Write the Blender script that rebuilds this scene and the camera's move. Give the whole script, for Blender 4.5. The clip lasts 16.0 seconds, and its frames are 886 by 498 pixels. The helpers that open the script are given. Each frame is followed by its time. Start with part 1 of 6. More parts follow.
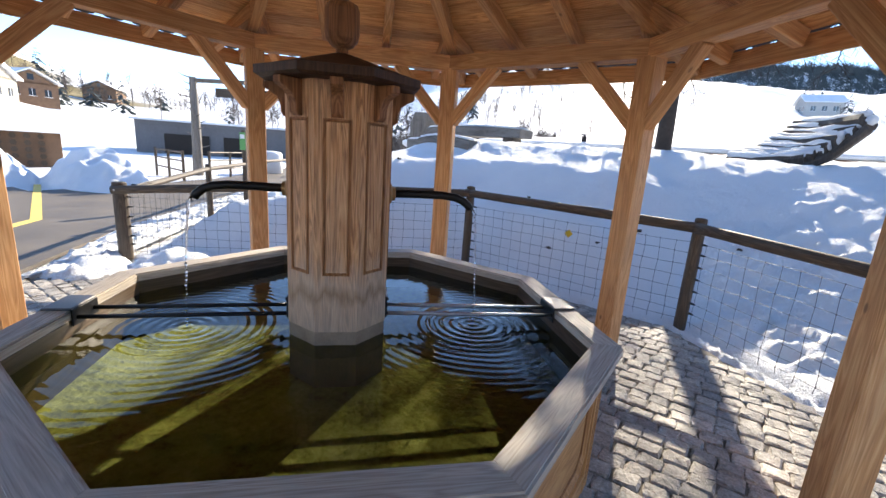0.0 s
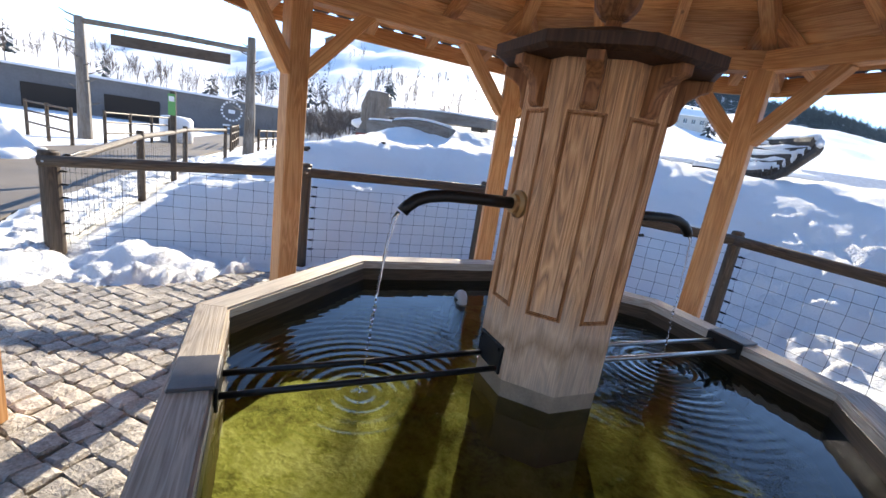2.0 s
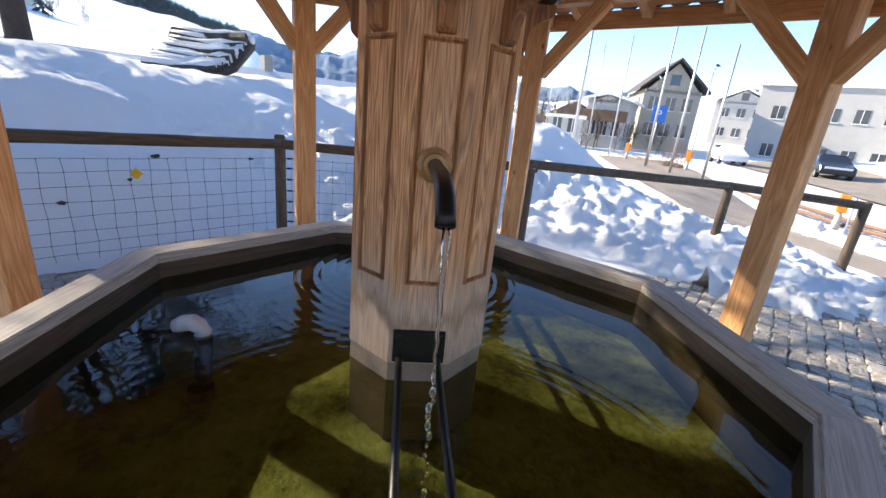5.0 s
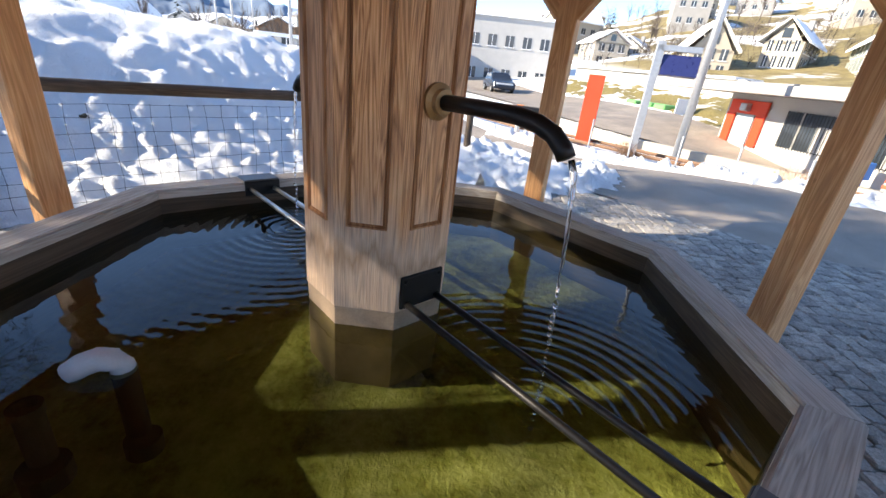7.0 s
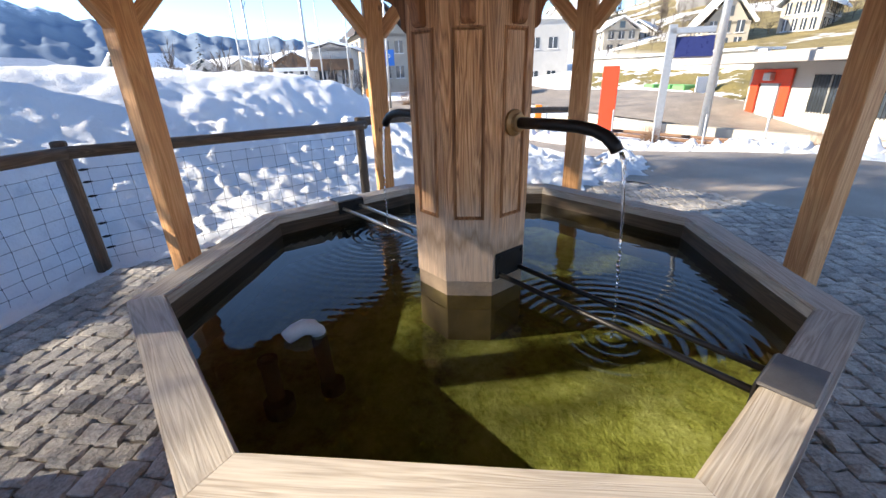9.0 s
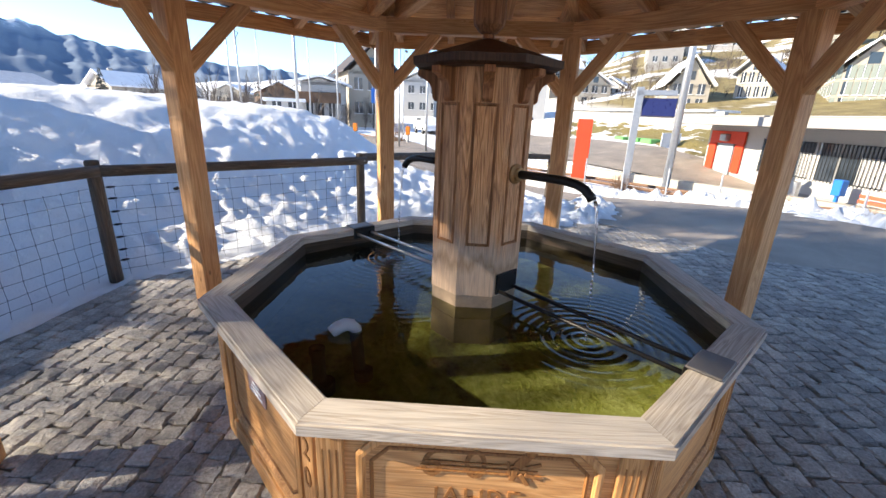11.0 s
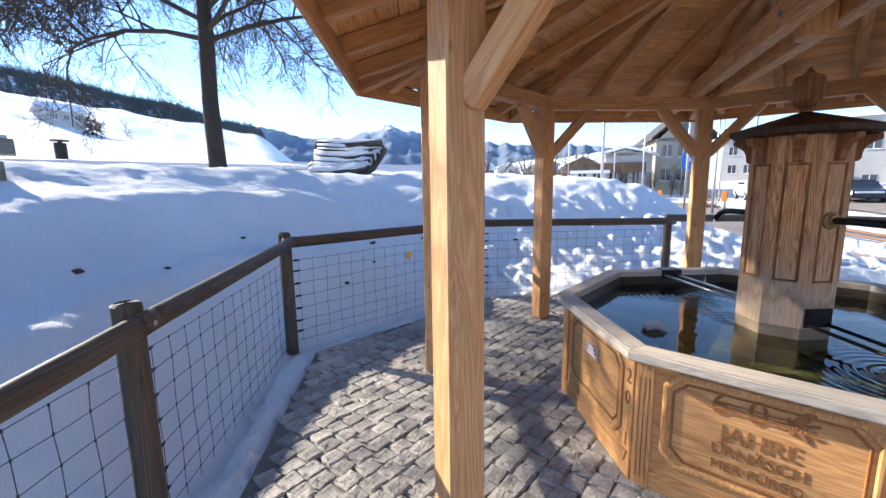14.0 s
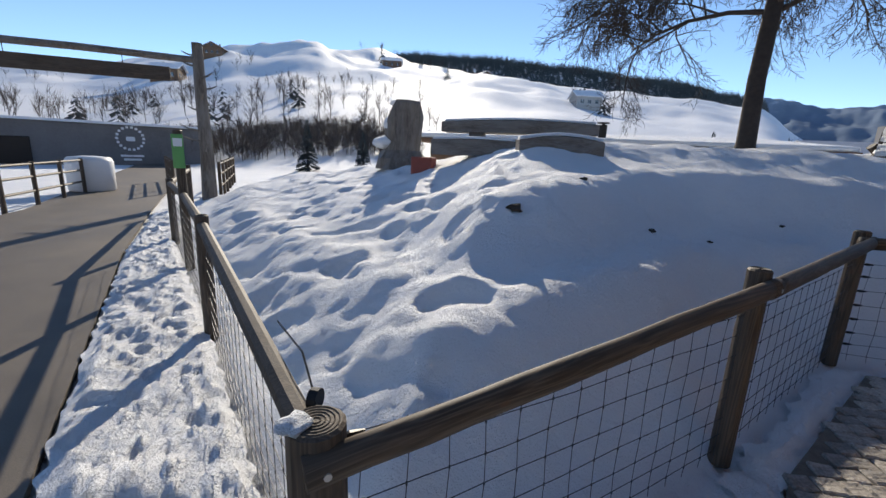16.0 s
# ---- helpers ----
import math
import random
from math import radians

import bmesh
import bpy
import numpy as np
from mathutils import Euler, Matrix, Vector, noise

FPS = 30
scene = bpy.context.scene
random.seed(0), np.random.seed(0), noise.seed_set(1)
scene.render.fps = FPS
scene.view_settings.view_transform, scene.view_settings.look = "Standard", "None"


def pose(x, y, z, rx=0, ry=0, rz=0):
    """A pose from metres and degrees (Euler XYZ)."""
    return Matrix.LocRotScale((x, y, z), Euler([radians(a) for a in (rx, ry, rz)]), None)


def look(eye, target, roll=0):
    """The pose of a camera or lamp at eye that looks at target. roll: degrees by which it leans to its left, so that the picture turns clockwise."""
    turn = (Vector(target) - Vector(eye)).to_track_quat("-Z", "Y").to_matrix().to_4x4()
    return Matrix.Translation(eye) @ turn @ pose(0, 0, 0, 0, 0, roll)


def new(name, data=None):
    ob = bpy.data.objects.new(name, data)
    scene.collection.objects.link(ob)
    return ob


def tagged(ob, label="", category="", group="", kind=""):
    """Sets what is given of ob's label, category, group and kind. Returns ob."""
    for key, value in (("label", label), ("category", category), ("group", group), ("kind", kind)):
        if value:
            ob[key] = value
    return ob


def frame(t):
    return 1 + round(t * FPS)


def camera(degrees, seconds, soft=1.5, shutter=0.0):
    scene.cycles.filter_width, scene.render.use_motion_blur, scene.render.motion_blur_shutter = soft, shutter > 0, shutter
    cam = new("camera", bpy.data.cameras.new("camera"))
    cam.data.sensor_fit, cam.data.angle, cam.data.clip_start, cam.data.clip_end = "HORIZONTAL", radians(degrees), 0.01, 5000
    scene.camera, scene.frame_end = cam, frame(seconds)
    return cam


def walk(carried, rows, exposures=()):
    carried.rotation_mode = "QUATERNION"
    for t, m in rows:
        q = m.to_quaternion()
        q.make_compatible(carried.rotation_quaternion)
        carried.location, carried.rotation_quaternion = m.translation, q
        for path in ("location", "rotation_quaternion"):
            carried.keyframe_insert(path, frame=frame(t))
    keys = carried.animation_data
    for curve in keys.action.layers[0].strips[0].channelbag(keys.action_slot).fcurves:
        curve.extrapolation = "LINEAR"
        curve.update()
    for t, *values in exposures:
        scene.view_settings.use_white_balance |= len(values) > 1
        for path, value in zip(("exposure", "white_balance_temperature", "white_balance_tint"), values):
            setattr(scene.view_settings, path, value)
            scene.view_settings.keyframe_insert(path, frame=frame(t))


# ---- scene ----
cam = camera(93.52, 16.0)
ROWS = [
    (0.0, 1.607, -1.426, 1.595, 35.00, -12.99, -3.90),
    (0.5, 1.206, -1.582, 1.563, 37.78, -13.61, -4.82),
    (1.0, 0.834, -1.625, 1.550, 38.10, -12.15, -5.74),
    (1.5, 0.480, -1.600, 1.566, 36.29, -12.82, -5.88),
    (2.0, 0.136, -1.661, 1.536, 22.97, -13.90, -8.38),
    (2.5, -0.148, -1.599, 1.514, 10.94, -13.25, -7.52),
    (3.0, -0.398, -1.502, 1.524, -0.56, -15.15, -5.25),
    (3.5, -0.701, -1.431, 1.520, -14.32, -16.09, -8.05),
    (4.0, -0.905, -1.273, 1.509, -24.16, -16.93, -6.72),
    (4.5, -0.977, -1.132, 1.523, -37.06, -18.29, -4.53),
    (5.0, -1.070, -0.951, 1.513, -49.59, -17.91, -5.40),
    (7.5, -1.484, -0.213, 1.463, -89.76, -24.03, -4.87),
    (8.0, -1.625, -0.223, 1.484, -89.17, -22.16, -1.37),
    (8.5, -1.761, -0.144, 1.561, -87.20, -24.37, -0.04),
    (9.0, -1.846, -0.052, 1.547, -84.93, -22.55, 1.53),
    (9.5, -1.921, 0.030, 1.605, -84.99, -20.83, 0.21),
    (10.0, -2.032, 0.103, 1.624, -85.27, -20.08, -1.31),
    (12.5, -2.759, 0.103, 1.674, -89.44, -14.27, -1.50),
    (13.0, -2.928, 0.081, 1.667, -80.02, -10.34, -1.15),
    (13.5, -3.141, 0.009, 1.653, -66.19, -9.13, 0.66),
    (14.0, -3.426, -0.071, 1.621, -48.80, -9.12, 0.74),
    (14.5, -3.637, -0.135, 1.661, -32.40, -8.71, -1.05),
    (15.0, -3.706, -0.339, 1.705, -9.76, -10.21, 0.49),
    (15.5, -3.977, -0.232, 1.607, 3.04, -10.49, -0.92),
    (16.0, -4.327, -0.293, 1.659, 10.06, -13.05, -2.29),
]
TINT = 9
EXPOSURES = [(0.0, 1.74, 7100, TINT), (3.0, 1.78, 7050, TINT), (4.5, 1.8, 7200, TINT), (8.5, 1.72, 7050, TINT), (10.0, 1.58, 7000, TINT), (12.5, 1.58, 7150, TINT), (13.3, 1.6, 6750, TINT), (14.0, 1.58, 6600, TINT), (14.5, 1.5, 6600, TINT), (15.0, 1.02, 6750, TINT), (16.0, 0.38, 7000, TINT)]
walk(cam, [(t, pose(x, y, z, 90 + pitch, roll, yaw)) for t, x, y, z, yaw, pitch, roll in ROWS], EXPOSURES)

# ---- light ----
SUN_AZ, SUN_EL = 102.3, 24.6          # degrees from +x towards +y, and above the horizon
world = bpy.data.worlds.new("sky")
scene.world = world
world.use_nodes = True
wn = world.node_tree
sky = wn.nodes.new("ShaderNodeTexSky")
sky.sky_type = "NISHITA"
sky.sun_disc = False
sky.sun_elevation = radians(SUN_EL)
sky.sun_rotation = radians(90 - SUN_AZ)
sky.altitude = 800
sky.air_density, sky.dust_density, sky.ozone_density = 0.72, 0.0, 3.8
back = wn.nodes["Background"]
back.inputs["Strength"].default_value = 0.15
wn.links.new(sky.outputs["Color"], back.inputs["Color"])
sun_data = bpy.data.lights.new("sun", "SUN")
sun_data.energy, sun_data.angle, sun_data.color = 4.5, radians(0.55), (1.0, 0.93, 0.82)
sun = new("sun", sun_data)
a_, e_ = radians(SUN_AZ), radians(SUN_EL)
sun.matrix_world = look((0, 0, 20), (-math.cos(a_) * math.cos(e_), -math.sin(a_) * math.cos(e_), 20 - math.sin(e_)))

# ---- materials ----
class Nodes:
    """A short way to write a node material."""
    def __init__(self, name):
        self.mat = bpy.data.materials.new(name)
        self.mat.use_nodes = True
        self.t = self.mat.node_tree
        self.bsdf = self.t.nodes["Principled BSDF"]
        self.out = self.t.nodes["Material Output"]

    def add(self, kind, props=None, **ins):
        n = self.t.nodes.new("ShaderNode" + kind)
        for k, v in (props or {}).items():
            setattr(n, k, v)
        for k, v in ins.items():
            s = n.inputs[int(k[1:])] if k[0] == "i" and k[1:].isdigit() else n.inputs[k.replace("_", " ")]
            self.put(s, v)
        return n

    def put(self, sock, v):
        if isinstance(v, bpy.types.NodeSocket):
            self.t.links.new(v, sock)
        else:
            sock.default_value = v

    def coords(self, scale=(1, 1, 1), kind="Object"):
        tc = self.add("TexCoord")
        return self.add("Mapping", Vector=tc.outputs[kind], Scale=scale).outputs[0]

    def noise(self, vec, scale, detail=4.0, rough=0.55, dist=0.0):
        return self.add("TexNoise", Vector=vec, Scale=scale, Detail=detail, Roughness=rough, Distortion=dist).outputs["Fac"]

    def ramp(self, fac, *stops):
        n = self.add("ValToRGB", Fac=fac)
        el = n.color_ramp.elements
        while len(el) < len(stops):
            el.new(0.5)
        for e, (p, c) in zip(el, stops):
            e.position = p
            e.color = (*c, 1) if len(c) == 3 else c
        return n.outputs["Color"]

    def mix(self, fac, a, b, mode="MIX"):
        n = self.add("Mix", {"data_type": "RGBA", "blend_type": mode})
        self.put(n.inputs[0], fac)
        self.put(n.inputs[6], (*a, 1) if isinstance(a, tuple) and len(a) == 3 else a)
        self.put(n.inputs[7], (*b, 1) if isinstance(b, tuple) and len(b) == 3 else b)
        return n.outputs[2]

    def math(self, op, a, b=0.0, c=0.0):
        n = self.add("Math", {"operation": op})
        for s, v in zip(n.inputs, (a, b, c)):
            self.put(s, v)
        return n.outputs[0]

    def bump(self, height, strength=0.3, distance=0.01, normal=None):
        n = self.add("Bump", Height=height, Strength=strength, Distance=distance)
        if normal is not None:
            self.put(n.inputs["Normal"], normal)
        return n.outputs[0]

    def finish(self, color, rough=0.7, normal=None, metal=0.0, spec=0.4):
        self.put(self.bsdf.inputs["Base Color"], (*color, 1) if isinstance(color, tuple) and len(color) == 3 else color)
        self.put(self.bsdf.inputs["Roughness"], rough)
        self.put(self.bsdf.inputs["Metallic"], metal)
        self.put(self.bsdf.inputs["Specular IOR Level"], spec)
        if normal is not None:
            self.put(self.bsdf.inputs["Normal"], normal)
        return self.mat


def wood(name, dark, mid, light, grain=1.0, knots=0.5, grey=0.0, grey_tone=(0.33, 0.31, 0.29), rough=0.62, relief=0.25, bleach=None):
    """Timber with the grain along local z: growth lines, fibre, knots, a different tone for each piece."""
    n = Nodes(name)
    tc = n.add("TexCoord")
    info = n.add("ObjectInfo")
    shift = n.math("MULTIPLY", info.outputs["Random"], 37.0)
    off = n.add("CombineXYZ", X=shift, Y=shift, Z=shift).outputs[0]
    pos = n.add("VectorMath", {"operation": "ADD"}, i0=tc.outputs["Object"], i1=off).outputs[0]
    stretched = n.add("Mapping", Vector=pos, Scale=(1, 1, 0.07)).outputs[0]
    rings = n.noise(stretched, 13 * grain, 2, 0.5, 0.8)
    lines = n.math("FRACT", n.math("MULTIPLY", rings, 9.0))
    lines = n.math("ABSOLUTE", n.math("SUBTRACT", n.math("MULTIPLY", lines, 2.0), 1.0))
    fibre = n.noise(n.add("Mapping", Vector=pos, Scale=(1, 1, 0.03)).outputs[0], 170 * grain, 3, 0.6)
    big = n.noise(pos, 1.6, 3, 0.6)
    f = n.math("ADD", n.math("MULTIPLY", lines, 0.36), n.math("MULTIPLY", fibre, 0.64))
    col = n.ramp(f, (0.22, dark), (0.52, mid), (0.8, light))
    tone = n.ramp(big, (0.3, (0.82, 0.8, 0.78)), (0.7, (1.1, 1.08, 1.05)))
    col = n.mix(1.0, col, tone, "MULTIPLY")
    per = n.ramp(info.outputs["Random"], (0.0, (0.86, 0.85, 0.84)), (1.0, (1.08, 1.07, 1.05)))
    col = n.mix(1.0, col, per, "MULTIPLY")
    vor = n.add("TexVoronoi", Vector=n.add("Mapping", Vector=pos, Scale=(1, 1, 0.45)).outputs[0], Scale=6.5)
    kn = n.ramp(vor.outputs["Distance"], (0.045, (1, 1, 1)), (0.085, (0, 0, 0)))
    col = n.mix(n.math("MULTIPLY", kn, knots), col, (0.14, 0.055, 0.02))
    if grey > 0:
        gmask = n.ramp(n.noise(n.add("Mapping", Vector=pos, Scale=(1, 1, 0.25)).outputs[0], 5.0, 5, 0.65), (0.35, (0, 0, 0)), (0.62, (1, 1, 1)))
        col = n.mix(n.math("MULTIPLY", gmask, grey), col, n.mix(fibre, tuple(c * 0.75 for c in grey_tone), tuple(min(1, c * 1.25) for c in grey_tone)))
    if bleach:
        # splash-bleached foot with a ragged, water-stained upper edge
        z = n.add("SeparateXYZ", Vector=tc.outputs["Object"]).outputs[2]
        rag = n.noise(n.add("Mapping", Vector=tc.outputs["Object"], Scale=(1, 1, 0.2)).outputs[0], 14, 4, 0.6)
        h = n.math("ADD", z, n.math("MULTIPLY", rag, -0.30))
        m = n.ramp(n.math("MULTIPLY", n.math("SUBTRACT", h, bleach - 0.30), 3.3), (0.25, (1, 1, 1)), (0.75, (0, 0, 0)))
        col = n.mix(n.math("MULTIPLY", m, 0.6), col, n.mix(fibre, (0.30, 0.235, 0.175), (0.58, 0.49, 0.395)))
        stain = n.ramp(n.math("MULTIPLY", n.math("SUBTRACT", h, bleach - 0.36), 6.0), (0.2, (0, 0, 0)), (0.5, (1, 1, 1)), (0.8, (0, 0, 0)))
        col = n.mix(n.math("MULTIPLY", stain, 0.55), col, (0.20, 0.11, 0.05))
    nor = n.bump(f, relief, 0.002)
    return n.finish(col, n.math("ADD", n.math("MULTIPLY", fibre, 0.2), rough - 0.1), nor, spec=0.3)


M = {}
M["timber"] = wood("spruce_timber", (0.46, 0.21, 0.078), (0.65, 0.335, 0.138), (0.78, 0.475, 0.235), knots=0.75, grey=0.15, grey_tone=(0.5, 0.38, 0.27))
M["boards"] = wood("roof_boards", (0.50, 0.22, 0.075), (0.72, 0.38, 0.15), (0.84, 0.52, 0.25), knots=0.9)
M["column"] = wood("weathered_larch", (0.16, 0.062, 0.022), (0.52, 0.255, 0.108), (0.74, 0.44, 0.23), grain=1.6, knots=0.1, grey=0.25, grey_tone=(0.48, 0.36, 0.26), relief=0.8, bleach=1.02)
M["moulding"] = wood("stained_moulding", (0.17, 0.068, 0.026), (0.33, 0.15, 0.062), (0.46, 0.235, 0.11), knots=0.1)
M["cap"] = wood("dark_cap_wood", (0.025, 0.011, 0.006), (0.055, 0.025, 0.013), (0.09, 0.045, 0.025), knots=0.1, rough=0.55)
M["corbel"] = wood("brown_corbel_wood", (0.13, 0.05, 0.02), (0.27, 0.115, 0.048), (0.38, 0.18, 0.08), knots=0.1)
M["rim"] = wood("grey_rim_wood", (0.29, 0.24, 0.19), (0.47, 0.41, 0.345), (0.61, 0.55, 0.475), grain=1.3, knots=0.12, grey=0.5, grey_tone=(0.45, 0.41, 0.37), relief=0.5)
M["panel"] = wood("orange_panel_wood", (0.38, 0.165, 0.055), (0.58, 0.29, 0.105), (0.72, 0.41, 0.18), grain=1.2, knots=0.1, grey=0.15, grey_tone=(0.46, 0.32, 0.2), relief=0.4)
# panel wood made darker: the shadow of carved work put into the colour
M["carving_shade"] = wood("shaded_carving_wood", (0.19, 0.075, 0.022), (0.30, 0.13, 0.042), (0.38, 0.18, 0.06), knots=0.0)
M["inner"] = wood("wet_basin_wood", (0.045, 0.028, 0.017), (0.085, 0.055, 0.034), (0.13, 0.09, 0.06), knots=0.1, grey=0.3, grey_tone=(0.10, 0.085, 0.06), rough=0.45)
M["fence"] = wood("weathered_fence_wood", (0.03, 0.019, 0.012), (0.075, 0.051, 0.033), (0.14, 0.104, 0.073), grain=1.0, knots=0.4, grey=0.4, grey_tone=(0.10, 0.085, 0.07), relief=0.6)
M["dark_log"] = wood("dark_old_logs", (0.025, 0.018, 0.013), (0.055, 0.042, 0.032), (0.10, 0.08, 0.065), knots=0.3, grey=0.4, grey_tone=(0.10, 0.09, 0.08), relief=0.9)
M["greywood"] = wood("old_grey_wood", (0.06, 0.047, 0.036), (0.12, 0.10, 0.08), (0.20, 0.17, 0.145), knots=0.3, grey=0.6, grey_tone=(0.24, 0.22, 0.2), relief=0.9)


def plain(name, color, rough=0.6, metal=0.0, vary=0.15, scale=8.0, bump=0.1, spec=0.4):
    n = Nodes(name)
    v = n.coords()
    f = n.noise(v, scale, 5, 0.6)
    fine = n.noise(v, scale * 14, 3, 0.6)
    lo, hi = tuple(c * (1 - vary) for c in color), tuple(min(1, c * (1 + vary)) for c in color)
    col = n.ramp(n.math("ADD", n.math("MULTIPLY", f, 0.7), n.math("MULTIPLY", fine, 0.3)), (0.3, lo), (0.7, hi))
    return n.finish(col, n.math("ADD", n.math("MULTIPLY", f, 0.2), rough - 0.1), n.bump(fine, bump, 0.003), metal, spec)


M["iron"] = plain("black_iron", (0.022, 0.02, 0.019), 0.42, 0.6, 0.3, 20)
M["bright_steel"] = plain("worn_steel", (0.42, 0.41, 0.40), 0.35, 0.9, 0.2, 30)
M["steel_plate"] = plain("dull_steel_plate", (0.115, 0.105, 0.10), 0.45, 0.5, 0.25, 18)
M["zinc"] = plain("galvanised_steel", (0.45, 0.46, 0.47), 0.45, 0.8, 0.15, 12)
M["stone_base"] = plain("wet_concrete", (0.27, 0.19, 0.125), 0.6, 0, 0.3, 9, 0.3)
M["brass"] = plain("dull_brass", (0.33, 0.19, 0.08), 0.45, 0.6, 0.2, 20)
M["white_wall"] = plain("white_render", (0.44, 0.425, 0.40), 0.9, 0, 0.08, 1.5)
M["cream_wall"] = plain("cream_render", (0.39, 0.345, 0.28), 0.9, 0, 0.08, 1.5)
M["grey_wall"] = plain("grey_concrete", (0.27, 0.26, 0.25), 0.9, 0, 0.15, 0.8)
M["brown_wall"] = plain("brown_boarding", (0.17, 0.10, 0.06), 0.85, 0, 0.3, 2.0)
M["red_paint"] = plain("red_panel_paint", (0.62, 0.055, 0.02), 0.4, 0, 0.06, 3)
M["orange_paint"] = plain("orange_paint", (0.75, 0.22, 0.02), 0.45, 0, 0.08, 6)
M["blue_paint"] = plain("blue_paint", (0.02, 0.16, 0.55), 0.4, 0, 0.08, 6)
M["green_paint"] = plain("green_paint", (0.12, 0.33, 0.10), 0.5, 0, 0.1, 6)
M["red_bench"] = plain("red_bench_paint", (0.60, 0.10, 0.05), 0.5, 0, 0.1, 6)
M["dark_roof"] = plain("dark_roof_tiles", (0.07, 0.06, 0.06), 0.8, 0, 0.3, 3)
M["roof_edge"] = plain("eave_tiles", (0.05, 0.042, 0.04), 0.7, 0, 0.3, 6)
M["glass"] = plain("dark_window_glass", (0.03, 0.04, 0.05), 0.08, 0, 0.2, 1.0, 0.0, 0.8)
M["shutter"] = plain("grey_green_shutter", (0.22, 0.25, 0.22), 0.7, 0, 0.1, 4)
M["car_white"] = plain("white_car_paint", (0.65, 0.66, 0.68), 0.25, 0, 0.03, 2, 0.0, 0.6)
M["car_dark"] = plain("dark_car_paint", (0.02, 0.025, 0.035), 0.2, 0, 0.1, 2, 0.0, 0.6)
M["rubber"] = plain("black_rubber", (0.02, 0.02, 0.02), 0.8)
M["bale"] = plain("white_bale_wrap", (0.68, 0.67, 0.66), 0.5, 0, 0.06, 2)
M["yellow"] = plain("yellow_plastic", (0.62, 0.40, 0.02), 0.5, 0, 0.1, 10)
M["wire"] = plain("fence_wire", (0.06, 0.06, 0.065), 0.5, 0.7, 0.2, 30)
M["bark"] = plain("dark_bark", (0.04, 0.031, 0.026), 0.9, 0, 0.4, 12, 0.6)
M["twig"] = plain("thin_twigs", (0.05, 0.037, 0.03), 0.9, 0, 0.3, 9)
M["conifer"] = plain("dark_conifer", (0.06, 0.072, 0.07), 0.95, 0, 0.5, 1.0)
M["bare_wood"] = plain("bare_far_trees", (0.10, 0.08, 0.068), 0.95, 0, 0.4, 0.6)
M["shrub"] = plain("brown_shrub", (0.20, 0.12, 0.075), 0.9, 0, 0.4, 9)
M["grass"] = plain("winter_grass", (0.17, 0.13, 0.05), 0.95, 0, 0.4, 4)
M["plaque"] = plain("printed_plate", (0.34, 0.23, 0.22), 0.4, 0, 0.3, 30)
M["white_bar"] = plain("white_sign_paint", (0.75, 0.75, 0.75), 0.5, 0, 0.05, 5)
M["ceiling_grey"] = plain("grey_canopy", (0.30, 0.28, 0.26), 0.8, 0, 0.1, 2)
M["rail"] = plain("rusty_rail", (0.16, 0.09, 0.055), 0.7, 0.3, 0.3, 5)
M["mound_rock"] = plain("dark_earth", (0.05, 0.04, 0.03), 0.95, 0, 0.4, 10, 0.6)
M["pipe_brown"] = plain("slimy_brown_pipe", (0.10, 0.07, 0.04), 0.6, 0, 0.3, 14, 0.2)
M["grey_plastic"] = plain("grey_pipe_plastic", (0.45, 0.42, 0.40), 0.5, 0, 0.12, 12)
M["barn_concrete"] = plain("dark_weathered_concrete", (0.15, 0.143, 0.14), 0.9, 0, 0.25, 0.5)
# ridge conifers paled to grey-green: distance haze put into their colour
M["ridge_wood"] = plain("hazed_conifers", (0.10, 0.118, 0.122), 0.95, 0, 0.4, 0.02)
M["line_paint"] = plain("yellow_road_paint", (0.62, 0.46, 0.12), 0.8, 0, 0.15, 6)


def snow_material(name, dirty=0.0, grass=False):
    n = Nodes(name)
    v = n.coords()
    big = n.noise(v, 0.9, 4, 0.6)
    mid = n.noise(v, 7.0, 5, 0.65)
    fine = n.noise(v, 90.0, 4, 0.7)
    col = n.ramp(big, (0.3, (0.80, 0.81, 0.83)), (0.7, (0.88, 0.88, 0.88)))
    if dirty:
        dm = n.ramp(n.noise(v, 2.3, 6, 0.7), (0.55, (0, 0, 0)), (0.75, (1, 1, 1)))
        col = n.mix(n.math("MULTIPLY", dm, dirty), col, (0.42, 0.36, 0.29))
    if grass:
        # brown grass where the snow has gone, on the town slope and on one far hill
        xyz = n.add("SeparateXYZ", Vector=v)
        def band(sock, a, b):
            return n.add("MapRange", {"clamp": True}, i0=sock, i1=a, i2=b, i3=0.0, i4=1.0).outputs[0]
        town = n.math("MULTIPLY", band(xyz.outputs[0], 2.0, 14.0), band(xyz.outputs[1], -14.5, -22.0))
        hill = n.math("MULTIPLY", band(xyz.outputs[0], -120.0, -170.0), n.math("MULTIPLY", band(xyz.outputs[1], 10.0, 30.0), band(xyz.outputs[1], 90.0, 60.0)))
        where = n.math("MAXIMUM", town, hill)
        bare = n.ramp(n.math("ADD", n.noise(v, 0.045, 6, 0.62), n.math("MULTIPLY", where, 0.11)), (0.55, (0, 0, 0)), (0.59, (1, 1, 1)))
        turf = n.ramp(n.noise(v, 0.6, 5, 0.7), (0.3, (0.13, 0.10, 0.045)), (0.7, (0.30, 0.24, 0.11)))
        col = n.mix(n.math("MULTIPLY", bare, where), col, turf)
    nor = n.bump(fine, 0.8, 0.018, n.bump(n.noise(v, 30.0, 4, 0.7), 0.75, 0.04, n.bump(mid, 0.45, 0.07)))
    return n.finish(col, 0.75, nor, spec=0.25)


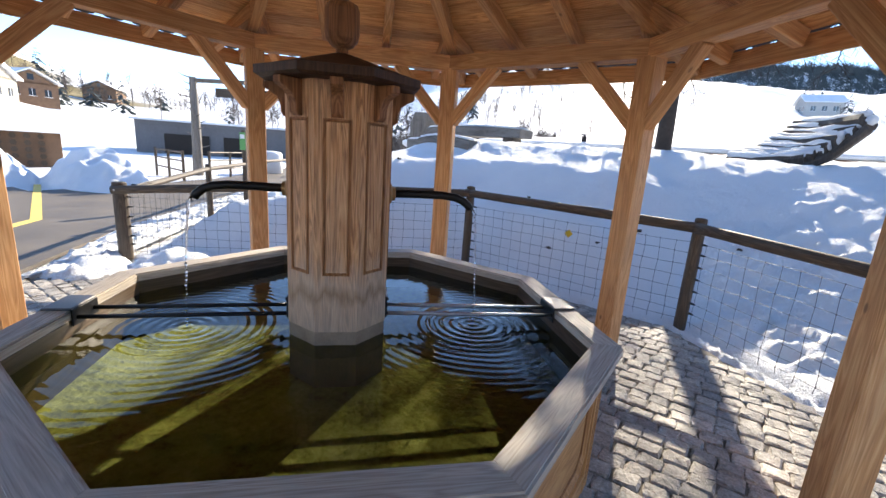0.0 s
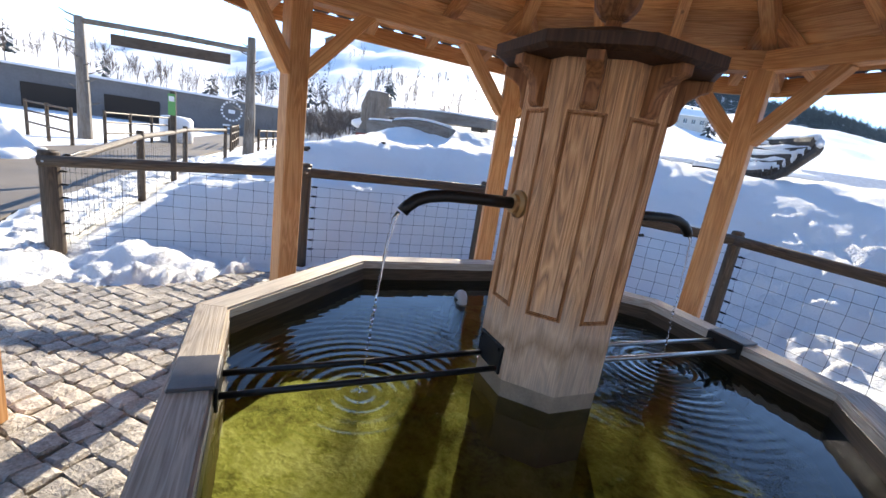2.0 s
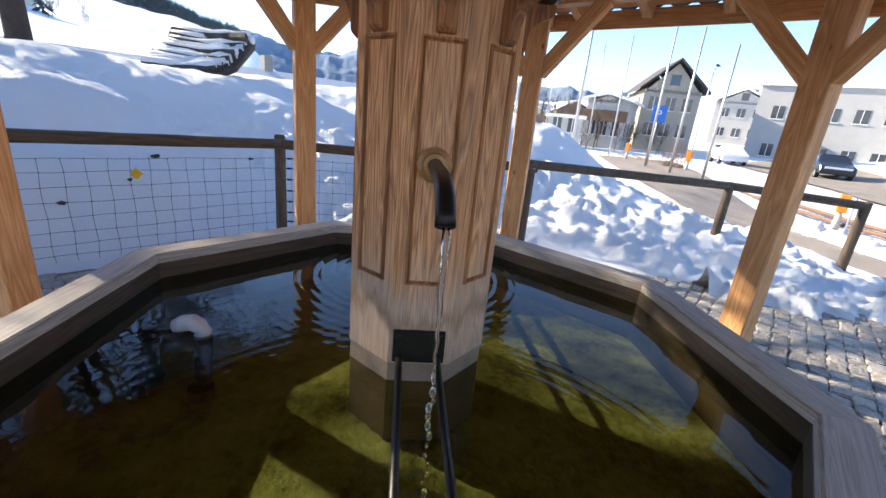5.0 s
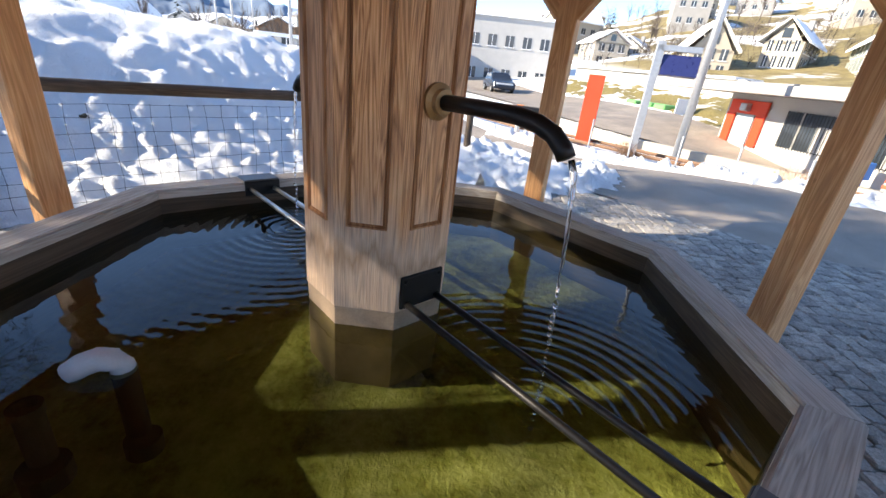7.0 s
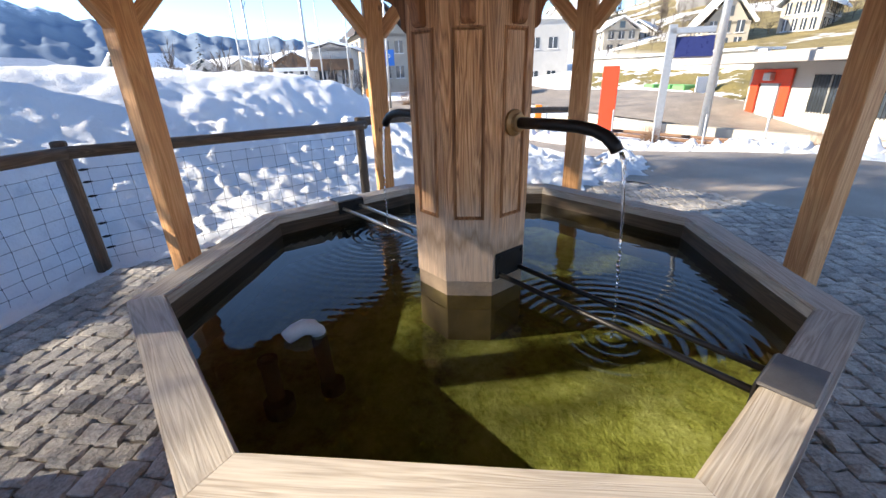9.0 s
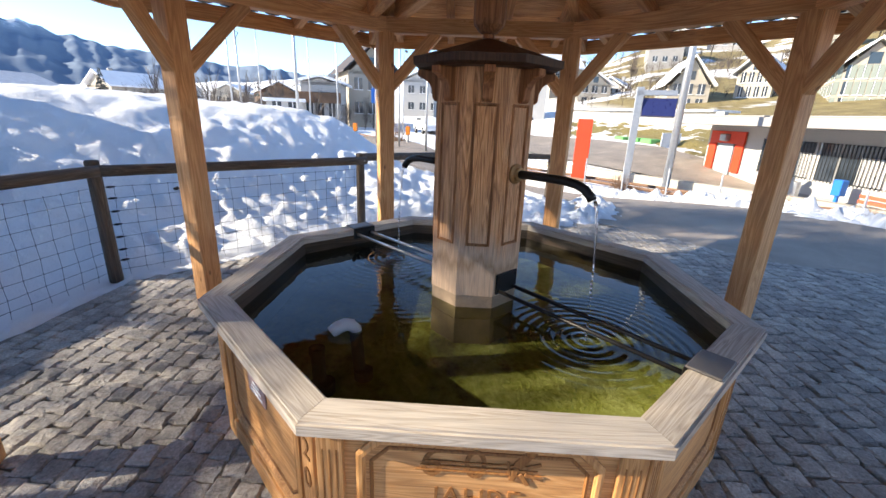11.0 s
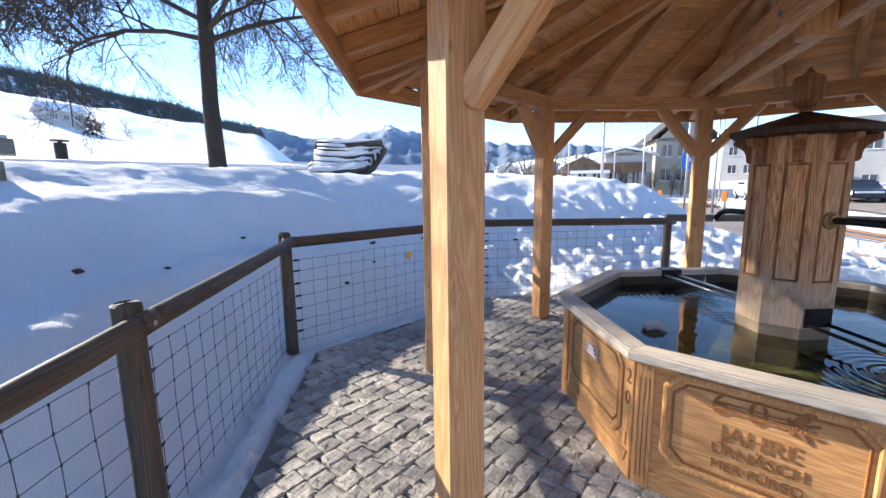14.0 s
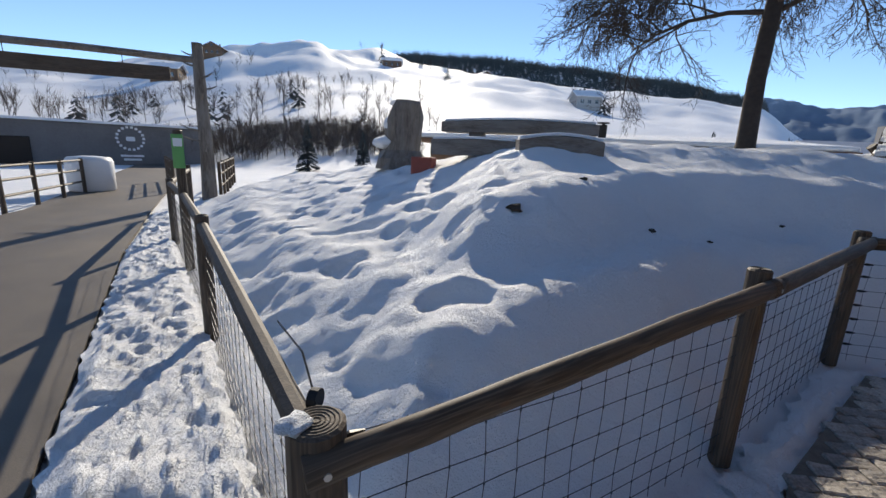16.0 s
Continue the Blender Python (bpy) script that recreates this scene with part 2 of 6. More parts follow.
M["snow"] = snow_material("snow")
M["ground_snow"] = snow_material("ground_snow", 0.0, True)
M["snow_dirty"] = snow_material("trodden_snow", 0.12)


def asphalt_material(name="asphalt", lift=1.0):
    n = Nodes(name)
    v = n.coords()
    fine = n.noise(v, 160, 3, 0.7)
    big = n.noise(v, 0.8, 6, 0.65)
    col = n.ramp(fine, (0.3, tuple(lift * c for c in (0.085, 0.073, 0.062))), (0.7, tuple(lift * c for c in (0.24, 0.205, 0.172))))
    col = n.mix(1.0, col, n.ramp(big, (0.3, (0.62, 0.6, 0.58)), (0.7, (1.2, 1.17, 1.12))), "MULTIPLY")
    return n.finish(col, n.math("ADD", n.math("MULTIPLY", big, 0.4), 0.5), n.bump(fine, 0.5, 0.006))


M["asphalt"] = asphalt_material("asphalt", 0.8)
M["pale_asphalt"] = asphalt_material("dry_pale_asphalt", 1.75)


def sett_material():
    n = Nodes("stone_sett")
    v = n.coords()
    r1 = n.add("ObjectInfo").outputs["Random"]
    r2 = n.add("NewGeometry").outputs["Random Per Island"]
    r = n.math("FRACT", n.math("ADD", r1, r2))
    fine = n.noise(v, 60, 5, 0.7)
    mid = n.noise(v, 9, 4, 0.6)
    col = n.ramp(n.math("ADD", n.math("MULTIPLY", fine, 0.6), n.math("MULTIPLY", mid, 0.4)), (0.34, (0.19, 0.172, 0.15)), (0.66, (0.60, 0.555, 0.50)))
    col = n.mix(1.0, col, n.ramp(r, (0, (0.72, 0.71, 0.70)), (1, (1.18, 1.15, 1.1))), "MULTIPLY")
    wet = n.ramp(n.noise(v, 1.1, 3, 0.5), (0.42, (0.75, 0.75, 0.76)), (0.6, (1, 1, 1)))
    col = n.mix(1.0, col, wet, "MULTIPLY")
    return n.finish(col, n.math("ADD", n.math("MULTIPLY", mid, 0.3), 0.55), n.bump(fine, 0.8, 0.008, n.bump(n.noise(v, 22, 4, 0.65), 0.8, 0.02)))


M["sett"] = sett_material()
M["joint"] = plain("sand_joint", (0.15, 0.13, 0.105), 0.95, 0, 0.4, 14, 0.4)


def algae_material():
    n = Nodes("algae_bottom")
    v = n.coords()
    big = n.noise(v, 3.0, 5, 0.65, 0.4)
    fine = n.noise(v, 28, 5, 0.7)
    col = n.ramp(n.math("ADD", n.math("MULTIPLY", big, 0.6), n.math("MULTIPLY", fine, 0.4)), (0.36, (0.17, 0.165, 0.05)), (0.49, (0.55, 0.555, 0.19)), (0.62, (0.84, 0.84, 0.46)))
    return n.finish(col, 0.9, n.bump(fine, 0.6, 0.02))


M["algae"] = algae_material()


def water_material():
    """Clear, faintly green-brown water."""
    n = Nodes("water")
    v = n.coords()
    b = n.bump(n.noise(v, 9.0, 3, 0.5, 0.4), 0.05, 0.01)
    n.t.nodes.remove(n.bsdf)
    through_ = n.add("BsdfRefraction", Color=(0.265, 0.285, 0.16, 1), Roughness=0.0, IOR=1.07)
    gloss = n.add("BsdfGlossy", Color=(1, 1, 1, 1), Roughness=0.0, Normal=b)
    fr = n.add("Fresnel", IOR=1.33)
    mx = n.add("MixShader")
    n.t.links.new(fr.outputs[0], mx.inputs[0])
    n.t.links.new(through_.outputs[0], mx.inputs[1])
    n.t.links.new(gloss.outputs[0], mx.inputs[2])
    n.t.links.new(mx.outputs[0], n.out.inputs["Surface"])
    return n.mat


def clear_material():
    n = Nodes("falling_water")
    n.t.nodes.remove(n.bsdf)
    f = n.noise(n.coords((1, 1, 0.3)), 60, 2, 0.5)
    g = n.add("BsdfGlass", Color=(0.97, 0.98, 0.99, 1), Roughness=0.02, IOR=1.33, Normal=n.bump(f, 0.5, 0.01))
    n.t.links.new(g.outputs[0], n.out.inputs["Surface"])
    return n.mat


M["jet"] = clear_material()

# ---- tools for building ----
PLACE = {}


def place(ob, m, parent=None):
    """Sets ob at the world pose m, under parent."""
    PLACE[ob.name] = m.copy()
    if parent is None:
        ob.matrix_basis = m
    else:
        ob.parent = parent
        ob.matrix_basis = PLACE[parent.name].inverted() @ m
    return ob


def thing(name, at, label, category, group="", kind=""):
    return tagged(place(new(name), Matrix.Translation(at)), label, category, group, kind)


def to_mesh(bm, name, material, smooth=False):
    me = bpy.data.meshes.new(name)
    bm.normal_update()
    bm.to_mesh(me)
    bm.free()
    if smooth:
        me.polygons.foreach_set("use_smooth", [True] * len(me.polygons))
    me.materials.append(M[material] if isinstance(material, str) else material)
    return me


def part(name, bm, material, parent, label="", m=None, smooth=False):
    """One mesh under a thing or a part; m is its world pose."""
    me = bm if isinstance(bm, bpy.types.Mesh) else to_mesh(bm, name, material, smooth)
    ob = place(new(name, me), Matrix.Identity(4) if m is None else m, parent)
    return tagged(ob, label) if label else ob


def solo(name, bm, material, label, category, m=None, smooth=False, group="", kind=""):
    """A thing of one mesh."""
    me = bm if isinstance(bm, bpy.types.Mesh) else to_mesh(bm, name, material, smooth)
    return tagged(place(new(name, me), Matrix.Identity(4) if m is None else m), label, category, group, kind)


def box(w, d, h, bevel=0.0, z0=0.0):
    """A box centred in x and y, from z0 up."""
    bm = bmesh.new()
    bmesh.ops.create_cube(bm, size=1)
    for v in bm.verts:
        v.co = Vector((v.co.x * w, v.co.y * d, (v.co.z + 0.5) * h + z0))
    if bevel:
        bmesh.ops.bevel(bm, geom=bm.edges[:], offset=bevel, segments=1, affect="EDGES")
    return bm


def rod(points, radius, sides=8, caps=True, taper=None):
    """A round bar through points; taper gives a radius for each of them."""
    bm = bmesh.new()
    pts = [Vector(p) for p in points]
    rings = []
    for i, p in enumerate(pts):
        d = (pts[min(i + 1, len(pts) - 1)] - pts[max(i - 1, 0)]).normalized()
        ref = Vector((0, 0, 1)) if abs(d.z) < 0.9 else Vector((1, 0, 0))
        u = d.cross(ref).normalized()
        w = d.cross(u)
        r = taper[i] if taper else radius
        rings.append([bm.verts.new(p + r * (math.cos(2 * math.pi * k / sides) * u + math.sin(2 * math.pi * k / sides) * w)) for k in range(sides)])
    for a, b in zip(rings, rings[1:]):
        for k in range(sides):
            bm.faces.new((a[k], a[(k + 1) % sides], b[(k + 1) % sides], b[k]))
    if caps:
        bm.faces.new(rings[0][::-1])
        bm.faces.new(rings[-1])
    bmesh.ops.recalc_face_normals(bm, faces=bm.faces[:])
    return bm


def prism(poly, z0, z1):
    """An upright prism over a plan polygon."""
    bm = bmesh.new()
    lo = [bm.verts.new((x, y, z0)) for x, y in poly]
    hi = [bm.verts.new((x, y, z1)) for x, y in poly]
    bm.faces.new(lo[::-1])
    bm.faces.new(hi)
    for i in range(len(poly)):
        j = (i + 1) % len(poly)
        bm.faces.new((lo[i], lo[j], hi[j], hi[i]))
    bmesh.ops.recalc_face_normals(bm, faces=bm.faces[:])
    return bm


def lathe(profile, sides=16, turn=0.0):
    """A turned or faceted body from (radius, z) pairs."""
    bm = bmesh.new()
    rings = []
    for r, z in profile:
        rings.append([bm.verts.new((r * math.cos(turn + 2 * math.pi * k / sides), r * math.sin(turn + 2 * math.pi * k / sides), z)) for k in range(sides)])
    for a, b in zip(rings, rings[1:]):
        for k in range(sides):
            bm.faces.new((a[k], a[(k + 1) % sides], b[(k + 1) % sides], b[k]))
    bm.faces.new(rings[0][::-1])
    bm.faces.new(rings[-1])
    bmesh.ops.recalc_face_normals(bm, faces=bm.faces[:])
    return bm


def along(p, q, up=(0, 0, 1)):
    """The pose of a bar whose local z runs from p to q and whose local y leans to up."""
    p, q, up = Vector(p), Vector(q), Vector(up)
    z = (q - p).normalized()
    x = up.cross(z)
    if x.length < 1e-4:
        x = Vector((1, 0, 0)).cross(z)
    x.normalize()
    y = z.cross(x)
    return Matrix.Translation(p) @ Matrix((x, y, z)).transposed().to_4x4()


def bar(name, p, q, w, d, material, parent, label="", up=(0, 0, 1), bevel=0.006):
    """A squared timber from p to q: w wide, d deep towards up."""
    L = (Vector(q) - Vector(p)).length
    return part(name, box(w, d, L, bevel), material, parent, label, along(p, q, up))


def octa(k, r, z=0.0):
    """Corner k of an octagon of radius r round the middle."""
    a = radians(22.5 + 45 * k)
    return Vector((r * math.cos(a), r * math.sin(a), z))


def merge(bm, other, m=None):
    """Adds the bmesh other, at the pose m, into bm."""
    me = bpy.data.meshes.new("scratch")
    other.to_mesh(me)
    other.free()
    if m is not None:
        me.transform(m)
    bm.from_mesh(me)
    bpy.data.meshes.remove(me)
    return bm


def smooth_step(a, b, x):
    t = min(1.0, max(0.0, (x - a) / (b - a)))
    return t * t * (3 - 2 * t)


def mixed(profile, x):
    """Reads a table of (x, y) pairs, smoothly."""
    for (x0, y0), (x1, y1) in zip(profile, profile[1:]):
        if x0 <= x <= x1:
            return y0 + (y1 - y0) * smooth_step(x0, x1, x)
    return profile[0][1] if x < profile[0][0] else profile[-1][1]

# ---- ground, snow, road ----
FENCE = [(-4.80, 0.61), (-3.03, 2.08), (-1.45, 3.69), (1.39, 3.46), (3.57, 1.52), (5.9, -0.30), (6.6, -1.75)]
LANE = [(-14.2, 11.6), (-9.95, 5.75), (-6.9, 2.76), (-4.80, 0.61)]
MOUND = LANE + FENCE[1:5] + [(4.0, -0.3), (4.9, -1.9), (6.9, -2.3), (9.5, 0.5), (12.0, 4.5), (13.0, 9.0), (9.0, 13.5), (2.0, 15.0), (-8.0, 16.0), (-13.0, 15.5)]
SKYLINE = [(-180, 8.5), (-169, 9.5), (-150, 6.0), (-110, 5.5), (-75, 9.5), (-45, 10.5), (-28, 9.0), (-12, 6.0), (5, 4.2), (20, 3.6), (29, 2.6), (36, 1.8), (48, 1.3), (58, 1.6),
           (66, 6.0), (72, 7.0), (80, 7.6), (90, 9.0), (100, 10.0), (110, 11.3), (119, 11.9), (126, 10.6), (132, 8.8), (142, 6.6), (155, 4.8), (165, 5.0), (174, 7.5), (180, 8.5)]
FOREST = [(58, 0), (66, 6.4), (75, 8.4), (85, 10.0), (95, 10.9), (104, 10.9), (112, 10.0), (120, 0)]
NEARFLAT = [(-180, 60), (-90, 60), (-60, 38), (-20, 45), (10, 90), (40, 120), (66, 70), (90, 45), (120, 60), (150, 90), (180, 70)]


def edge_distance(x, y, poly):
    best, inside = 1e9, False
    for (x0, y0), (x1, y1) in zip(poly, poly[1:] + poly[:1]):
        dx, dy = x1 - x0, y1 - y0
        t = min(1.0, max(0.0, ((x - x0) * dx + (y - y0) * dy) / (dx * dx + dy * dy)))
        best = min(best, math.hypot(x - x0 - t * dx, y - y0 - t * dy))
        if (y0 > y) != (y1 > y) and x < x0 + (y - y0) * dx / dy:
            inside = not inside
    return best if inside else -best


def mound_top(x, y):
    return 1.92 - 0.22 * smooth_step(3.0, 9.0, x) - 0.42 * smooth_step(-4.0, -8.5, x)


def dip(x, y):
    """How far the ground falls away towards the railway and the station."""
    return -0.5 * smooth_step(6.0, 11.0, x) * smooth_step(3.0, -1.0, y) - 0.5 * smooth_step(-8.2, -11.4, y) * smooth_step(2.0, 4.5, x) * smooth_step(26, 20, x)


def land(x, y):
    """The height of the ground."""
    r = math.hypot(x, y)
    low = dip(x, y)
    z = -0.07 + low
    if r < 24:
        s = edge_distance(x, y, MOUND)
        if s > 0:
            rise = mixed([(0, 0), (1.2, 0.44), (2.4, 0.80), (3.8, 1.0), (30, 1.0)], s)
            soft = mixed([(0, 0), (1.5, 0.34), (3.0, 0.60), (5.0, 0.84), (7.5, 1.0), (30, 1.0)], s)
            k = smooth_step(-3.6, -5.6, x)
            rise = rise * (1 - k) + soft * k
            even = mixed([(0, 0), (4.0, 0.94), (5.2, 1.0), (30, 1.0)], s)
            k = smooth_step(-0.6, 1.8, x)
            rise = rise * (1 - k) + even * k
            rise *= 1 - 0.62 * smooth_step(3.2, 5.2, x) * smooth_step(3.6, 0.4, y)
            lump = 0.07 * noise.noise((x * 0.9, y * 0.9, 3.0)) + 0.05 * noise.noise((x * 2.1, y * 2.1, 7.0))
            east = smooth_step(1.0, 5.0, x)
            lump += (0.012 + 0.05 * east * smooth_step(5.5, 2.5, y)) * noise.noise((x * 4.0, y * 4.0, 1.0)) + 0.02 * noise.noise((x * 9.0, y * 9.0, 5.0))
            steps = noise.noise((x * 2.6, y * 2.6, 11.0))
            west = smooth_step(-3.4, -5.2, x)
            lump += west * (0.035 * noise.noise((x * 3.3, y * 3.3, 21.0)) + 0.018 * noise.noise((x * 7.0, y * 7.0, 23.0)))
            lump -= (0.10 * west + 0.03 * east) * smooth_step(0.18, 0.45, steps)
            low_slope = smooth_step(0.3, 2.2, x) * smooth_step(3.1, 1.9, s)
            lump += low_slope * (0.06 * smooth_step(0.05, 0.4, noise.noise((x * 3.2, y * 3.2, 41.0))) + 0.065 * smooth_step(0.1, 0.42, noise.noise((x * 6.2, y * 6.2, 43.0))))
            z = max(-0.07 + low, mound_top(x, y) * rise + lump * smooth_step(0.0, 0.5, s) + 0.05 * smooth_step(0, 0.15, s) - 0.05)
        else:
            z += (1 + 0.3 * smooth_step(-3.9, -4.6, x)) * (0.028 * noise.noise((x * 3.6, y * 3.6, 31.0)) + 0.024 * noise.noise((x * 8.0, y * 8.0, 33.0))) - 0.012
            for cx, cy, rx, ry, h in HEAPS:
                d = math.hypot((x - cx) / rx, (y - cy) / ry)
                if d < 1:
                    z = max(z, h * (1 - d * d) * (1 + 0.5 * noise.noise((x * 2.2, y * 2.2, 9))) + 0.10 * noise.noise((x * 4.5, y * 4.5, 2)) - 0.02)
        if r < 16:
            return z
    b = math.degrees(math.atan2(y, x))
    near = mixed(NEARFLAT, b)
    crest = near * 6.0
    top = math.tan(radians(mixed(SKYLINE, b))) * crest + 1.0
    lin = min(1.0, max(0.0, (r - near * 0.5) / (crest - near * 0.5)))
    up = 0.65 * lin ** 1.15 + 0.35 * smooth_step(near * 0.5, crest, r)
    roll = top * (0.075 * noise.noise((x * 0.012, y * 0.012, 4)) + 0.068 * noise.noise((x * 0.035, y * 0.03, 6)) + 0.024 * noise.noise((x * 0.11, y * 0.09, 9))) * smooth_step(near, crest * 0.7, r) * smooth_step(crest * 1.3, crest * 0.9, r)
    far_top = math.tan(radians(mixed(FOREST, b))) * crest * 2.4
    if far_top > top:
        roll += (far_top - top) * smooth_step(crest * 1.15, crest * 2.4, r)
    return z * smooth_step(24, 16, r) + top * up + roll + (-0.07) * smooth_step(16, 24, r)


HEAPS = [(-13.8, 3.0, 2.6, 1.2, 0.95), (-16.0, 0.6, 2.6, 1.5, 1.1), (-3.9, 0.9, 0.7, 0.6, 0.16), (-4.3, 0.1, 0.5, 0.5, 0.08), (8.0, -6.5, 1.0, 0.8, -0.2), (6.6, -7.3, 1.0, 0.8, 0.05)]


def ground_sheet():
    angles = 720
    radii = [0.3, 1.0, 2.0, 2.6]
    while radii[-1] < 15:
        radii.append(radii[-1] + 0.065 + 0.004 * max(0, radii[-1] - 7))
    while radii[-1] < 4200:
        radii.append(radii[-1] * (1.032 if radii[-1] < 700 else 1.05))
    verts, faces = [], []
    for r in radii:
        for k in range(angles):
            a = 2 * math.pi * k / angles
            x, y = r * math.cos(a), r * math.sin(a)
            verts.append((x, y, land(x, y)))
    for i in range(len(radii) - 1):
        for k in range(angles):
            k2 = (k + 1) % angles
            faces.append((i * angles + k, i * angles + k2, (i + 1) * angles + k2, (i + 1) * angles + k))
    faces.append(tuple(reversed(range(angles))))
    me = bpy.data.meshes.new("ground")
    me.from_pydata(verts, [], [f if len(f) == 4 else f[::-1] for f in faces])
    me.polygons.foreach_set("use_smooth", [True] * len(me.polygons))
    me.materials.append(M["ground_snow"])
    return tagged(place(new("ground", me), Matrix.Identity(4)), "bright snow cover with a trodden mound and white hills", "snow", kind="structure")


ground_sheet()


def sheet(name, poly, z, material, label, category, thick=0.05):
    return tagged(solo(name, prism(poly, z - thick, z), material, label, category), kind="structure")


ROAD_W = [(-34, 34), (-17.2, 13.6), (-12.7, 8.0), (-10.0, 4.79), (-6.5, 1.0), (-3.9, -1.1), (-3.6, -3.4), (-2.0, -5.0), (2.0, -5.9), (0.5, -9.0), (-4, -22), (-30, -22), (-60, -8), (-60, -1), (-24, 0.2), (-12.5, 1.2), (-13.5, 4.0), (-15.4, 7.4), (-21, 14), (-38, 34)]
sheet("road_1", ROAD_W, 0.0, "asphalt", "grey-brown asphalt lane, dry, with a yellow line", "road")


def draped(name, poly_a, poly_b, steps, material, label, category, lift=0.05):
    """A strip of paving laid over the ground between two edges."""
    def at(poly, t):
        f = t * (len(poly) - 1)
        i = min(int(f), len(poly) - 2)
        return Vector((*poly[i], 0)).lerp(Vector((*poly[i + 1], 0)), f - i)
    bm = bmesh.new()
    rows = []
    for i in range(steps + 1):
        p, q = at(poly_a, i / steps), at(poly_b, i / steps)
        row = []
        for j in range(9):
            c = p.lerp(q, j / 8)
            row.append(bm.verts.new((c.x, c.y, land_flat(c.x, c.y) + lift)))
        rows.append(row)
    for r0, r1 in zip(rows, rows[1:]):
        for j in range(8):
            bm.faces.new((r0[j], r0[j + 1], r1[j + 1], r1[j]))
    bmesh.ops.recalc_face_normals(bm, faces=bm.faces[:])
    if sum(f.normal.z for f in bm.faces) < 0:
        bmesh.ops.reverse_faces(bm, faces=bm.faces[:])
    return tagged(solo(name, bm, material, label, category, smooth=True), kind="structure")


def land_flat(x, y):
    if x * x + y * y > 17 ** 2:
        return land(x, y)
    return -0.07 + dip(x, y)


draped("road_2", [(0.5, -9.0), (2.1, -5.9), (2.6, -5.0), (2.9, -3.9), (4.05, -2.9), (4.9, -1.95), (6.9, -2.4), (9.6, -0.6), (14, 3.0), (26, 9.0)], [(3.0, -10.5), (4.2, -8.6), (5.0, -7.7), (6.2, -6.9), (7.9, -5.9), (9.0, -4.9), (10.0, -3.9), (12.0, -2.0), (18, 0.8), (30, 5.5)], 60, "pale_asphalt", "worn grey asphalt lane beside the railway", "road", 0.075)
draped("road_3", [(6.5, -12.6), (10, -11.6), (15, -8.6), (22, -3), (40, 4)], [(8, -14), (14, -12.4), (24, -12), (34, -6), (60, -2)], 40, "pale_asphalt", "wide sunlit grey station forecourt", "road", 0.085)
sheet("line_marking", [(-14, 1.75), (-8.1, 0.5), (-6.0, -1.2), (-6.1, -1.35), (-8.2, 0.36), (-14, 1.6)], 0.004, "line_paint", "faded yellow line painted on the asphalt", "road marking", 0.003)
PAVING = [(-4.5, -0.75), (-4.23, -0.11), (-3.5, 0.42), (-3.15, 1.3), (-2.72, 1.98), (-1.36, 3.40), (1.30, 3.20), (3.38, 1.33), (3.95, -0.25), (4.8, -1.8), (4.1, -2.9), (2.95, -3.9), (2.65, -5.1), (2.2, -5.85), (-2.0, -4.9), (-3.5, -3.4), (-3.8, -1.2)]
sheet("pavement", PAVING, 0.004, "joint", "sandy joint bed of a stone sett pavement", "pavement", 0.06)

# ---- the octagonal timber shelter ----
RP, POST = 2.40, 0.155
BEAM_LO, BEAM_HI = 2.385, 2.525
EAVE_R, EAVE_LO, EAVE_HI = 3.06, 2.335, 2.475
APEX = 3.42
pavilion = thing("pavilion", (0, 0, 0), "octagonal open timber shelter with light brown posts and boarded roof", "pavilion")


def roof_under(r):
    """The height of the boards' underside, measured along a corner line."""
    return APEX + (EAVE_HI + 0.02 - APEX) * r / EAVE_R


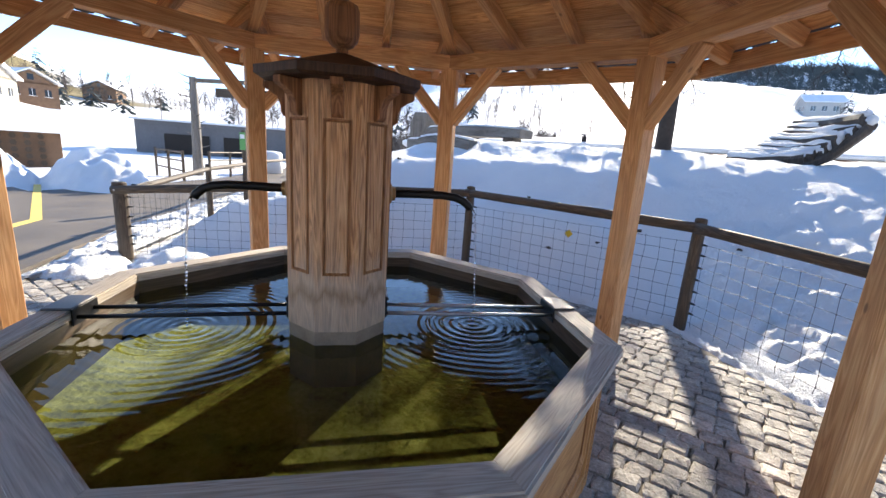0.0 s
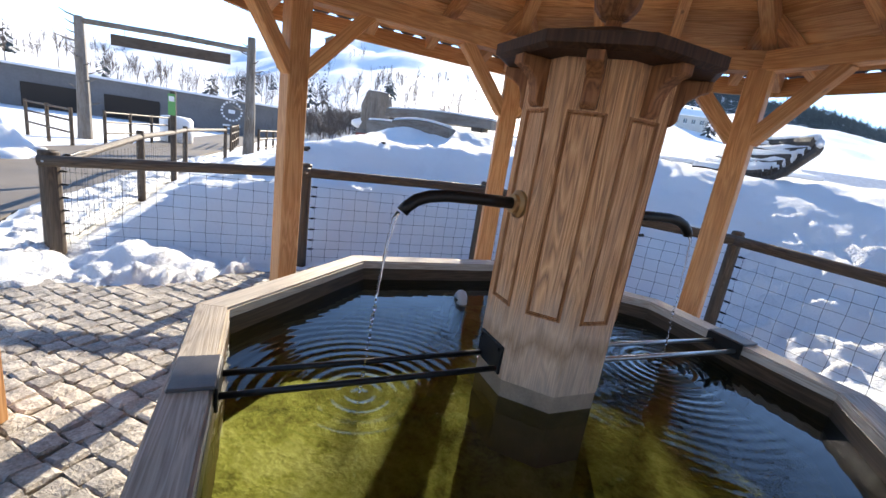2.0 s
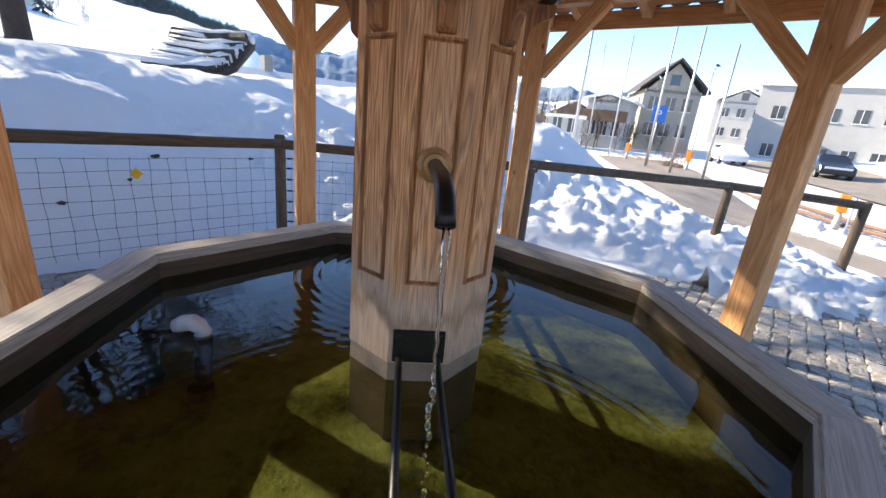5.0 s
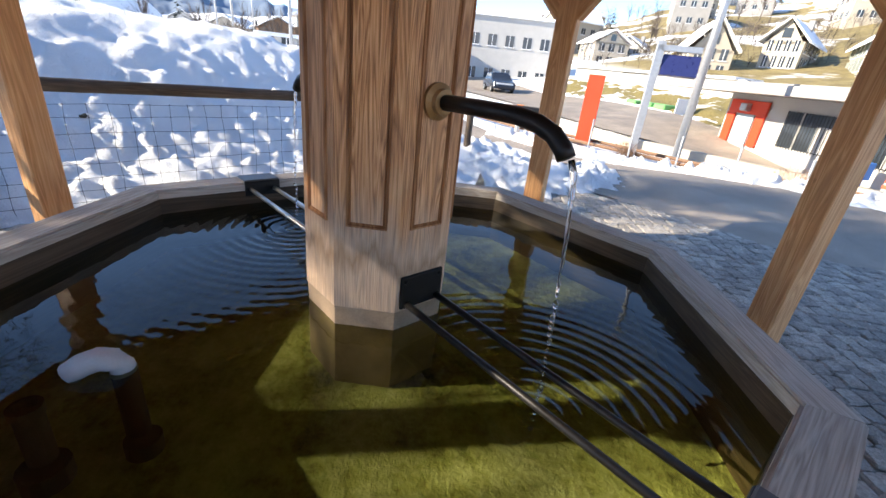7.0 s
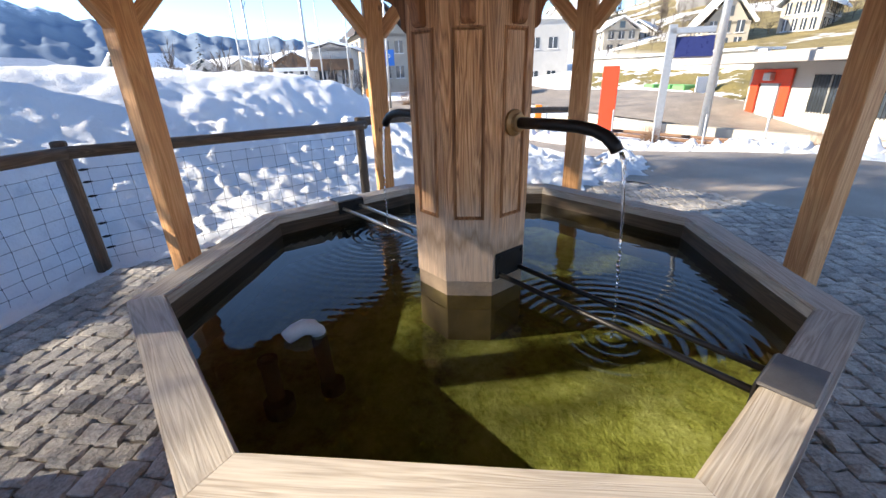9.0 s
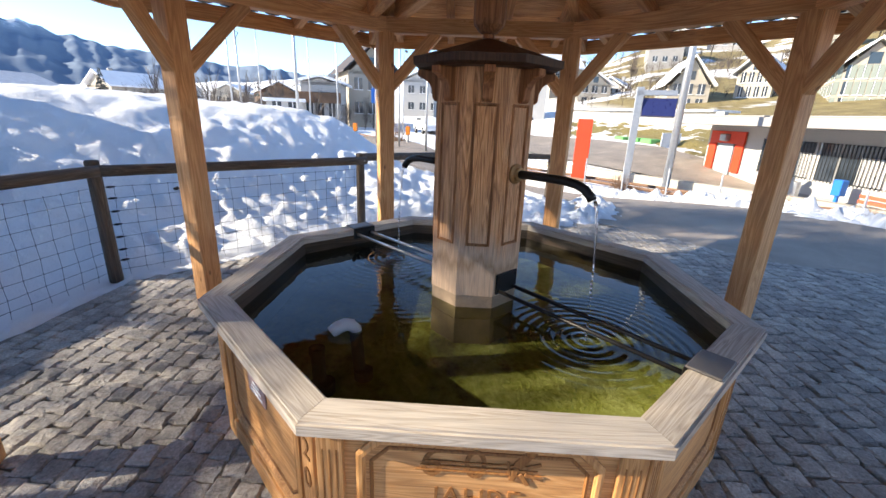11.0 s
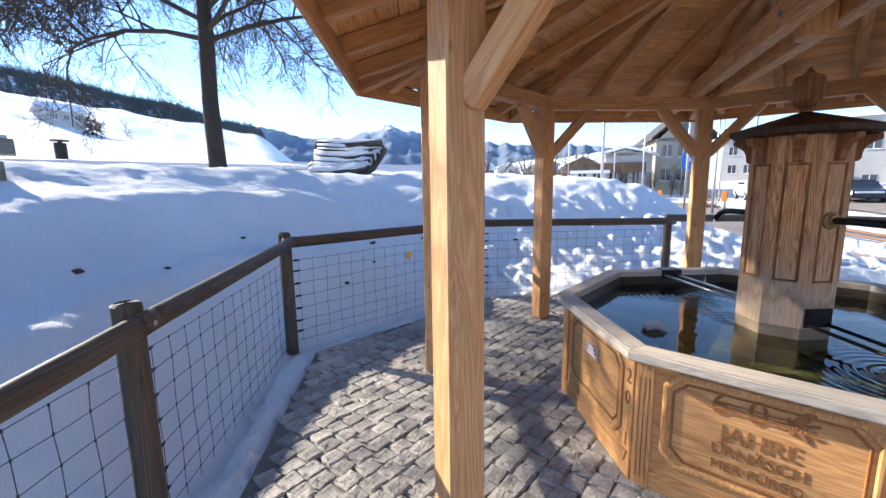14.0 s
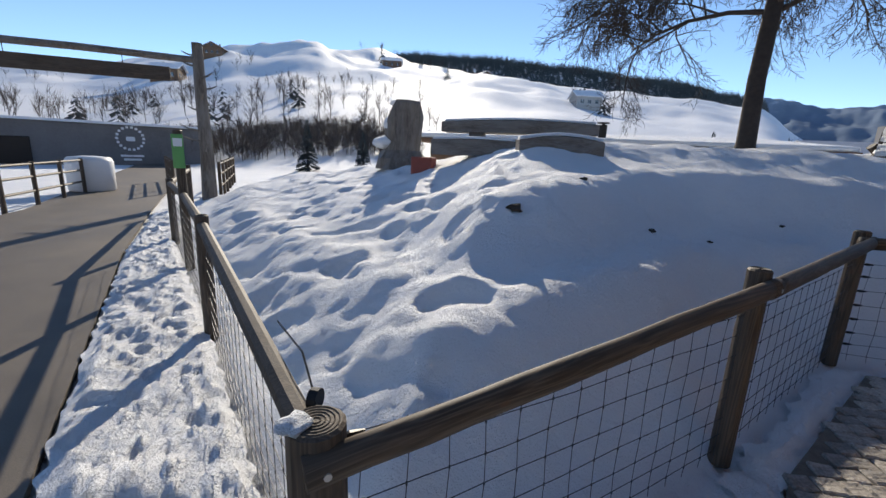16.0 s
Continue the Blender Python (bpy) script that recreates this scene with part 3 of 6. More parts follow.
for k in range(8):
    b = octa(k, RP)
    m = Matrix.Translation((b.x, b.y, 0)) @ pose(0, 0, 0, 0, 0, math.degrees(math.atan2(b.y, b.x)))
    part("post", box(POST, POST, BEAM_LO - 0.01, 0.008, 0.03), "timber", pavilion, "light brown square timber post with knots", m)
    shoe = box(0.09, 0.09, 0.012, 0.002, 0.004)
    merge(shoe, box(0.03, 0.03, 0.03, 0, 0.012))
    part("post_shoe", shoe, "iron", pavilion, "dark iron post shoe", m)
    c = octa(k + 1, RP)
    d = (c - b).normalized()
    zc = (BEAM_LO + BEAM_HI) / 2
    up = Vector((0, 0, 1))
    bar("ring_beam", b + d * 0.001 + up * zc, c - d * 0.001 + up * zc, 0.12, BEAM_HI - BEAM_LO, "timber", pavilion)
    for p, dd in ((b, d), (c, -d)):
        foot = p + dd * 0.06 + up * 1.90
        head = p + dd * 0.52 + up * (BEAM_LO + 0.02)
        bar("brace", foot, head, 0.085, 0.105, "timber", pavilion, "", up=dd)
    # rafters: hip on the corner, jack rafters between
    hip_in, hip_out = octa(k, 0.10), octa(k, EAVE_R - 0.03)
    bar("hip_rafter", hip_in + up * (roof_under(0.10) - 0.075), hip_out + up * (roof_under(EAVE_R) - 0.075), 0.09, 0.13, "timber", pavilion)
    mid = (b + c) / 2
    out = mid.normalized()
    ap = math.cos(radians(22.5))
    side = EAVE_R * 2 * math.sin(radians(22.5))
    for s in (-0.36, -0.12, 0.12, 0.36):
        # runs square to the eave, up to the hip
        off = s * side
        inner = max(0.12, abs(off) / math.tan(radians(22.5)) + 0.03)
        outer = EAVE_R * ap - 0.03
        pi_, po_ = out * inner + d * off, out * outer + d * off
        zi, zo = roof_under(inner / ap) - 0.062, roof_under(outer / ap) - 0.062
        bar("rafter", (pi_.x, pi_.y, zi), (po_.x, po_.y, zo), 0.075, 0.11, "timber", pavilion)
    # fascia
    e0, e1 = octa(k, EAVE_R), octa(k + 1, EAVE_R)
    zf = (EAVE_LO + EAVE_HI) / 2
    bar("fascia_board", (e0.x, e0.y, zf), (e1.x, e1.y, zf), 0.03, EAVE_HI - EAVE_LO, "timber", pavilion, bevel=0.003)
    # boards under the roof covering, one by one, parallel to the eave
    rows = 22
    for i in range(rows):
        r0, r1 = EAVE_R * (1 - i / rows) + 0.0, EAVE_R * (1 - (i + 1) / rows) + 0.006
        bm = bmesh.new()
        q = []
        for zz in (0.0, 0.022):
            for rr, kk in ((r0, k), (r0, k + 1), (r1, k + 1), (r1, k)):
                o = octa(kk, max(rr, 0.004))
                q.append(bm.verts.new((o.x, o.y, roof_under(rr) + zz)))
        for f in ((3, 2, 1, 0), (4, 5, 6, 7), (0, 1, 5, 4), (1, 2, 6, 5), (2, 3, 7, 6), (3, 0, 4, 7)):
            bm.faces.new([q[j] for j in f])
        # local z along the board, for the grain
        mm = along(Vector((0, 0, 0)), d, out)
        bm.transform(mm.inverted())
        part("roof_board", bm, "boards", pavilion, "", mm)
    # covering
    bm = bmesh.new()
    t0, t1 = octa(k, EAVE_R + 0.06), octa(k + 1, EAVE_R + 0.06)
    lo = roof_under(EAVE_R) + 0.03
    vs = [bm.verts.new((t0.x, t0.y, lo - 0.02)), bm.verts.new((t1.x, t1.y, lo - 0.02)), bm.verts.new((0, 0, APEX + 0.06)),
          bm.verts.new((t0.x, t0.y, lo + 0.05)), bm.verts.new((t1.x, t1.y, lo + 0.05)), bm.verts.new((0, 0, APEX + 0.13))]
    for f in ((2, 1, 0), (3, 4, 5), (0, 1, 4, 3), (1, 2, 5, 4), (2, 0, 3, 5)):
        bm.faces.new([vs[j] for j in f])
    part("roof_covering", bm, "roof_edge", pavilion, "dark tiled roof covering")
    n_tiles = 12
    for i in range(n_tiles):
        p = t0.lerp(t1, (i + 0.5) / n_tiles)
        tile = rod([(0, 0, -0.10), (0, 0, 0.05)], 0.085, 8)
        bmesh.ops.scale(tile, vec=(1, 0.45, 1), verts=tile.verts)
        part("eave_tile", tile, "roof_edge", pavilion, "", along((p.x, p.y, lo + 0.02), (p.x + out.x, p.y + out.y, lo - 0.35)))

# two tie beams clasp the king post
for off in (-0.13, 0.13):
    d0 = octa(0, 1.0).normalized()
    sd = Vector((-d0.y, d0.x, 0))
    a = octa(0, RP - 0.05) + sd * off
    c = octa(4, RP - 0.05) + sd * off
    bar("tie_beam", (a.x, a.y, BEAM_HI + 0.06), (c.x, c.y, BEAM_HI + 0.06), 0.10, 0.17, "timber", pavilion, "long light brown tie beam")
part("king_post", box(0.155, 0.155, APEX - 2.43, 0.012, 2.43), "timber", pavilion, "square king post with chamfered foot", pose(0, 0, 0, 0, 0, 22.5))
for s in (-1, 1):
    sd = Vector((-math.sin(radians(22.5)), math.cos(radians(22.5)), 0))
    p = sd * s * 0.183
    part("bolt", rod([(p.x, p.y, BEAM_HI + 0.07), (p.x + s * sd.x * 0.012, p.y + s * sd.y * 0.012, BEAM_HI + 0.07)], 0.018, 8), "zinc", pavilion, "round steel bolt head")
# lamp cable box at one post
lp = octa(4, RP + 0.10, 2.43)
part("junction_box", box(0.05, 0.05, 0.09, 0.004), "zinc", pavilion, "small grey junction box on the beam", Matrix.Translation((lp.x, lp.y, 2.40)))

# ---- the fountain basin ----
RO, RI, RIM, WATER = 1.43, 1.29, 0.775, 0.655
RB = 1.36          # outer corner radius of the basin's body
fountain = thing("fountain", (0, 0, 0), "octagonal wooden fountain basin with carved panels and grey rim", "fountain")
FLOOR_Z = 0.375
part("basin_floor", prism([tuple(octa(k, RI)[:2]) for k in range(8)], 0.02, FLOOR_Z), "algae", fountain, "basin bottom grown over with yellow-green algae")


def side_pose(k, r, z=0.0):
    """At the middle of side k: x along the side, y outward, z up."""
    m0 = (octa(k, r) + octa(k + 1, r)) / 2
    return Matrix.Translation((m0.x, m0.y, z)) @ pose(0, 0, 0, 0, 0, 45 * (k + 1) - 90)


def rim_piece(k):
    bm = bmesh.new()
    L0, L1 = RI * math.sin(radians(22.5)), RO * math.sin(radians(22.5))
    a0, a1 = RI * math.cos(radians(22.5)), RO * math.cos(radians(22.5))
    vs = []
    for z in (RIM - 0.055, RIM):
        for x, y in ((-L0, a0), (L0, a0), (L1, a1), (-L1, a1)):
            vs.append(bm.verts.new((x * 0.9985, y, z)))
    for f in ((3, 2, 1, 0), (4, 5, 6, 7), (0, 1, 5, 4), (1, 2, 6, 5), (2, 3, 7, 6), (3, 0, 4, 7)):
        bm.faces.new([vs[j] for j in f])
    bmesh.ops.recalc_face_normals(bm, faces=bm.faces[:])
    bmesh.ops.bevel(bm, geom=[e for e in bm.edges if abs(e.verts[0].co.z - e.verts[1].co.z) < 1e-6 and abs(e.verts[0].co.y - e.verts[1].co.y) < 1e-6], offset=0.009, segments=2, affect="EDGES")
    w = pose(0, 0, 0, 0, 0, 45 * (k + 1) - 90)
    # turn so that local z runs along the side
    g = w @ pose(0, 0, 0, 0, 90, 0)
    bm.transform(g.inverted() @ w)
    return bm, g


def chamfer_frame(w, h, c, t, depth):
    """A flat moulded frame with cut corners, standing in x and z, thickness depth in y."""
    def ring(i):
        ww, hh, cc = w / 2 - i, h / 2 - i, max(0.0, c - i * 0.4)
        return [(-ww + cc, -hh), (ww - cc, -hh), (ww, -hh + cc), (ww, hh - cc), (ww - cc, hh), (-ww + cc, hh), (-ww, hh - cc), (-ww, -hh + cc)]
    bm = bmesh.new()
    loops = [[bm.verts.new((x, y, z)) for x, z in ring(i)] for i, y in ((0, 0), (0, depth * 0.6), (t * 0.35, depth), (t * 0.7, depth), (t, 0))]
    for a, b in zip(loops, loops[1:]):
        for j in range(8):
            bm.faces.new((a[j], a[(j + 1) % 8], b[(j + 1) % 8], b[j]))
    bmesh.ops.recalc_face_normals(bm, faces=bm.faces[:])
    return bm


SIDE = 2 * RB * math.sin(radians(22.5))
for k in range(8):
    bm, g = rim_piece(k)
    part("rim_board", bm, "rim", fountain, "weathered grey wooden rim board", g)
    m = side_pose(k, RB)
    # wall boards between the corner posts, grain along the side
    wall = box(0.60, 0.028, SIDE - 0.17, 0.003)
    base = m @ Matrix.Translation((-(SIDE - 0.17) / 2, -0.0222, 0.42)) @ pose(0, 0, 0, 0, 90, 0)
    part("side_wall", wall, "panel", fountain, "light orange-brown boarded basin side", base)
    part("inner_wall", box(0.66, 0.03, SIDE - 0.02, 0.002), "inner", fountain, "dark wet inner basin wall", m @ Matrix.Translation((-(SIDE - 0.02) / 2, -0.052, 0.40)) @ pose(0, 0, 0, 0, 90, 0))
    part("plinth_board", box(0.11, 0.05, SIDE - 0.02, 0.004), "panel", fountain, "", m @ Matrix.Translation((-(SIDE - 0.02) / 2, -0.02, 0.068)) @ pose(0, 0, 0, 0, 90, 0))
    fw, fh = SIDE - 0.26, 0.50
    part("panel_frame", chamfer_frame(fw, fh, 0.07, 0.03, 0.016), "panel", fountain, "moulded panel frame with cut corners", m @ Matrix.Translation((0, -0.0082, 0.44)))
    part("panel_frame", chamfer_frame(fw - 0.085, fh - 0.085, 0.06, 0.012, 0.007), "carving_shade", fountain, "", m @ Matrix.Translation((0, -0.0082, 0.44)))
    # corner post, two leaves meeting at the corner
    for s in (-1, 1):
        mm = m @ Matrix.Translation((s * (SIDE / 2 - 0.048), -0.012, 0.012))
        part("corner_leaf", box(0.086, 0.04, 0.70, 0.003), "panel", fountain, "", mm)
        if k != 2:
            # grooves are thin raised strips whose dark colour stands for their shade
            for gx in (-0.022, 0, 0.022):
                part("groove", box(0.006, 0.006, 0.56, 0.001), "carving_shade", fountain, "", mm @ Matrix.Translation((gx, 0.0185, 0.06)))



def water_surface():
    """A sheet with rings that spread from where the jets fall in."""
    me = bpy.data.meshes.new("water")
    verts, faces, index = [], [], {}
    R, step = (RI - 0.002) * math.cos(math.pi / 8), 0.0085
    n = int(2 * R / step)
    for i in range(n + 1):
        for j in range(n + 1):
            x, y = -R + 2 * R * i / n, -R + 2 * R * j / n
            if abs(x) + abs(y) > R * math.sqrt(2) + step:
                continue
            z = 0.0007 * noise.noise((x * 5, y * 5, 1.5)) + 0.0004 * noise.noise((x * 12, y * 12, 4.5))
            for px, py in ((-0.527, -0.527), (0.527, 0.527)):
                d = math.hypot(x - px, y - py)
                w = 1 + 0.5 * noise.noise((x * 4, y * 4, 8))
                z += 0.0024 * w * math.exp(-3.4 * d) * math.sin(d * 2 * math.pi / 0.052 + 0.9 * noise.noise((x * 6, y * 6, 2)))
            index[i, j] = len(verts)
            verts.append((x, y, z))
    for i in range(n):
        for j in range(n):
            q = [(i, j), (i + 1, j), (i + 1, j + 1), (i, j + 1)]
            if all(k in index for k in q):
                faces.append([index[k] for k in q])
    me.from_pydata(verts, [], faces)
    me.polygons.foreach_set("use_smooth", [True] * len(me.polygons))
    me.materials.append(water_material())
    return me


water = tagged(solo("water", water_surface(), "water", "clear still water with rings round the falling jets", "water", Matrix.Translation((0, 0, WATER))), kind="structure")
water.visible_shadow = False

# ---- the column ----
RC, ZC, ZT = 0.258, 0.725, 1.86
column = thing("fountain_column", (0, 0, FLOOR_Z), "octagonal wooden fountain column with panels and dark cap", "column")
part("base", prism([tuple(octa(k, RC - 0.004)[:2]) for k in range(8)], FLOOR_Z, ZC - 0.002), "stone_base", column, "wet brown base of the column")
part("shaft", lathe([(RC, ZC), (RC, ZT)], 8, radians(22.5)), "column", column, "weathered larch shaft with upright grain")
AP = RC * math.cos(radians(22.5))


def panel_frame(w, h, t, depth):
    def ring(i):
        return [(-w / 2 + i, -h / 2 + i), (w / 2 - i, -h / 2 + i), (w / 2 - i, h / 2 - i), (-w / 2 + i, h / 2 - i)]
    bm = bmesh.new()
    loops = [[bm.verts.new((x, y, z)) for x, z in ring(i)] for i, y in ((0, 0), (0.001, depth), (t * 0.4, depth), (t * 0.55, depth * 0.3), (t * 0.8, depth * 0.8), (t, 0))]
    for a, b in zip(loops, loops[1:]):
        for j in range(4):
            bm.faces.new((a[j], a[(j + 1) % 4], b[(j + 1) % 4], b[j]))
    bmesh.ops.recalc_face_normals(bm, faces=bm.faces[:])
    return bm


def corbel():
    """A carved bracket, side outline in y and z."""
    out = [(0, -0.15), (0.02, -0.15), (0.034, -0.135), (0.036, -0.10), (0.05, -0.065), (0.085, -0.04), (0.11, -0.03), (0.11, 0.0), (0, 0)]
    bm = bmesh.new()
    l = [bm.verts.new((-0.026, y, z)) for y, z in out]
    r = [bm.verts.new((0.026, y, z)) for y, z in out]
    bm.faces.new(l)
    bm.faces.new(r[::-1])
    for i in range(len(out)):
        j = (i + 1) % len(out)
        bm.faces.new((l[i], r[i], r[j], l[j]))
    bmesh.ops.recalc_face_normals(bm, faces=bm.faces[:])
    bmesh.ops.bevel(bm, geom=bm.edges[:], offset=0.004, segments=1, affect="EDGES")
    return bm


for k in range(8):
    m = Matrix.Translation((AP * math.cos(radians(45 * (k + 1))), AP * math.sin(radians(45 * (k + 1))), 0)) @ pose(0, 0, 0, 0, 0, 45 * (k + 1) - 90)
    part("panel_moulding", panel_frame(0.124, 0.70, 0.015, 0.007), "moulding", column, "dark brown panel moulding", m @ Matrix.Translation((0, -0.001, 1.355)))
    part("corbel", corbel(), "corbel", column, "carved brown bracket below the cap", m @ Matrix.Translation((0, -0.002, ZT)))
part("cap", lathe([(0.36, ZT), (0.385, ZT + 0.012), (0.385, ZT + 0.045), (0.36, ZT + 0.05), (0.05, ZT + 0.145), (0.03, ZT + 0.15)], 8, radians(22.5)), "cap", column, "dark brown octagonal cap, shallow pyramid")
part("finial", lathe([(0.03, ZT + 0.145), (0.028, ZT + 0.17), (0.05, ZT + 0.18), (0.075, ZT + 0.21), (0.08, ZT + 0.235), (0.08, ZT + 0.33), (0.07, ZT + 0.355), (0.03, ZT + 0.375), (0.014, ZT + 0.395), (0.006, ZT + 0.41)], 12), "corbel", column, "brown wooden acorn finial")
for s, yaw in ((1, 45), (1, 225)):
    u = Vector((math.cos(radians(yaw)), math.sin(radians(yaw)), 0))
    sd = Vector((-u.y, u.x, 0))
    z0 = 1.375
    path = [u * r + Vector((0, 0, z)) for r, z in ((AP - 0.02, z0), (0.40, z0 + 0.004), (0.52, z0 + 0.004), (0.585, z0 - 0.004), (0.63, z0 - 0.02), (0.66, z0 - 0.045), (0.672, z0 - 0.062))]
    part("spout", rod(path, 0.021, 12), "iron", column, "black iron spout bent down at its end", smooth=True)
    ros = lathe([(0.05, 0), (0.05, 0.012), (0.036, 0.02), (0.034, 0.034), (0.026, 0.036)], 20)
    part("rosette", ros, "brass", column, "turned brown collar of the spout", along(u * AP + Vector((0, 0, z0)), u * (AP + 1) + Vector((0, 0, z0))))
    plate = box(0.168, 0.012, 0.115, 0.003)
    part("bracket_plate", plate, "iron", column, "black iron bracket plate with bolts", Matrix.Translation(u * (AP + 0.006) + Vector((0, 0, 0.735))) @ pose(0, 0, 0, 0, 0, yaw - 90))
    for t in (-0.068, 0.068):
        for zz in (0.755, 0.832):
            part("bolt", rod([u * (AP + 0.010) + sd * t + Vector((0, 0, zz)), u * (AP + 0.018) + sd * t + Vector((0, 0, zz))], 0.007, 8), "iron", column)
    # rack of two bars over the water, hooked on the rim
    rack = thing("bucket_rack", u * 0.7 + Vector((0, 0, 0.70)), "pair of iron bars from column to basin rim for buckets", "rack")
    apo = RI * math.cos(radians(22.5))
    for t in (-0.062, 0.062):
        part("rack_bar", rod([u * (AP + 0.012) + sd * t + Vector((0, 0, 0.752)), u * (apo + 0.01) + sd * t + Vector((0, 0, 0.735))], 0.011, 8), "iron" if yaw == 225 else "bright_steel", rack, "round bar", smooth=True)
    hook = box(0.19, 0.125, 0.012, 0.005, RIM + 0.001)
    part("rim_plate", hook, "steel_plate", rack, "dark iron plate lying on the rim", Matrix.Translation(u * (apo + 0.055)) @ pose(0, 0, 0, 0, 0, yaw - 90))
    part("rim_flap", box(0.19, 0.008, 0.08, 0.003, RIM - 0.075), "iron", rack, "", Matrix.Translation(u * (apo - 0.008)) @ pose(0, 0, 0, 0, 0, yaw - 90))
    # the falling jet breaks into drops
    tip = path[-1]
    rnd = random.Random(yaw)
    jet = thing("water_jet", u * 0.69 + Vector((0, 0, WATER)), "thin jet of clear water breaking into drops", "water jet")
    pts, rad = [], []
    for i in range(13):
        f = i / 12
        drop = 0.30 * f
        pts.append(tip + u * (0.012 + 0.075 * math.sqrt(drop)) + sd * rnd.uniform(-.002, .002) + Vector((0, 0, -drop)))
        rad.append(0.008 * (1 - 0.55 * f) * rnd.uniform(0.8, 1.15))
    part("stream", rod(pts, 0, 8, True, rad), "jet", jet, "", smooth=True)
    z = tip.z - 0.305
    while z > WATER + 0.01:
        drop = tip.z - z
        c = tip + u * (0.012 + 0.075 * math.sqrt(drop)) + sd * rnd.uniform(-.005, .005)
        bm = bmesh.new()
        bmesh.ops.create_uvsphere(bm, u_segments=8, v_segments=6, radius=rnd.uniform(0.004, 0.009))
        bmesh.ops.scale(bm, vec=(0.8, 0.8, 1.4), verts=bm.verts)
        part("drop", bm, "jet", jet, "", Matrix.Translation((c.x, c.y, z)), smooth=True)
        z -= rnd.uniform(0.014, 0.028)

# overflow pipes standing in the water
pipes = thing("overflow_pipe", (-0.59, 0.52, FLOOR_Z), "brown overflow pipe with a bent grey mouth in the basin", "pipe")
part("upright", rod([(-0.59, 0.52, FLOOR_Z), (-0.57, 0.545, 0.4), (-0.548, 0.565, 0.64)], 0.030, 14), "pipe_brown", pipes, "brown slimy upright pipe", smooth=True)
part("elbow", rod([(-0.548, 0.565, 0.638), (-0.548, 0.57, 0.662), (-0.553, 0.585, 0.682), (-0.566, 0.610, 0.690), (-0.583, 0.64, 0.680), (-0.598, 0.665, 0.660)], 0.031, 14), "grey_plastic", pipes, "pale grey bent pipe mouth", smooth=True)
part("collar", rod([(-0.59, 0.52, FLOOR_Z), (-0.587, 0.522, FLOOR_Z + 0.05)], 0.046, 14), "pipe_brown", pipes)
stand = thing("drain_pipe", (-0.71, 0.68, FLOOR_Z), "dark brown open upright drain pipe under water", "pipe")
part("tube", rod([(-0.71, 0.68, FLOOR_Z), (-0.695, 0.695, 0.35), (-0.68, 0.71, 0.615)], 0.031, 14, False), "pipe_brown", stand, "", smooth=True)
lip = lathe([(0.036, -0.03), (0.036, 0.0), (0.026, 0.0), (0.026, -0.05)], 14)
part("lip", lip, "pipe_brown", stand, "", Matrix.Translation((-0.68, 0.71, 0.62)))
part("foot", rod([(-0.71, 0.68, FLOOR_Z), (-0.708, 0.682, FLOOR_Z + 0.06)], 0.055, 14), "pipe_brown", stand)

# ---- carved words and plates on the basin ----
def letters(text, size, m, parent, name="carved_word", material="carving_shade", depth=0.003, label=""):
    cu = bpy.data.curves.new("lettering", "FONT")
    cu.body, cu.size, cu.extrude, cu.align_x = text, size, depth, "CENTER"
    tmp = bpy.data.objects.new("lettering", cu)
    scene.collection.objects.link(tmp)
    dg = bpy.context.evaluated_depsgraph_get()
    me = bpy.data.meshes.new_from_object(tmp.evaluated_get(dg))
    bpy.data.objects.remove(tmp)
    me.materials.clear()
    me.materials.append(M[material])
    return part(name, me, material, parent, label, m)


front = side_pose(3, RB)
face = front @ Matrix.Translation((0, -0.007, 0)) @ pose(0, 0, 0, 90, 0, 180)
for text, size, z, dx in (("6", 0.155, 0.545, -0.15), ("0", 0.155, 0.545, -0.01), ("JAHRE", 0.105, 0.425, 0), ("URNÄSCH", 0.075, 0.348, 0), ("MER·FÜRED", 0.066, 0.272, 0)):
    letters(text, size, face @ Matrix.Translation((dx, z, 0)), fountain, label="word carved into the panel")
for i, z in enumerate((0.565, 0.583, 0.601)):
    part("carved_band", box(0.40 - 0.03 * i, 0.004, 0.006, 0), "carving_shade", fountain, "", front @ Matrix.Translation((0.0, -0.004, z)))
# an upright beast in outline, as a plain carved shape
em = bmesh.new()
for x0, z0, x1, z1, w in ((0.11, 0.545, 0.125, 0.60, .02), (0.125, 0.60, 0.155, 0.645, .034), (0.155, 0.645, 0.175, 0.665, .03), (0.155, 0.60, 0.20, 0.615, .014), (0.15, 0.575, 0.19, 0.56, .014), (0.135, 0.575, 0.165, 0.53, .016), (0.105, 0.56, 0.095, 0.62, .01)):
    merge(em, box(w, 0.005, math.hypot(x1 - x0, z1 - z0), 0.002), Matrix.Translation((-x0, 0, z0)) @ pose(0, 0, 0, 0, -math.degrees(math.atan2(x1 - x0, z1 - z0)), 0))
part("carved_emblem", em, "carving_shade", fountain, "carved emblem", front @ Matrix.Translation((0.005, -0.004, 0)))
side2 = side_pose(2, RB)
sf = side2 @ Matrix.Translation((0, -0.007, 0)) @ pose(0, 0, 0, 90, 0, 180)
part("plate", box(0.19, 0.006, 0.085, 0.002), "plaque", fountain, "small printed plate with faded lines", side2 @ Matrix.Translation((0.02, -0.003, 0.49)))
for i in range(3):
    part("plate_line", box(0.13 - 0.03 * i, 0.003, 0.010, 0), "white_bar", fountain, "", side2 @ Matrix.Translation((0.02, 0.001, 0.505 + 0.022 * i)))
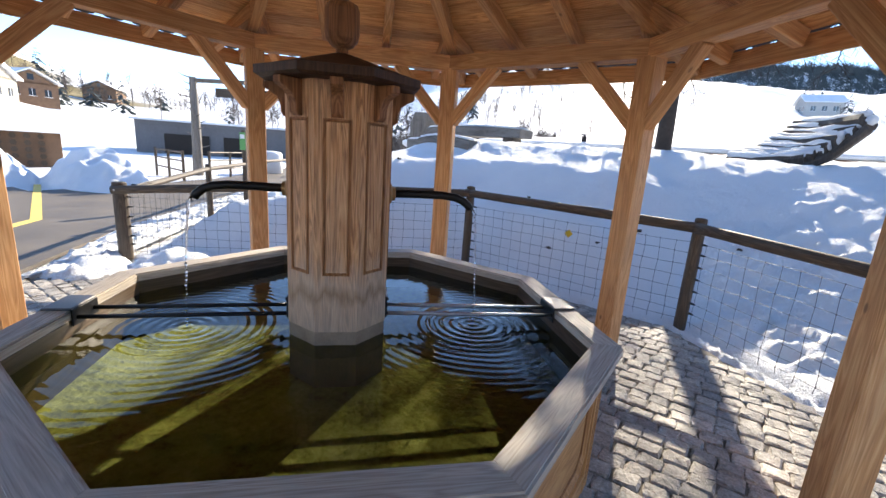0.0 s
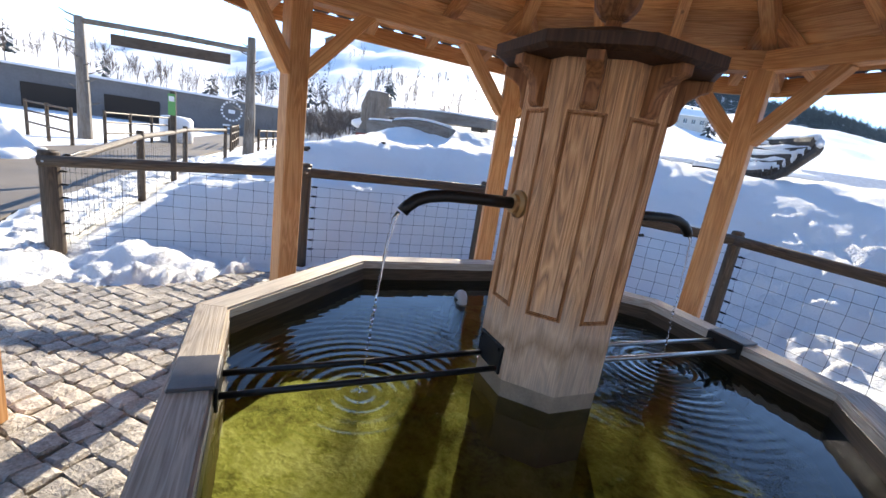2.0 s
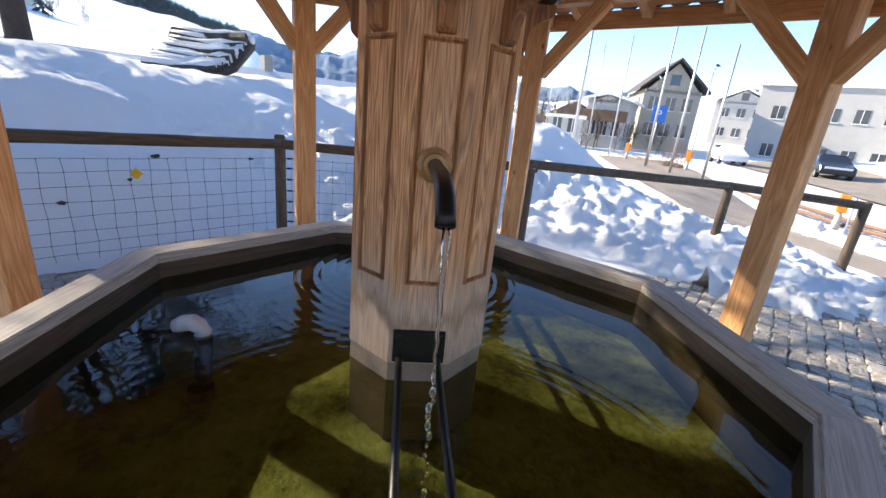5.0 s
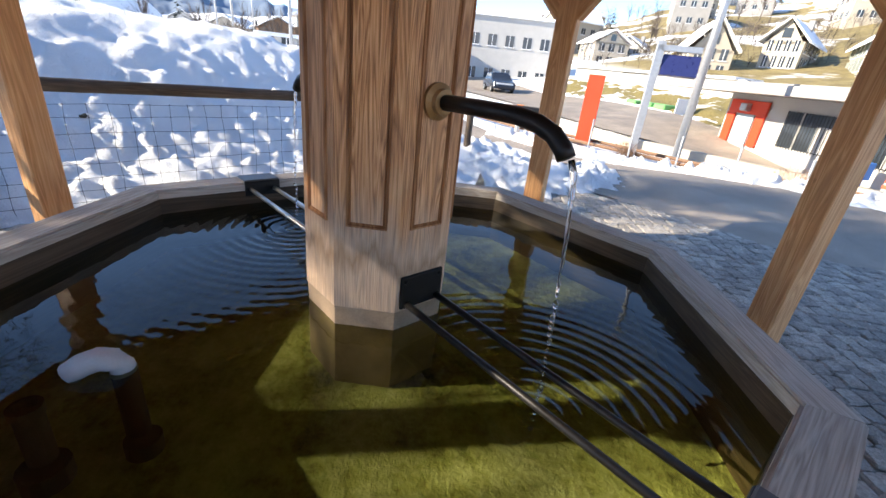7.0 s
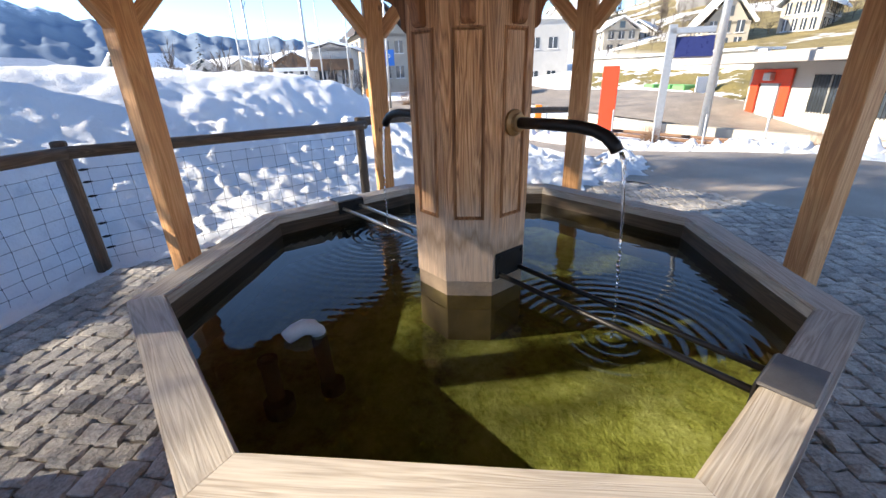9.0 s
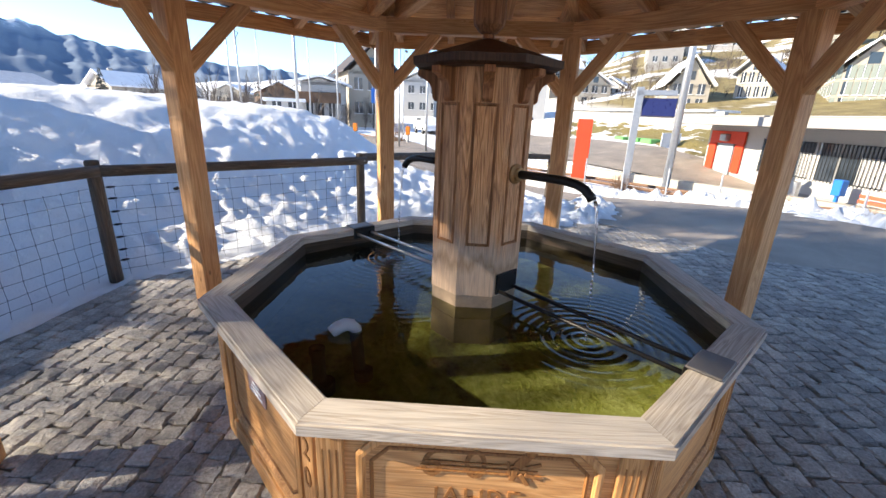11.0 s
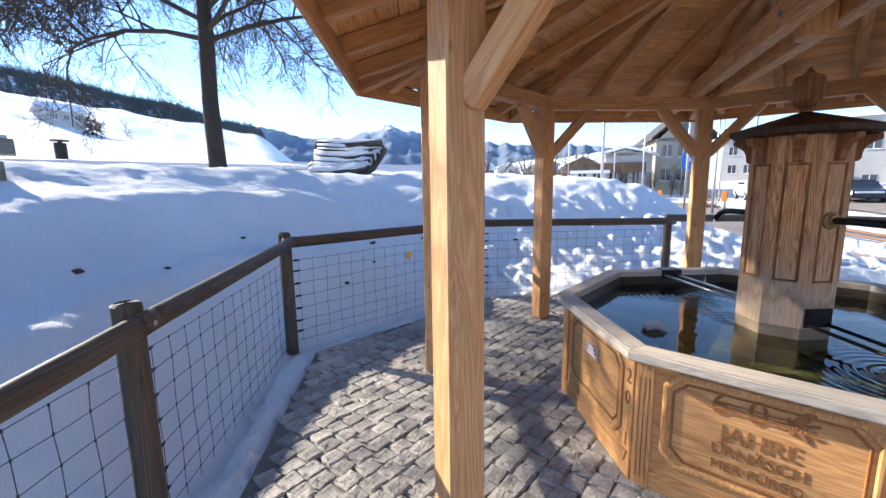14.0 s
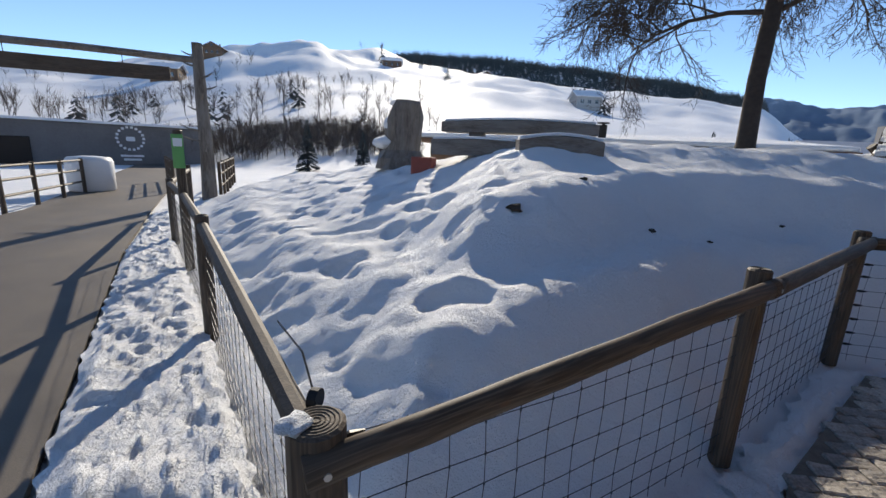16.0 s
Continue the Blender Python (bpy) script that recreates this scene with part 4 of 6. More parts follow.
cl = side2 @ Matrix.Translation((-(SIDE / 2 - 0.048), 0.0085, 0.0)) @ pose(0, 0, 0, 90, 0, 180)
for text, z in (("2", 0.56), ("0", 0.44), ("1", 0.20), ("7", 0.10)):
    letters(text, 0.11, cl @ Matrix.Translation((0, z, 0)), fountain, label="numeral carved into the corner board")


# ---- fences ----
def fence_post(p, h, r, label, group, lean=(0, 0)):
    o = thing("fence_post", (p[0], p[1], -0.05), label, "fence post", group)
    part("shaft", rod([(0, 0, 0), (lean[0] * .5, lean[1] * .5, h * 0.5), (lean[0], lean[1], h - 0.008), (lean[0], lean[1], h)], r, 14, True, [r * 1.04, r * 1.02, r, r * 0.86]), "fence", o, "", PLACE[o.name], smooth=False)
    for k in range(1, 6):
        c = r * 0.155 * k
        part("growth_ring", rod([(lean[0] + c * math.cos(a), lean[1] + c * math.sin(a), h + 0.0005) for a in [math.pi * j / 9 for j in range(19)]], 0.0022, 4), "fence", o, "", PLACE[o.name])
    return o


TOPS = [0.955, 1.13, 1.16, 1.13, 1.09, 1.0, 0.95]
for (x, y), h in zip(FENCE, TOPS):
    fence_post((x, y), h + 0.05, 0.080 if (x, y) == FENCE[0] else 0.058, "round weathered wooden fence post", "fence posts")


def rail(p, q, w, d, off, label):
    """A squared or half-round rail fixed to the near side of the posts."""
    p, q = Vector(p), Vector(q)
    side = Vector((-(q - p).y, (q - p).x, 0)).normalized() * off
    o = thing("fence_rail", (p + q) / 2 + side, label, "fence rail", "fence rails")
    e = (q - p).normalized() * 0.05
    n = 14
    a, b = p + side - e, q + side + e
    wander = [Vector((0, 0, 0.008 * noise.noise((p.x + i * 0.7, p.y, 2.0)))) for i in range(n + 1)]
    radii = [0.5 * d * (1 + 0.07 * noise.noise((p.x, i * 0.8, p.y))) for i in range(n + 1)]
    L = (b - a).length
    bm = rod([Vector((wander[i].z, 0, L * i / n)) for i in range(n + 1)], 0, 16, True, radii)
    # half-round: flattened to the posts
    for v in bm.verts:
        v.co.x *= w / d * (0.8 if v.co.x > 0 else 1.15)
    part("timber", bm, "fence", o, "", along(a, b), smooth=True)
    for c in (p, q):
        part("bolt", rod([c + side * 1.2, c + side * 1.62], 0.011, 8), "zinc", o, "small steel bolt head")
    return o


for i in range(4):
    (x0, y0), (x1, y1) = FENCE[i], FENCE[i + 1]
    rail((x0, y0, TOPS[i] - 0.09), (x1, y1, TOPS[i + 1] - 0.09), 0.075, 0.105, -0.07, "long weathered brown fence rail")
for i in (4, 5):
    (x0, y0), (x1, y1) = FENCE[i], FENCE[i + 1]
    o = thing("fence_rail", ((x0 + x1) / 2, (y0 + y1) / 2, 1.0), "long grey round-edged fence rail", "fence rail", "fence rails")
    part("timber", rod([(x0, y0, TOPS[i] - 0.05), (x1, y1, TOPS[i + 1] - 0.05)], 0.055, 12), "fence", o)


def net(p, q, top, name_label):
    """Knotted wire mesh with closer wires below."""
    p, q = Vector((*p, 0)), Vector((*q, 0))
    L = (q - p).length
    d = (q - p) / L
    levels = [0.06, 0.16, 0.27, 0.40, 0.53, 0.66, 0.79, 0.90]
    levels = [l * top / 0.92 for l in levels]
    o = thing("wire_net", p.lerp(q, 0.5), name_label, "wire fence", "wire nets")
    bm = bmesh.new()

    def wire(a, b, r):
        merge_rod(bm, a, b, r)
    for z in levels:
        n = max(2, int(L / 0.30))
        pts = [p + d * (L * i / n) + Vector((0, 0, z + 0.006 * math.sin(i * 2.1 + z * 30))) for i in range(n + 1)]
        for a, b in zip(pts, pts[1:]):
            wire(a, b, 0.0021)
    x = 0.12
    while x < L - 0.05:
        zz = [0.0] + levels
        pts = [p + d * (x + 0.006 * math.sin(j * 1.7 + x * 9)) + Vector((0, 0, z)) for j, z in enumerate(zz)]
        for a, b in zip(pts, pts[1:]):
            wire(a, b, 0.0019)
        for c in pts[1:]:
            wire(c - Vector((0, 0, 0.007)), c + Vector((0, 0, 0.007)), 0.0042)
        x += 0.15
    part("mesh", bm, "wire", o)
    # tensioners at the start
    for z in levels[1:]:
        c = p + d * 0.10
        part("tensioner", rod([c + Vector((0, 0, z)) - d * 0.035, c + Vector((0, 0, z)) - d * 0.01, c + Vector((0, 0, z)) + d * 0.035], 0, 6, True, [0.006, 0.013, 0.006]), "iron", o, "small dark wire tensioner")
    return o


def merge_rod(bm, a, b, r):
    d = (b - a).normalized()
    ref = Vector((0, 0, 1)) if abs(d.z) < 0.9 else Vector((1, 0, 0))
    u = d.cross(ref).normalized()
    w = d.cross(u)
    lo, hi = [], []
    for k in range(3):
        o = r * (math.cos(k * 2.0944) * u + math.sin(k * 2.0944) * w)
        lo.append(bm.verts.new(a + o))
        hi.append(bm.verts.new(b + o))
    for k in range(3):
        bm.faces.new((lo[k], lo[(k + 1) % 3], hi[(k + 1) % 3], hi[k]))


for i in range(4):
    net(FENCE[i], FENCE[i + 1], 0.90, "knotted wire mesh below the fence rail")
dm = box(0.075, 0.004, 0.075, 0.001)
solo("marker", dm, "yellow", "yellow diamond marker tied to the wire mesh", "marker", Matrix.Translation((0.03, 3.555, 0.72)) @ pose(0, 0, 0, 0, 45, -5))

# along the lane
LPOST = [(-6.9, 2.76), (-8.6, 4.5), (-9.95, 5.75), (-12.4, 9.0)]
for p, h in zip(LPOST, (1.12, 1.85, 1.12, 1.15)):
    fence_post(p, h, 0.055, "round grey wooden fence post by the lane", "lane fence posts")
zz = 0.98
prev = (-4.84, 0.66, 0.83)
for p in LPOST:
    o = thing("fence_rail", ((prev[0] + p[0]) / 2, (prev[1] + p[1]) / 2, 0.9), "peeled round fence rail along the lane", "fence rail", "lane rails")
    part("timber", rod([prev, (p[0], p[1], zz)], 0.045, 10), "fence", o)
    prev = (p[0], p[1], zz)
sgn = thing("trail_sign", (-8.56, 4.43, 1.35), "narrow green and white trail sign on a fence post", "sign")
part("plate", box(0.13, 0.015, 0.42, 0.004), "green_paint", sgn, "", Matrix.Translation((-8.55, 4.43, 1.33)) @ pose(0, 0, 0, 0, 0, 45))
part("white_field", box(0.10, 0.006, 0.10, 0.001), "white_bar", sgn, "", Matrix.Translation((-8.543, 4.423, 1.60)) @ pose(0, 0, 0, 0, 0, 45))
net((-4.80, 0.61), (-6.9, 2.76), 0.85, "wire mesh along the lane")
net((-6.9, 2.76), (-9.95, 5.75), 0.85, "wire mesh along the lane")
wl = thing("wire_tensioner", (-4.95, 0.80, 0.8), "black ratchet wire tensioner on a loop of wire", "tensioner")
part("wheel", rod([(-4.915, 0.80, 0.885), (-4.885, 0.80, 0.885)], 0.035, 14), "iron", wl)
part("loop", rod([(-4.82, 0.66, 0.90), (-4.90, 0.80, 0.885), (-5.05, 1.0, 0.93), (-5.3, 1.25, 0.92)], 0.004, 5), "iron", wl)
cap = lathe([(0.042, 0.0), (0.045, 0.008), (0.032, 0.018), (0.012, 0.024)], 12)
for v in cap.verts:
    v.co *= 1 + 0.5 * noise.noise(v.co * 40)
solo("snow_patch", cap, "snow", "small patch of snow on the post top", "snow", Matrix.Translation((-4.84, 0.575, 0.956)), smooth=True)

# trodden snow between the lane and its fence
def trodden_strip(edge_a, edge_b, step):
    a_, b_ = [Vector((*p, 0)) for p in edge_a], [Vector((*p, 0)) for p in edge_b]
    verts, faces, cols = [], [], 44
    spans = []
    for k in range(len(a_) - 1):
        n = max(2, int((a_[k + 1] - a_[k]).length / step))
        spans += [(a_[k].lerp(a_[k + 1], i / n), b_[k].lerp(b_[k + 1], i / n)) for i in range(n)]
    for i, (p, q) in enumerate(spans):
        for j in range(cols + 1):
            u = j / cols
            c = p.lerp(q, u)
            edge = min(1.0, 8 * u, 8 * (1 - u))
            z = 0.045 * noise.noise((c.x * 2.3, c.y * 2.3, 51.0)) + 0.03 * noise.noise((c.x * 7, c.y * 7, 53.0)) + 0.018 * noise.noise((c.x * 16, c.y * 16, 55.0)) + 0.009 * noise.noise((c.x * 34, c.y * 34, 57.0))
            z -= 0.045 * smooth_step(0.22, 0.38, noise.noise((c.x * 4.6, c.y * 4.6, 59.0)))
            z += 0.03 * smooth_step(0.3, 0.5, noise.noise((c.x * 11, c.y * 11, 61.0)))
            verts.append((c.x + 0.06 * (1 - edge) * noise.noise((c.x * 9, c.y * 9, 3.0)), c.y, 0.015 + edge * (0.05 + z)))
    for i in range(len(spans) - 1):
        for j in range(cols):
            b = i * (cols + 1) + j
            faces.append((b, b + cols + 1, b + cols + 2, b + 1))
    me = bpy.data.meshes.new("trodden_snow")
    me.from_pydata(verts, [], faces)
    me.polygons.foreach_set("use_smooth", [True] * len(me.polygons))
    me.materials.append(M["snow_dirty"])
    tagged(place(new("trodden_snow", me), Matrix.Identity(4)), "trodden crumbly snow strip beside the asphalt lane", "snow", kind="structure")


trodden_strip([(-3.85, -1.0), (-4.5, -0.35), (-6.5, 1.05), (-10.0, 4.85), (-12.6, 8.1)], [(-4.35, -0.2), (-4.72, 0.52), (-6.85, 2.68), (-9.9, 5.68), (-12.35, 8.9)], 0.03)

# ---- things on the mound ----
def bare_tree(x, y, z, height, spread, seed, label, fork=0.32, detail=6, trunk_r=0.2, group=""):
    """A leafless tree: a trunk, limbs and drooping twigs."""
    rnd = random.Random(seed)
    o = thing("tree", (x, y, z), label, "tree", group)
    f = height * fork
    trunk = rod([(0, 0, -0.3), (0.02, 0, 0.15), (0.0, 0.02, f * 0.5), (0.03, -0.02, f), (0.05, 0.03, height * 0.62), (0.0, 0.1, height * 0.98)], 0, 12, True,
                [trunk_r * 1.35, trunk_r * 1.05, trunk_r * 0.93, trunk_r * 0.86, trunk_r * 0.42, 0.02])
    part("trunk", trunk, "bark", o, "dark bare trunk", PLACE[o.name], smooth=True)
    verts, faces = [], []

    def limb(p, d, length, r, level):
        n = 4 if level < 2 else 3
        sides = 6 if level == 0 else 4 if level < 3 else 3
        pts = [p]
        q, dd = p.copy(), d.copy()
        droop = (-0.07, -0.05, -0.07, -0.10, -0.12)[min(level, 4)]
        for i in range(n):
            dd = (dd + Vector((rnd.uniform(-.22, .22), rnd.uniform(-.22, .22), rnd.uniform(-.12, .12) + droop))).normalized()
            q = q + dd * (length / n)
            pts.append(q.copy())
        base = len(verts)
        for i, c in enumerate(pts):
            t = (pts[min(i + 1, n)] - pts[max(i - 1, 0)]).normalized()
            ref = Vector((0, 0, 1)) if abs(t.z) < 0.9 else Vector((1, 0, 0))
            u = t.cross(ref).normalized()
            w = t.cross(u)
            rr = r * (1 - 0.62 * i / n)
            for k in range(sides):
                a = 2 * math.pi * k / sides
                verts.append(tuple(c + rr * (math.cos(a) * u + math.sin(a) * w)))
        for i in range(n):
            for k in range(sides):
                k2 = (k + 1) % sides
                faces.append((base + i * sides + k, base + i * sides + k2, base + (i + 1) * sides + k2, base + (i + 1) * sides + k))
        if level >= detail - 2 or length < 0.22:
            return
        kids = (11, 8, 6, 4, 3)[min(level, 4)]
        for j in range(kids):
            s = 0.25 + 0.75 * (j + rnd.random()) / kids
            i = min(int(s * n), n - 1)
            c = pts[i].lerp(pts[i + 1], s * n - i)
            ax = (pts[i + 1] - pts[i]).normalized()
            side = ax.cross(Vector((rnd.uniform(-1, 1), rnd.uniform(-1, 1), rnd.uniform(-0.5, 0.8)))).normalized()
            nd = (ax * rnd.uniform(0.45, 0.8) + side * rnd.uniform(0.6, 0.9)).normalized()
            limb(c, nd, length * rnd.uniform(0.38, 0.58), max(r * 0.48, 0.0058), level + 1)
    count = 17
    for j in range(count):
        a = 2.4 * j + rnd.uniform(-.3, .3)
        zz = f * 0.93 + (height * 0.85 - f) * (j / count) ** 1.7
        tilt = 0.75 + 0.9 * j / count
        length = spread * (1.0 - 0.45 * j / count) * rnd.uniform(0.85, 1.1)
        limb(Vector((0.03, 0, zz)), Vector((math.cos(a), math.sin(a), tilt * rnd.uniform(0.5, 1.0))).normalized(), length, trunk_r * 0.34 * (1 - 0.5 * j / count), 0)
    me = bpy.data.meshes.new("crown")
    me.from_pydata(verts, [], faces)
    me.materials.append(M["twig"])
    part("crown", me, "twig", o, "wide crown of bare drooping twigs", PLACE[o.name])
    return o


bare_tree(0.1, 9.22, land(0.1, 9.22) - 0.02, 8.2, 3.9, 4, "large leafless tree standing on the snowy mound", 0.33, 6, 0.165)

# a broken stump with snow on it
sx, sy = -7.1, 9.8
sz = land(sx, sy) - 0.1
stump = thing("tree_stump", (sx, sy, sz), "weathered grey broken tree stump capped with snow", "stump")
rnd = random.Random(8)
prof = [(0.62, 0.0), (0.55, 0.25), (0.44, 0.45), (0.40, 0.8), (0.42, 1.25), (0.40, 1.5), (0.36, 1.58)]
bm = lathe(prof, 14)
for v in bm.verts:
    k = 1 + 0.22 * noise.noise((v.co.x * 3, v.co.y * 3, v.co.z * 1.6))
    v.co.x *= k * 1.05
    v.co.y *= k
    if v.co.x < -0.12 and v.co.z > 0.5:
        v.co.z -= min(0.8, (-0.12 - v.co.x) * 1.9)
part("wood", bm, "greywood", stump, "", PLACE[stump.name])
for p, s in (((0.0, 0, 1.53), (0.34, 0.32, 0.10)), ((-0.42, 0, 0.62), (0.34, 0.34, 0.16)), ((-0.3, -0.05, 1.05), (0.16, 0.25, 0.22))):
    bm = bmesh.new()
    bmesh.ops.create_icosphere(bm, subdivisions=3, radius=1)
    for v in bm.verts:
        v.co *= 1 + 0.15 * noise.noise(v.co * 2)
    bmesh.ops.scale(bm, vec=s, verts=bm.verts)
    part("snow_cap", bm, "snow", stump, "", PLACE[stump.name] @ Matrix.Translation(p), smooth=True)

# wooden troughs and roofs behind the crest
def hull(name, a, b, z, h, d, label, bow=0.06):
    a, b = Vector((*a, z)), Vector((*b, z))
    L = (b - a).length
    o = thing(name, (a + b) / 2, label, "trough")
    m = along(a, b)
    n = 12
    bm = bmesh.new()
    rows = []
    for i in range(n + 1):
        t = i / n
        up = h + bow * math.sin(math.pi * t)
        half = d / 2 * (0.8 + 0.2 * math.sin(math.pi * t))
        rows.append([bm.verts.new((xx, yy, t * L)) for xx, yy in ((-half, 0), (half, 0), (half, up), (half * 0.9, up + 0.02), (-half * 0.9, up + 0.02), (-half, up))])
    for r0, r1 in zip(rows, rows[1:]):
        for k in range(6):
            bm.faces.new((r0[k], r0[(k + 1) % 6], r1[(k + 1) % 6], r1[k]))
    bm.faces.new(rows[0][::-1])
    bm.faces.new(rows[-1])
    bmesh.ops.recalc_face_normals(bm, faces=bm.faces[:])
    part("body", bm, "greywood", o, "", m)
    bm = bmesh.new()
    rows = []
    for i in range(n + 1):
        t = 0.02 + 0.96 * i / n
        up = h + bow * math.sin(math.pi * t) + 0.02
        half = d / 2 * (0.75 + 0.2 * math.sin(math.pi * t))
        rows.append([bm.verts.new((xx, yy, t * L)) for xx, yy in ((-half, up), (half, up), (half * 0.7, up + 0.05), (-half * 0.7, up + 0.05))])
    for r0, r1 in zip(rows, rows[1:]):
        for k in range(4):
            bm.faces.new((r0[k], r0[(k + 1) % 4], r1[(k + 1) % 4], r1[k]))
    bm.faces.new(rows[0][::-1])
    bm.faces.new(rows[-1])
    bmesh.ops.recalc_face_normals(bm, faces=bm.faces[:])
    part("snow_cover", bm, "snow", o, "", m, smooth=True)
    return o


hull("wooden_trough", (-4.36, 6.3), (-3.14, 6.45), 1.62, 0.25, 0.6, "dark weathered wooden trough with a snow cover", 0.07)
hull("wooden_trough", (-5.9, 8.74), (-2.86, 8.5), 2.08, 0.18, 0.8, "long dark wooden trough raised on blocks under snow", 0.05)
for q in (-5.2, -3.3):
    solo("trough_block", box(0.3, 0.5, 0.9, 0.02), "greywood", "dark wooden block under the long trough", "support", Matrix.Translation((q, 8.62, 1.21)), group="trough blocks")
o = hull("wooden_trough", (-5.95, 7.9), (-4.4, 7.7), 1.62, 0.26, 0.6, "low brown wooden trough with snow on its lid", 0.02)
solo("red_crate", box(0.42, 0.5, 0.40, 0.02), plain("faded_red_boards", (0.26, 0.07, 0.05), 0.8), "low faded red wooden crate on the snow", "crate", Matrix.Translation((-6.2, 8.1, land(-6.2, 8.1) - 0.16)))

# the slatted log lounger
bench = thing("log_lounger", (2.4, 8.1, land(2.4, 8.1)), "sloping lounger of dark logs on crossed legs, covered with snow", "lounger")
BL, BR, TR, TL = Vector((1.45, 7.85, 1.83)), Vector((2.40, 7.45, 1.90)), Vector((3.05, 7.35, 2.50)), Vector((2.35, 8.9, 2.54))
rnd = random.Random(5)
n = 12
for i in range(n):
    v = i / (n - 1)
    p = BL.lerp(TL, v) + Vector((0, 0, -0.10 * math.sin(math.pi * v)))
    q = BR.lerp(TR, v) + Vector((rnd.uniform(-.05, .08), 0, -0.10 * math.sin(math.pi * v)))
    mid = (p + q) / 2 + Vector((0, 0, -0.05))
    p = p + (p - q) * rnd.uniform(0.0, 0.06)
    r = 0.098 + rnd.uniform(-.012, .014)
    part("log", rod([p, mid, q], r, 8), "dark_log", bench)
    bm = bmesh.new()
    rr = [rnd.uniform(0.035, 0.085) for _ in range(7)]
    path = [p.lerp(mid, t / 3) for t in range(3)] + [mid.lerp(q, t / 3) for t in range(4)]
    part("snow_strip", rod([c + Vector((0, -0.02, r * 0.75)) for c in path], 0, 7, True, rr), "snow", bench, "", smooth=True)
for a, c in ((BR, TR), (BL, TL)):
    part("side_log", rod([a + Vector((0, 0.03, -0.13)), (a + c) / 2 + Vector((0, 0, -0.24)), c + Vector((0, 0, -0.13))], 0.08, 8), "dark_log", bench)
for f in (0.15, 0.75):
    top = TR.lerp(TL, f) + Vector((0, 0, -0.15))
    part("leg", rod([top, top + Vector((-0.75, 0.15, -0.85))], 0.085, 8), "dark_log", bench, "crossed log leg")
    part("leg", rod([top + Vector((-0.65, 0.1, -0.3)), top + Vector((0.0, 0.05, -0.9))], 0.08, 8), "dark_log", bench, "crossed log leg")

# low snow-covered roof behind the mound
roof = thing("long_shed", (-2.0, 17.5, 0.0), "long low shed with a flat snow-covered roof and dark eave", "shed")
part("wall", box(13, 5, 2.0, 0.0), "brown_wall", roof, "", Matrix.Translation((-1.0, 17.5, 0.0)))
part("eave", box(13.8, 5.8, 0.16, 0.02), "brown_wall", roof, "dark eave board", Matrix.Translation((-1.0, 17.5, 2.0)))
bm = box(13.7, 5.7, 0.16, 0.04)
for v in bm.verts:
    if v.co.y > 0:
        v.co.z += 0.45
part("snow_cover", bm, "snow", roof, "thick snow on the roof", Matrix.Translation((-1.0, 17.5, 2.16)))
for cx, cy, ch, cr in ((-3.6, 15.6, 0.30, 0.10), (-1.5, 15.6, 0.52, 0.14)):
    pot = part("chimney_pot", rod([(cx, cy, 2.2), (cx, cy, 2.3 + ch)], cr, 12), "iron", roof, "dark round chimney pot")
    part("cowl", rod([(cx, cy, 2.34 + ch), (cx, cy, 2.38 + ch)], cr * 1.5, 12), "iron", pot)
    part("stay", rod([(cx, cy, 2.29 + ch), (cx, cy, 2.35 + ch)], cr * 0.4, 6), "iron", pot)
roof2 = thing("tiled_barn", (11.5, 19, 0), "barn roof with frosted grey tiles beyond the mound", "barn")
part("wall", box(9, 6, 1.4), "brown_wall", roof2, "", Matrix.Translation((11.5, 19, 0)))
bm = bmesh.new()
vs = [bm.verts.new(p) for p in ((-5, -3.6, 1.3), (5, -3.6, 1.3), (5, 0, 2.7), (-5, 0, 2.7), (-5, 3.6, 1.3), (5, 3.6, 1.3))]
for f in ((0, 1, 2, 3), (3, 2, 5, 4), (0, 3, 4), (1, 5, 2), (0, 4, 5, 1)):
    bm.faces.new([vs[j] for j in f])
part("roof", bm, plain("frosted_tiles", (0.55, 0.55, 0.56), 0.8, 0, 0.2, 6), roof2, "", Matrix.Translation((11.5, 19, 0)))
part("chimney", box(0.4, 0.4, 0.9), "grey_wall", roof2, "", Matrix.Translation((9.5, 19, 2.4)))

# dark hollow and clods where earth shows
for (hx, hy), s in (((-4.33, 3.58), 0.06), ((-2.9, 4.3), 0.035), ((-1.2, 5.2), 0.03), ((0.6, 4.9), 0.04), ((1.8, 5.0), 0.03), ((-3.6, 4.6), 0.035), ((0.2, 4.4), 0.025), ((3.1, 3.9), 0.035), ((-0.4, 4.2), 0.03), ((-2.2, 4.6), 0.025)):
    bm = bmesh.new()
    bmesh.ops.create_icosphere(bm, subdivisions=2, radius=s)
    for v in bm.verts:
        v.co *= 1 + 0.9 * noise.noise(v.co / s * 1.6 + Vector((hx, hy, 0)))
        v.co.z *= 0.6
        v.co.x *= 1.15
    solo("earth_clod", bm, "mound_rock", "dark clod of earth showing through the snow", "clod", Matrix.Translation((hx, hy, land(hx, hy) + s * 0.1)), group="earth clods")

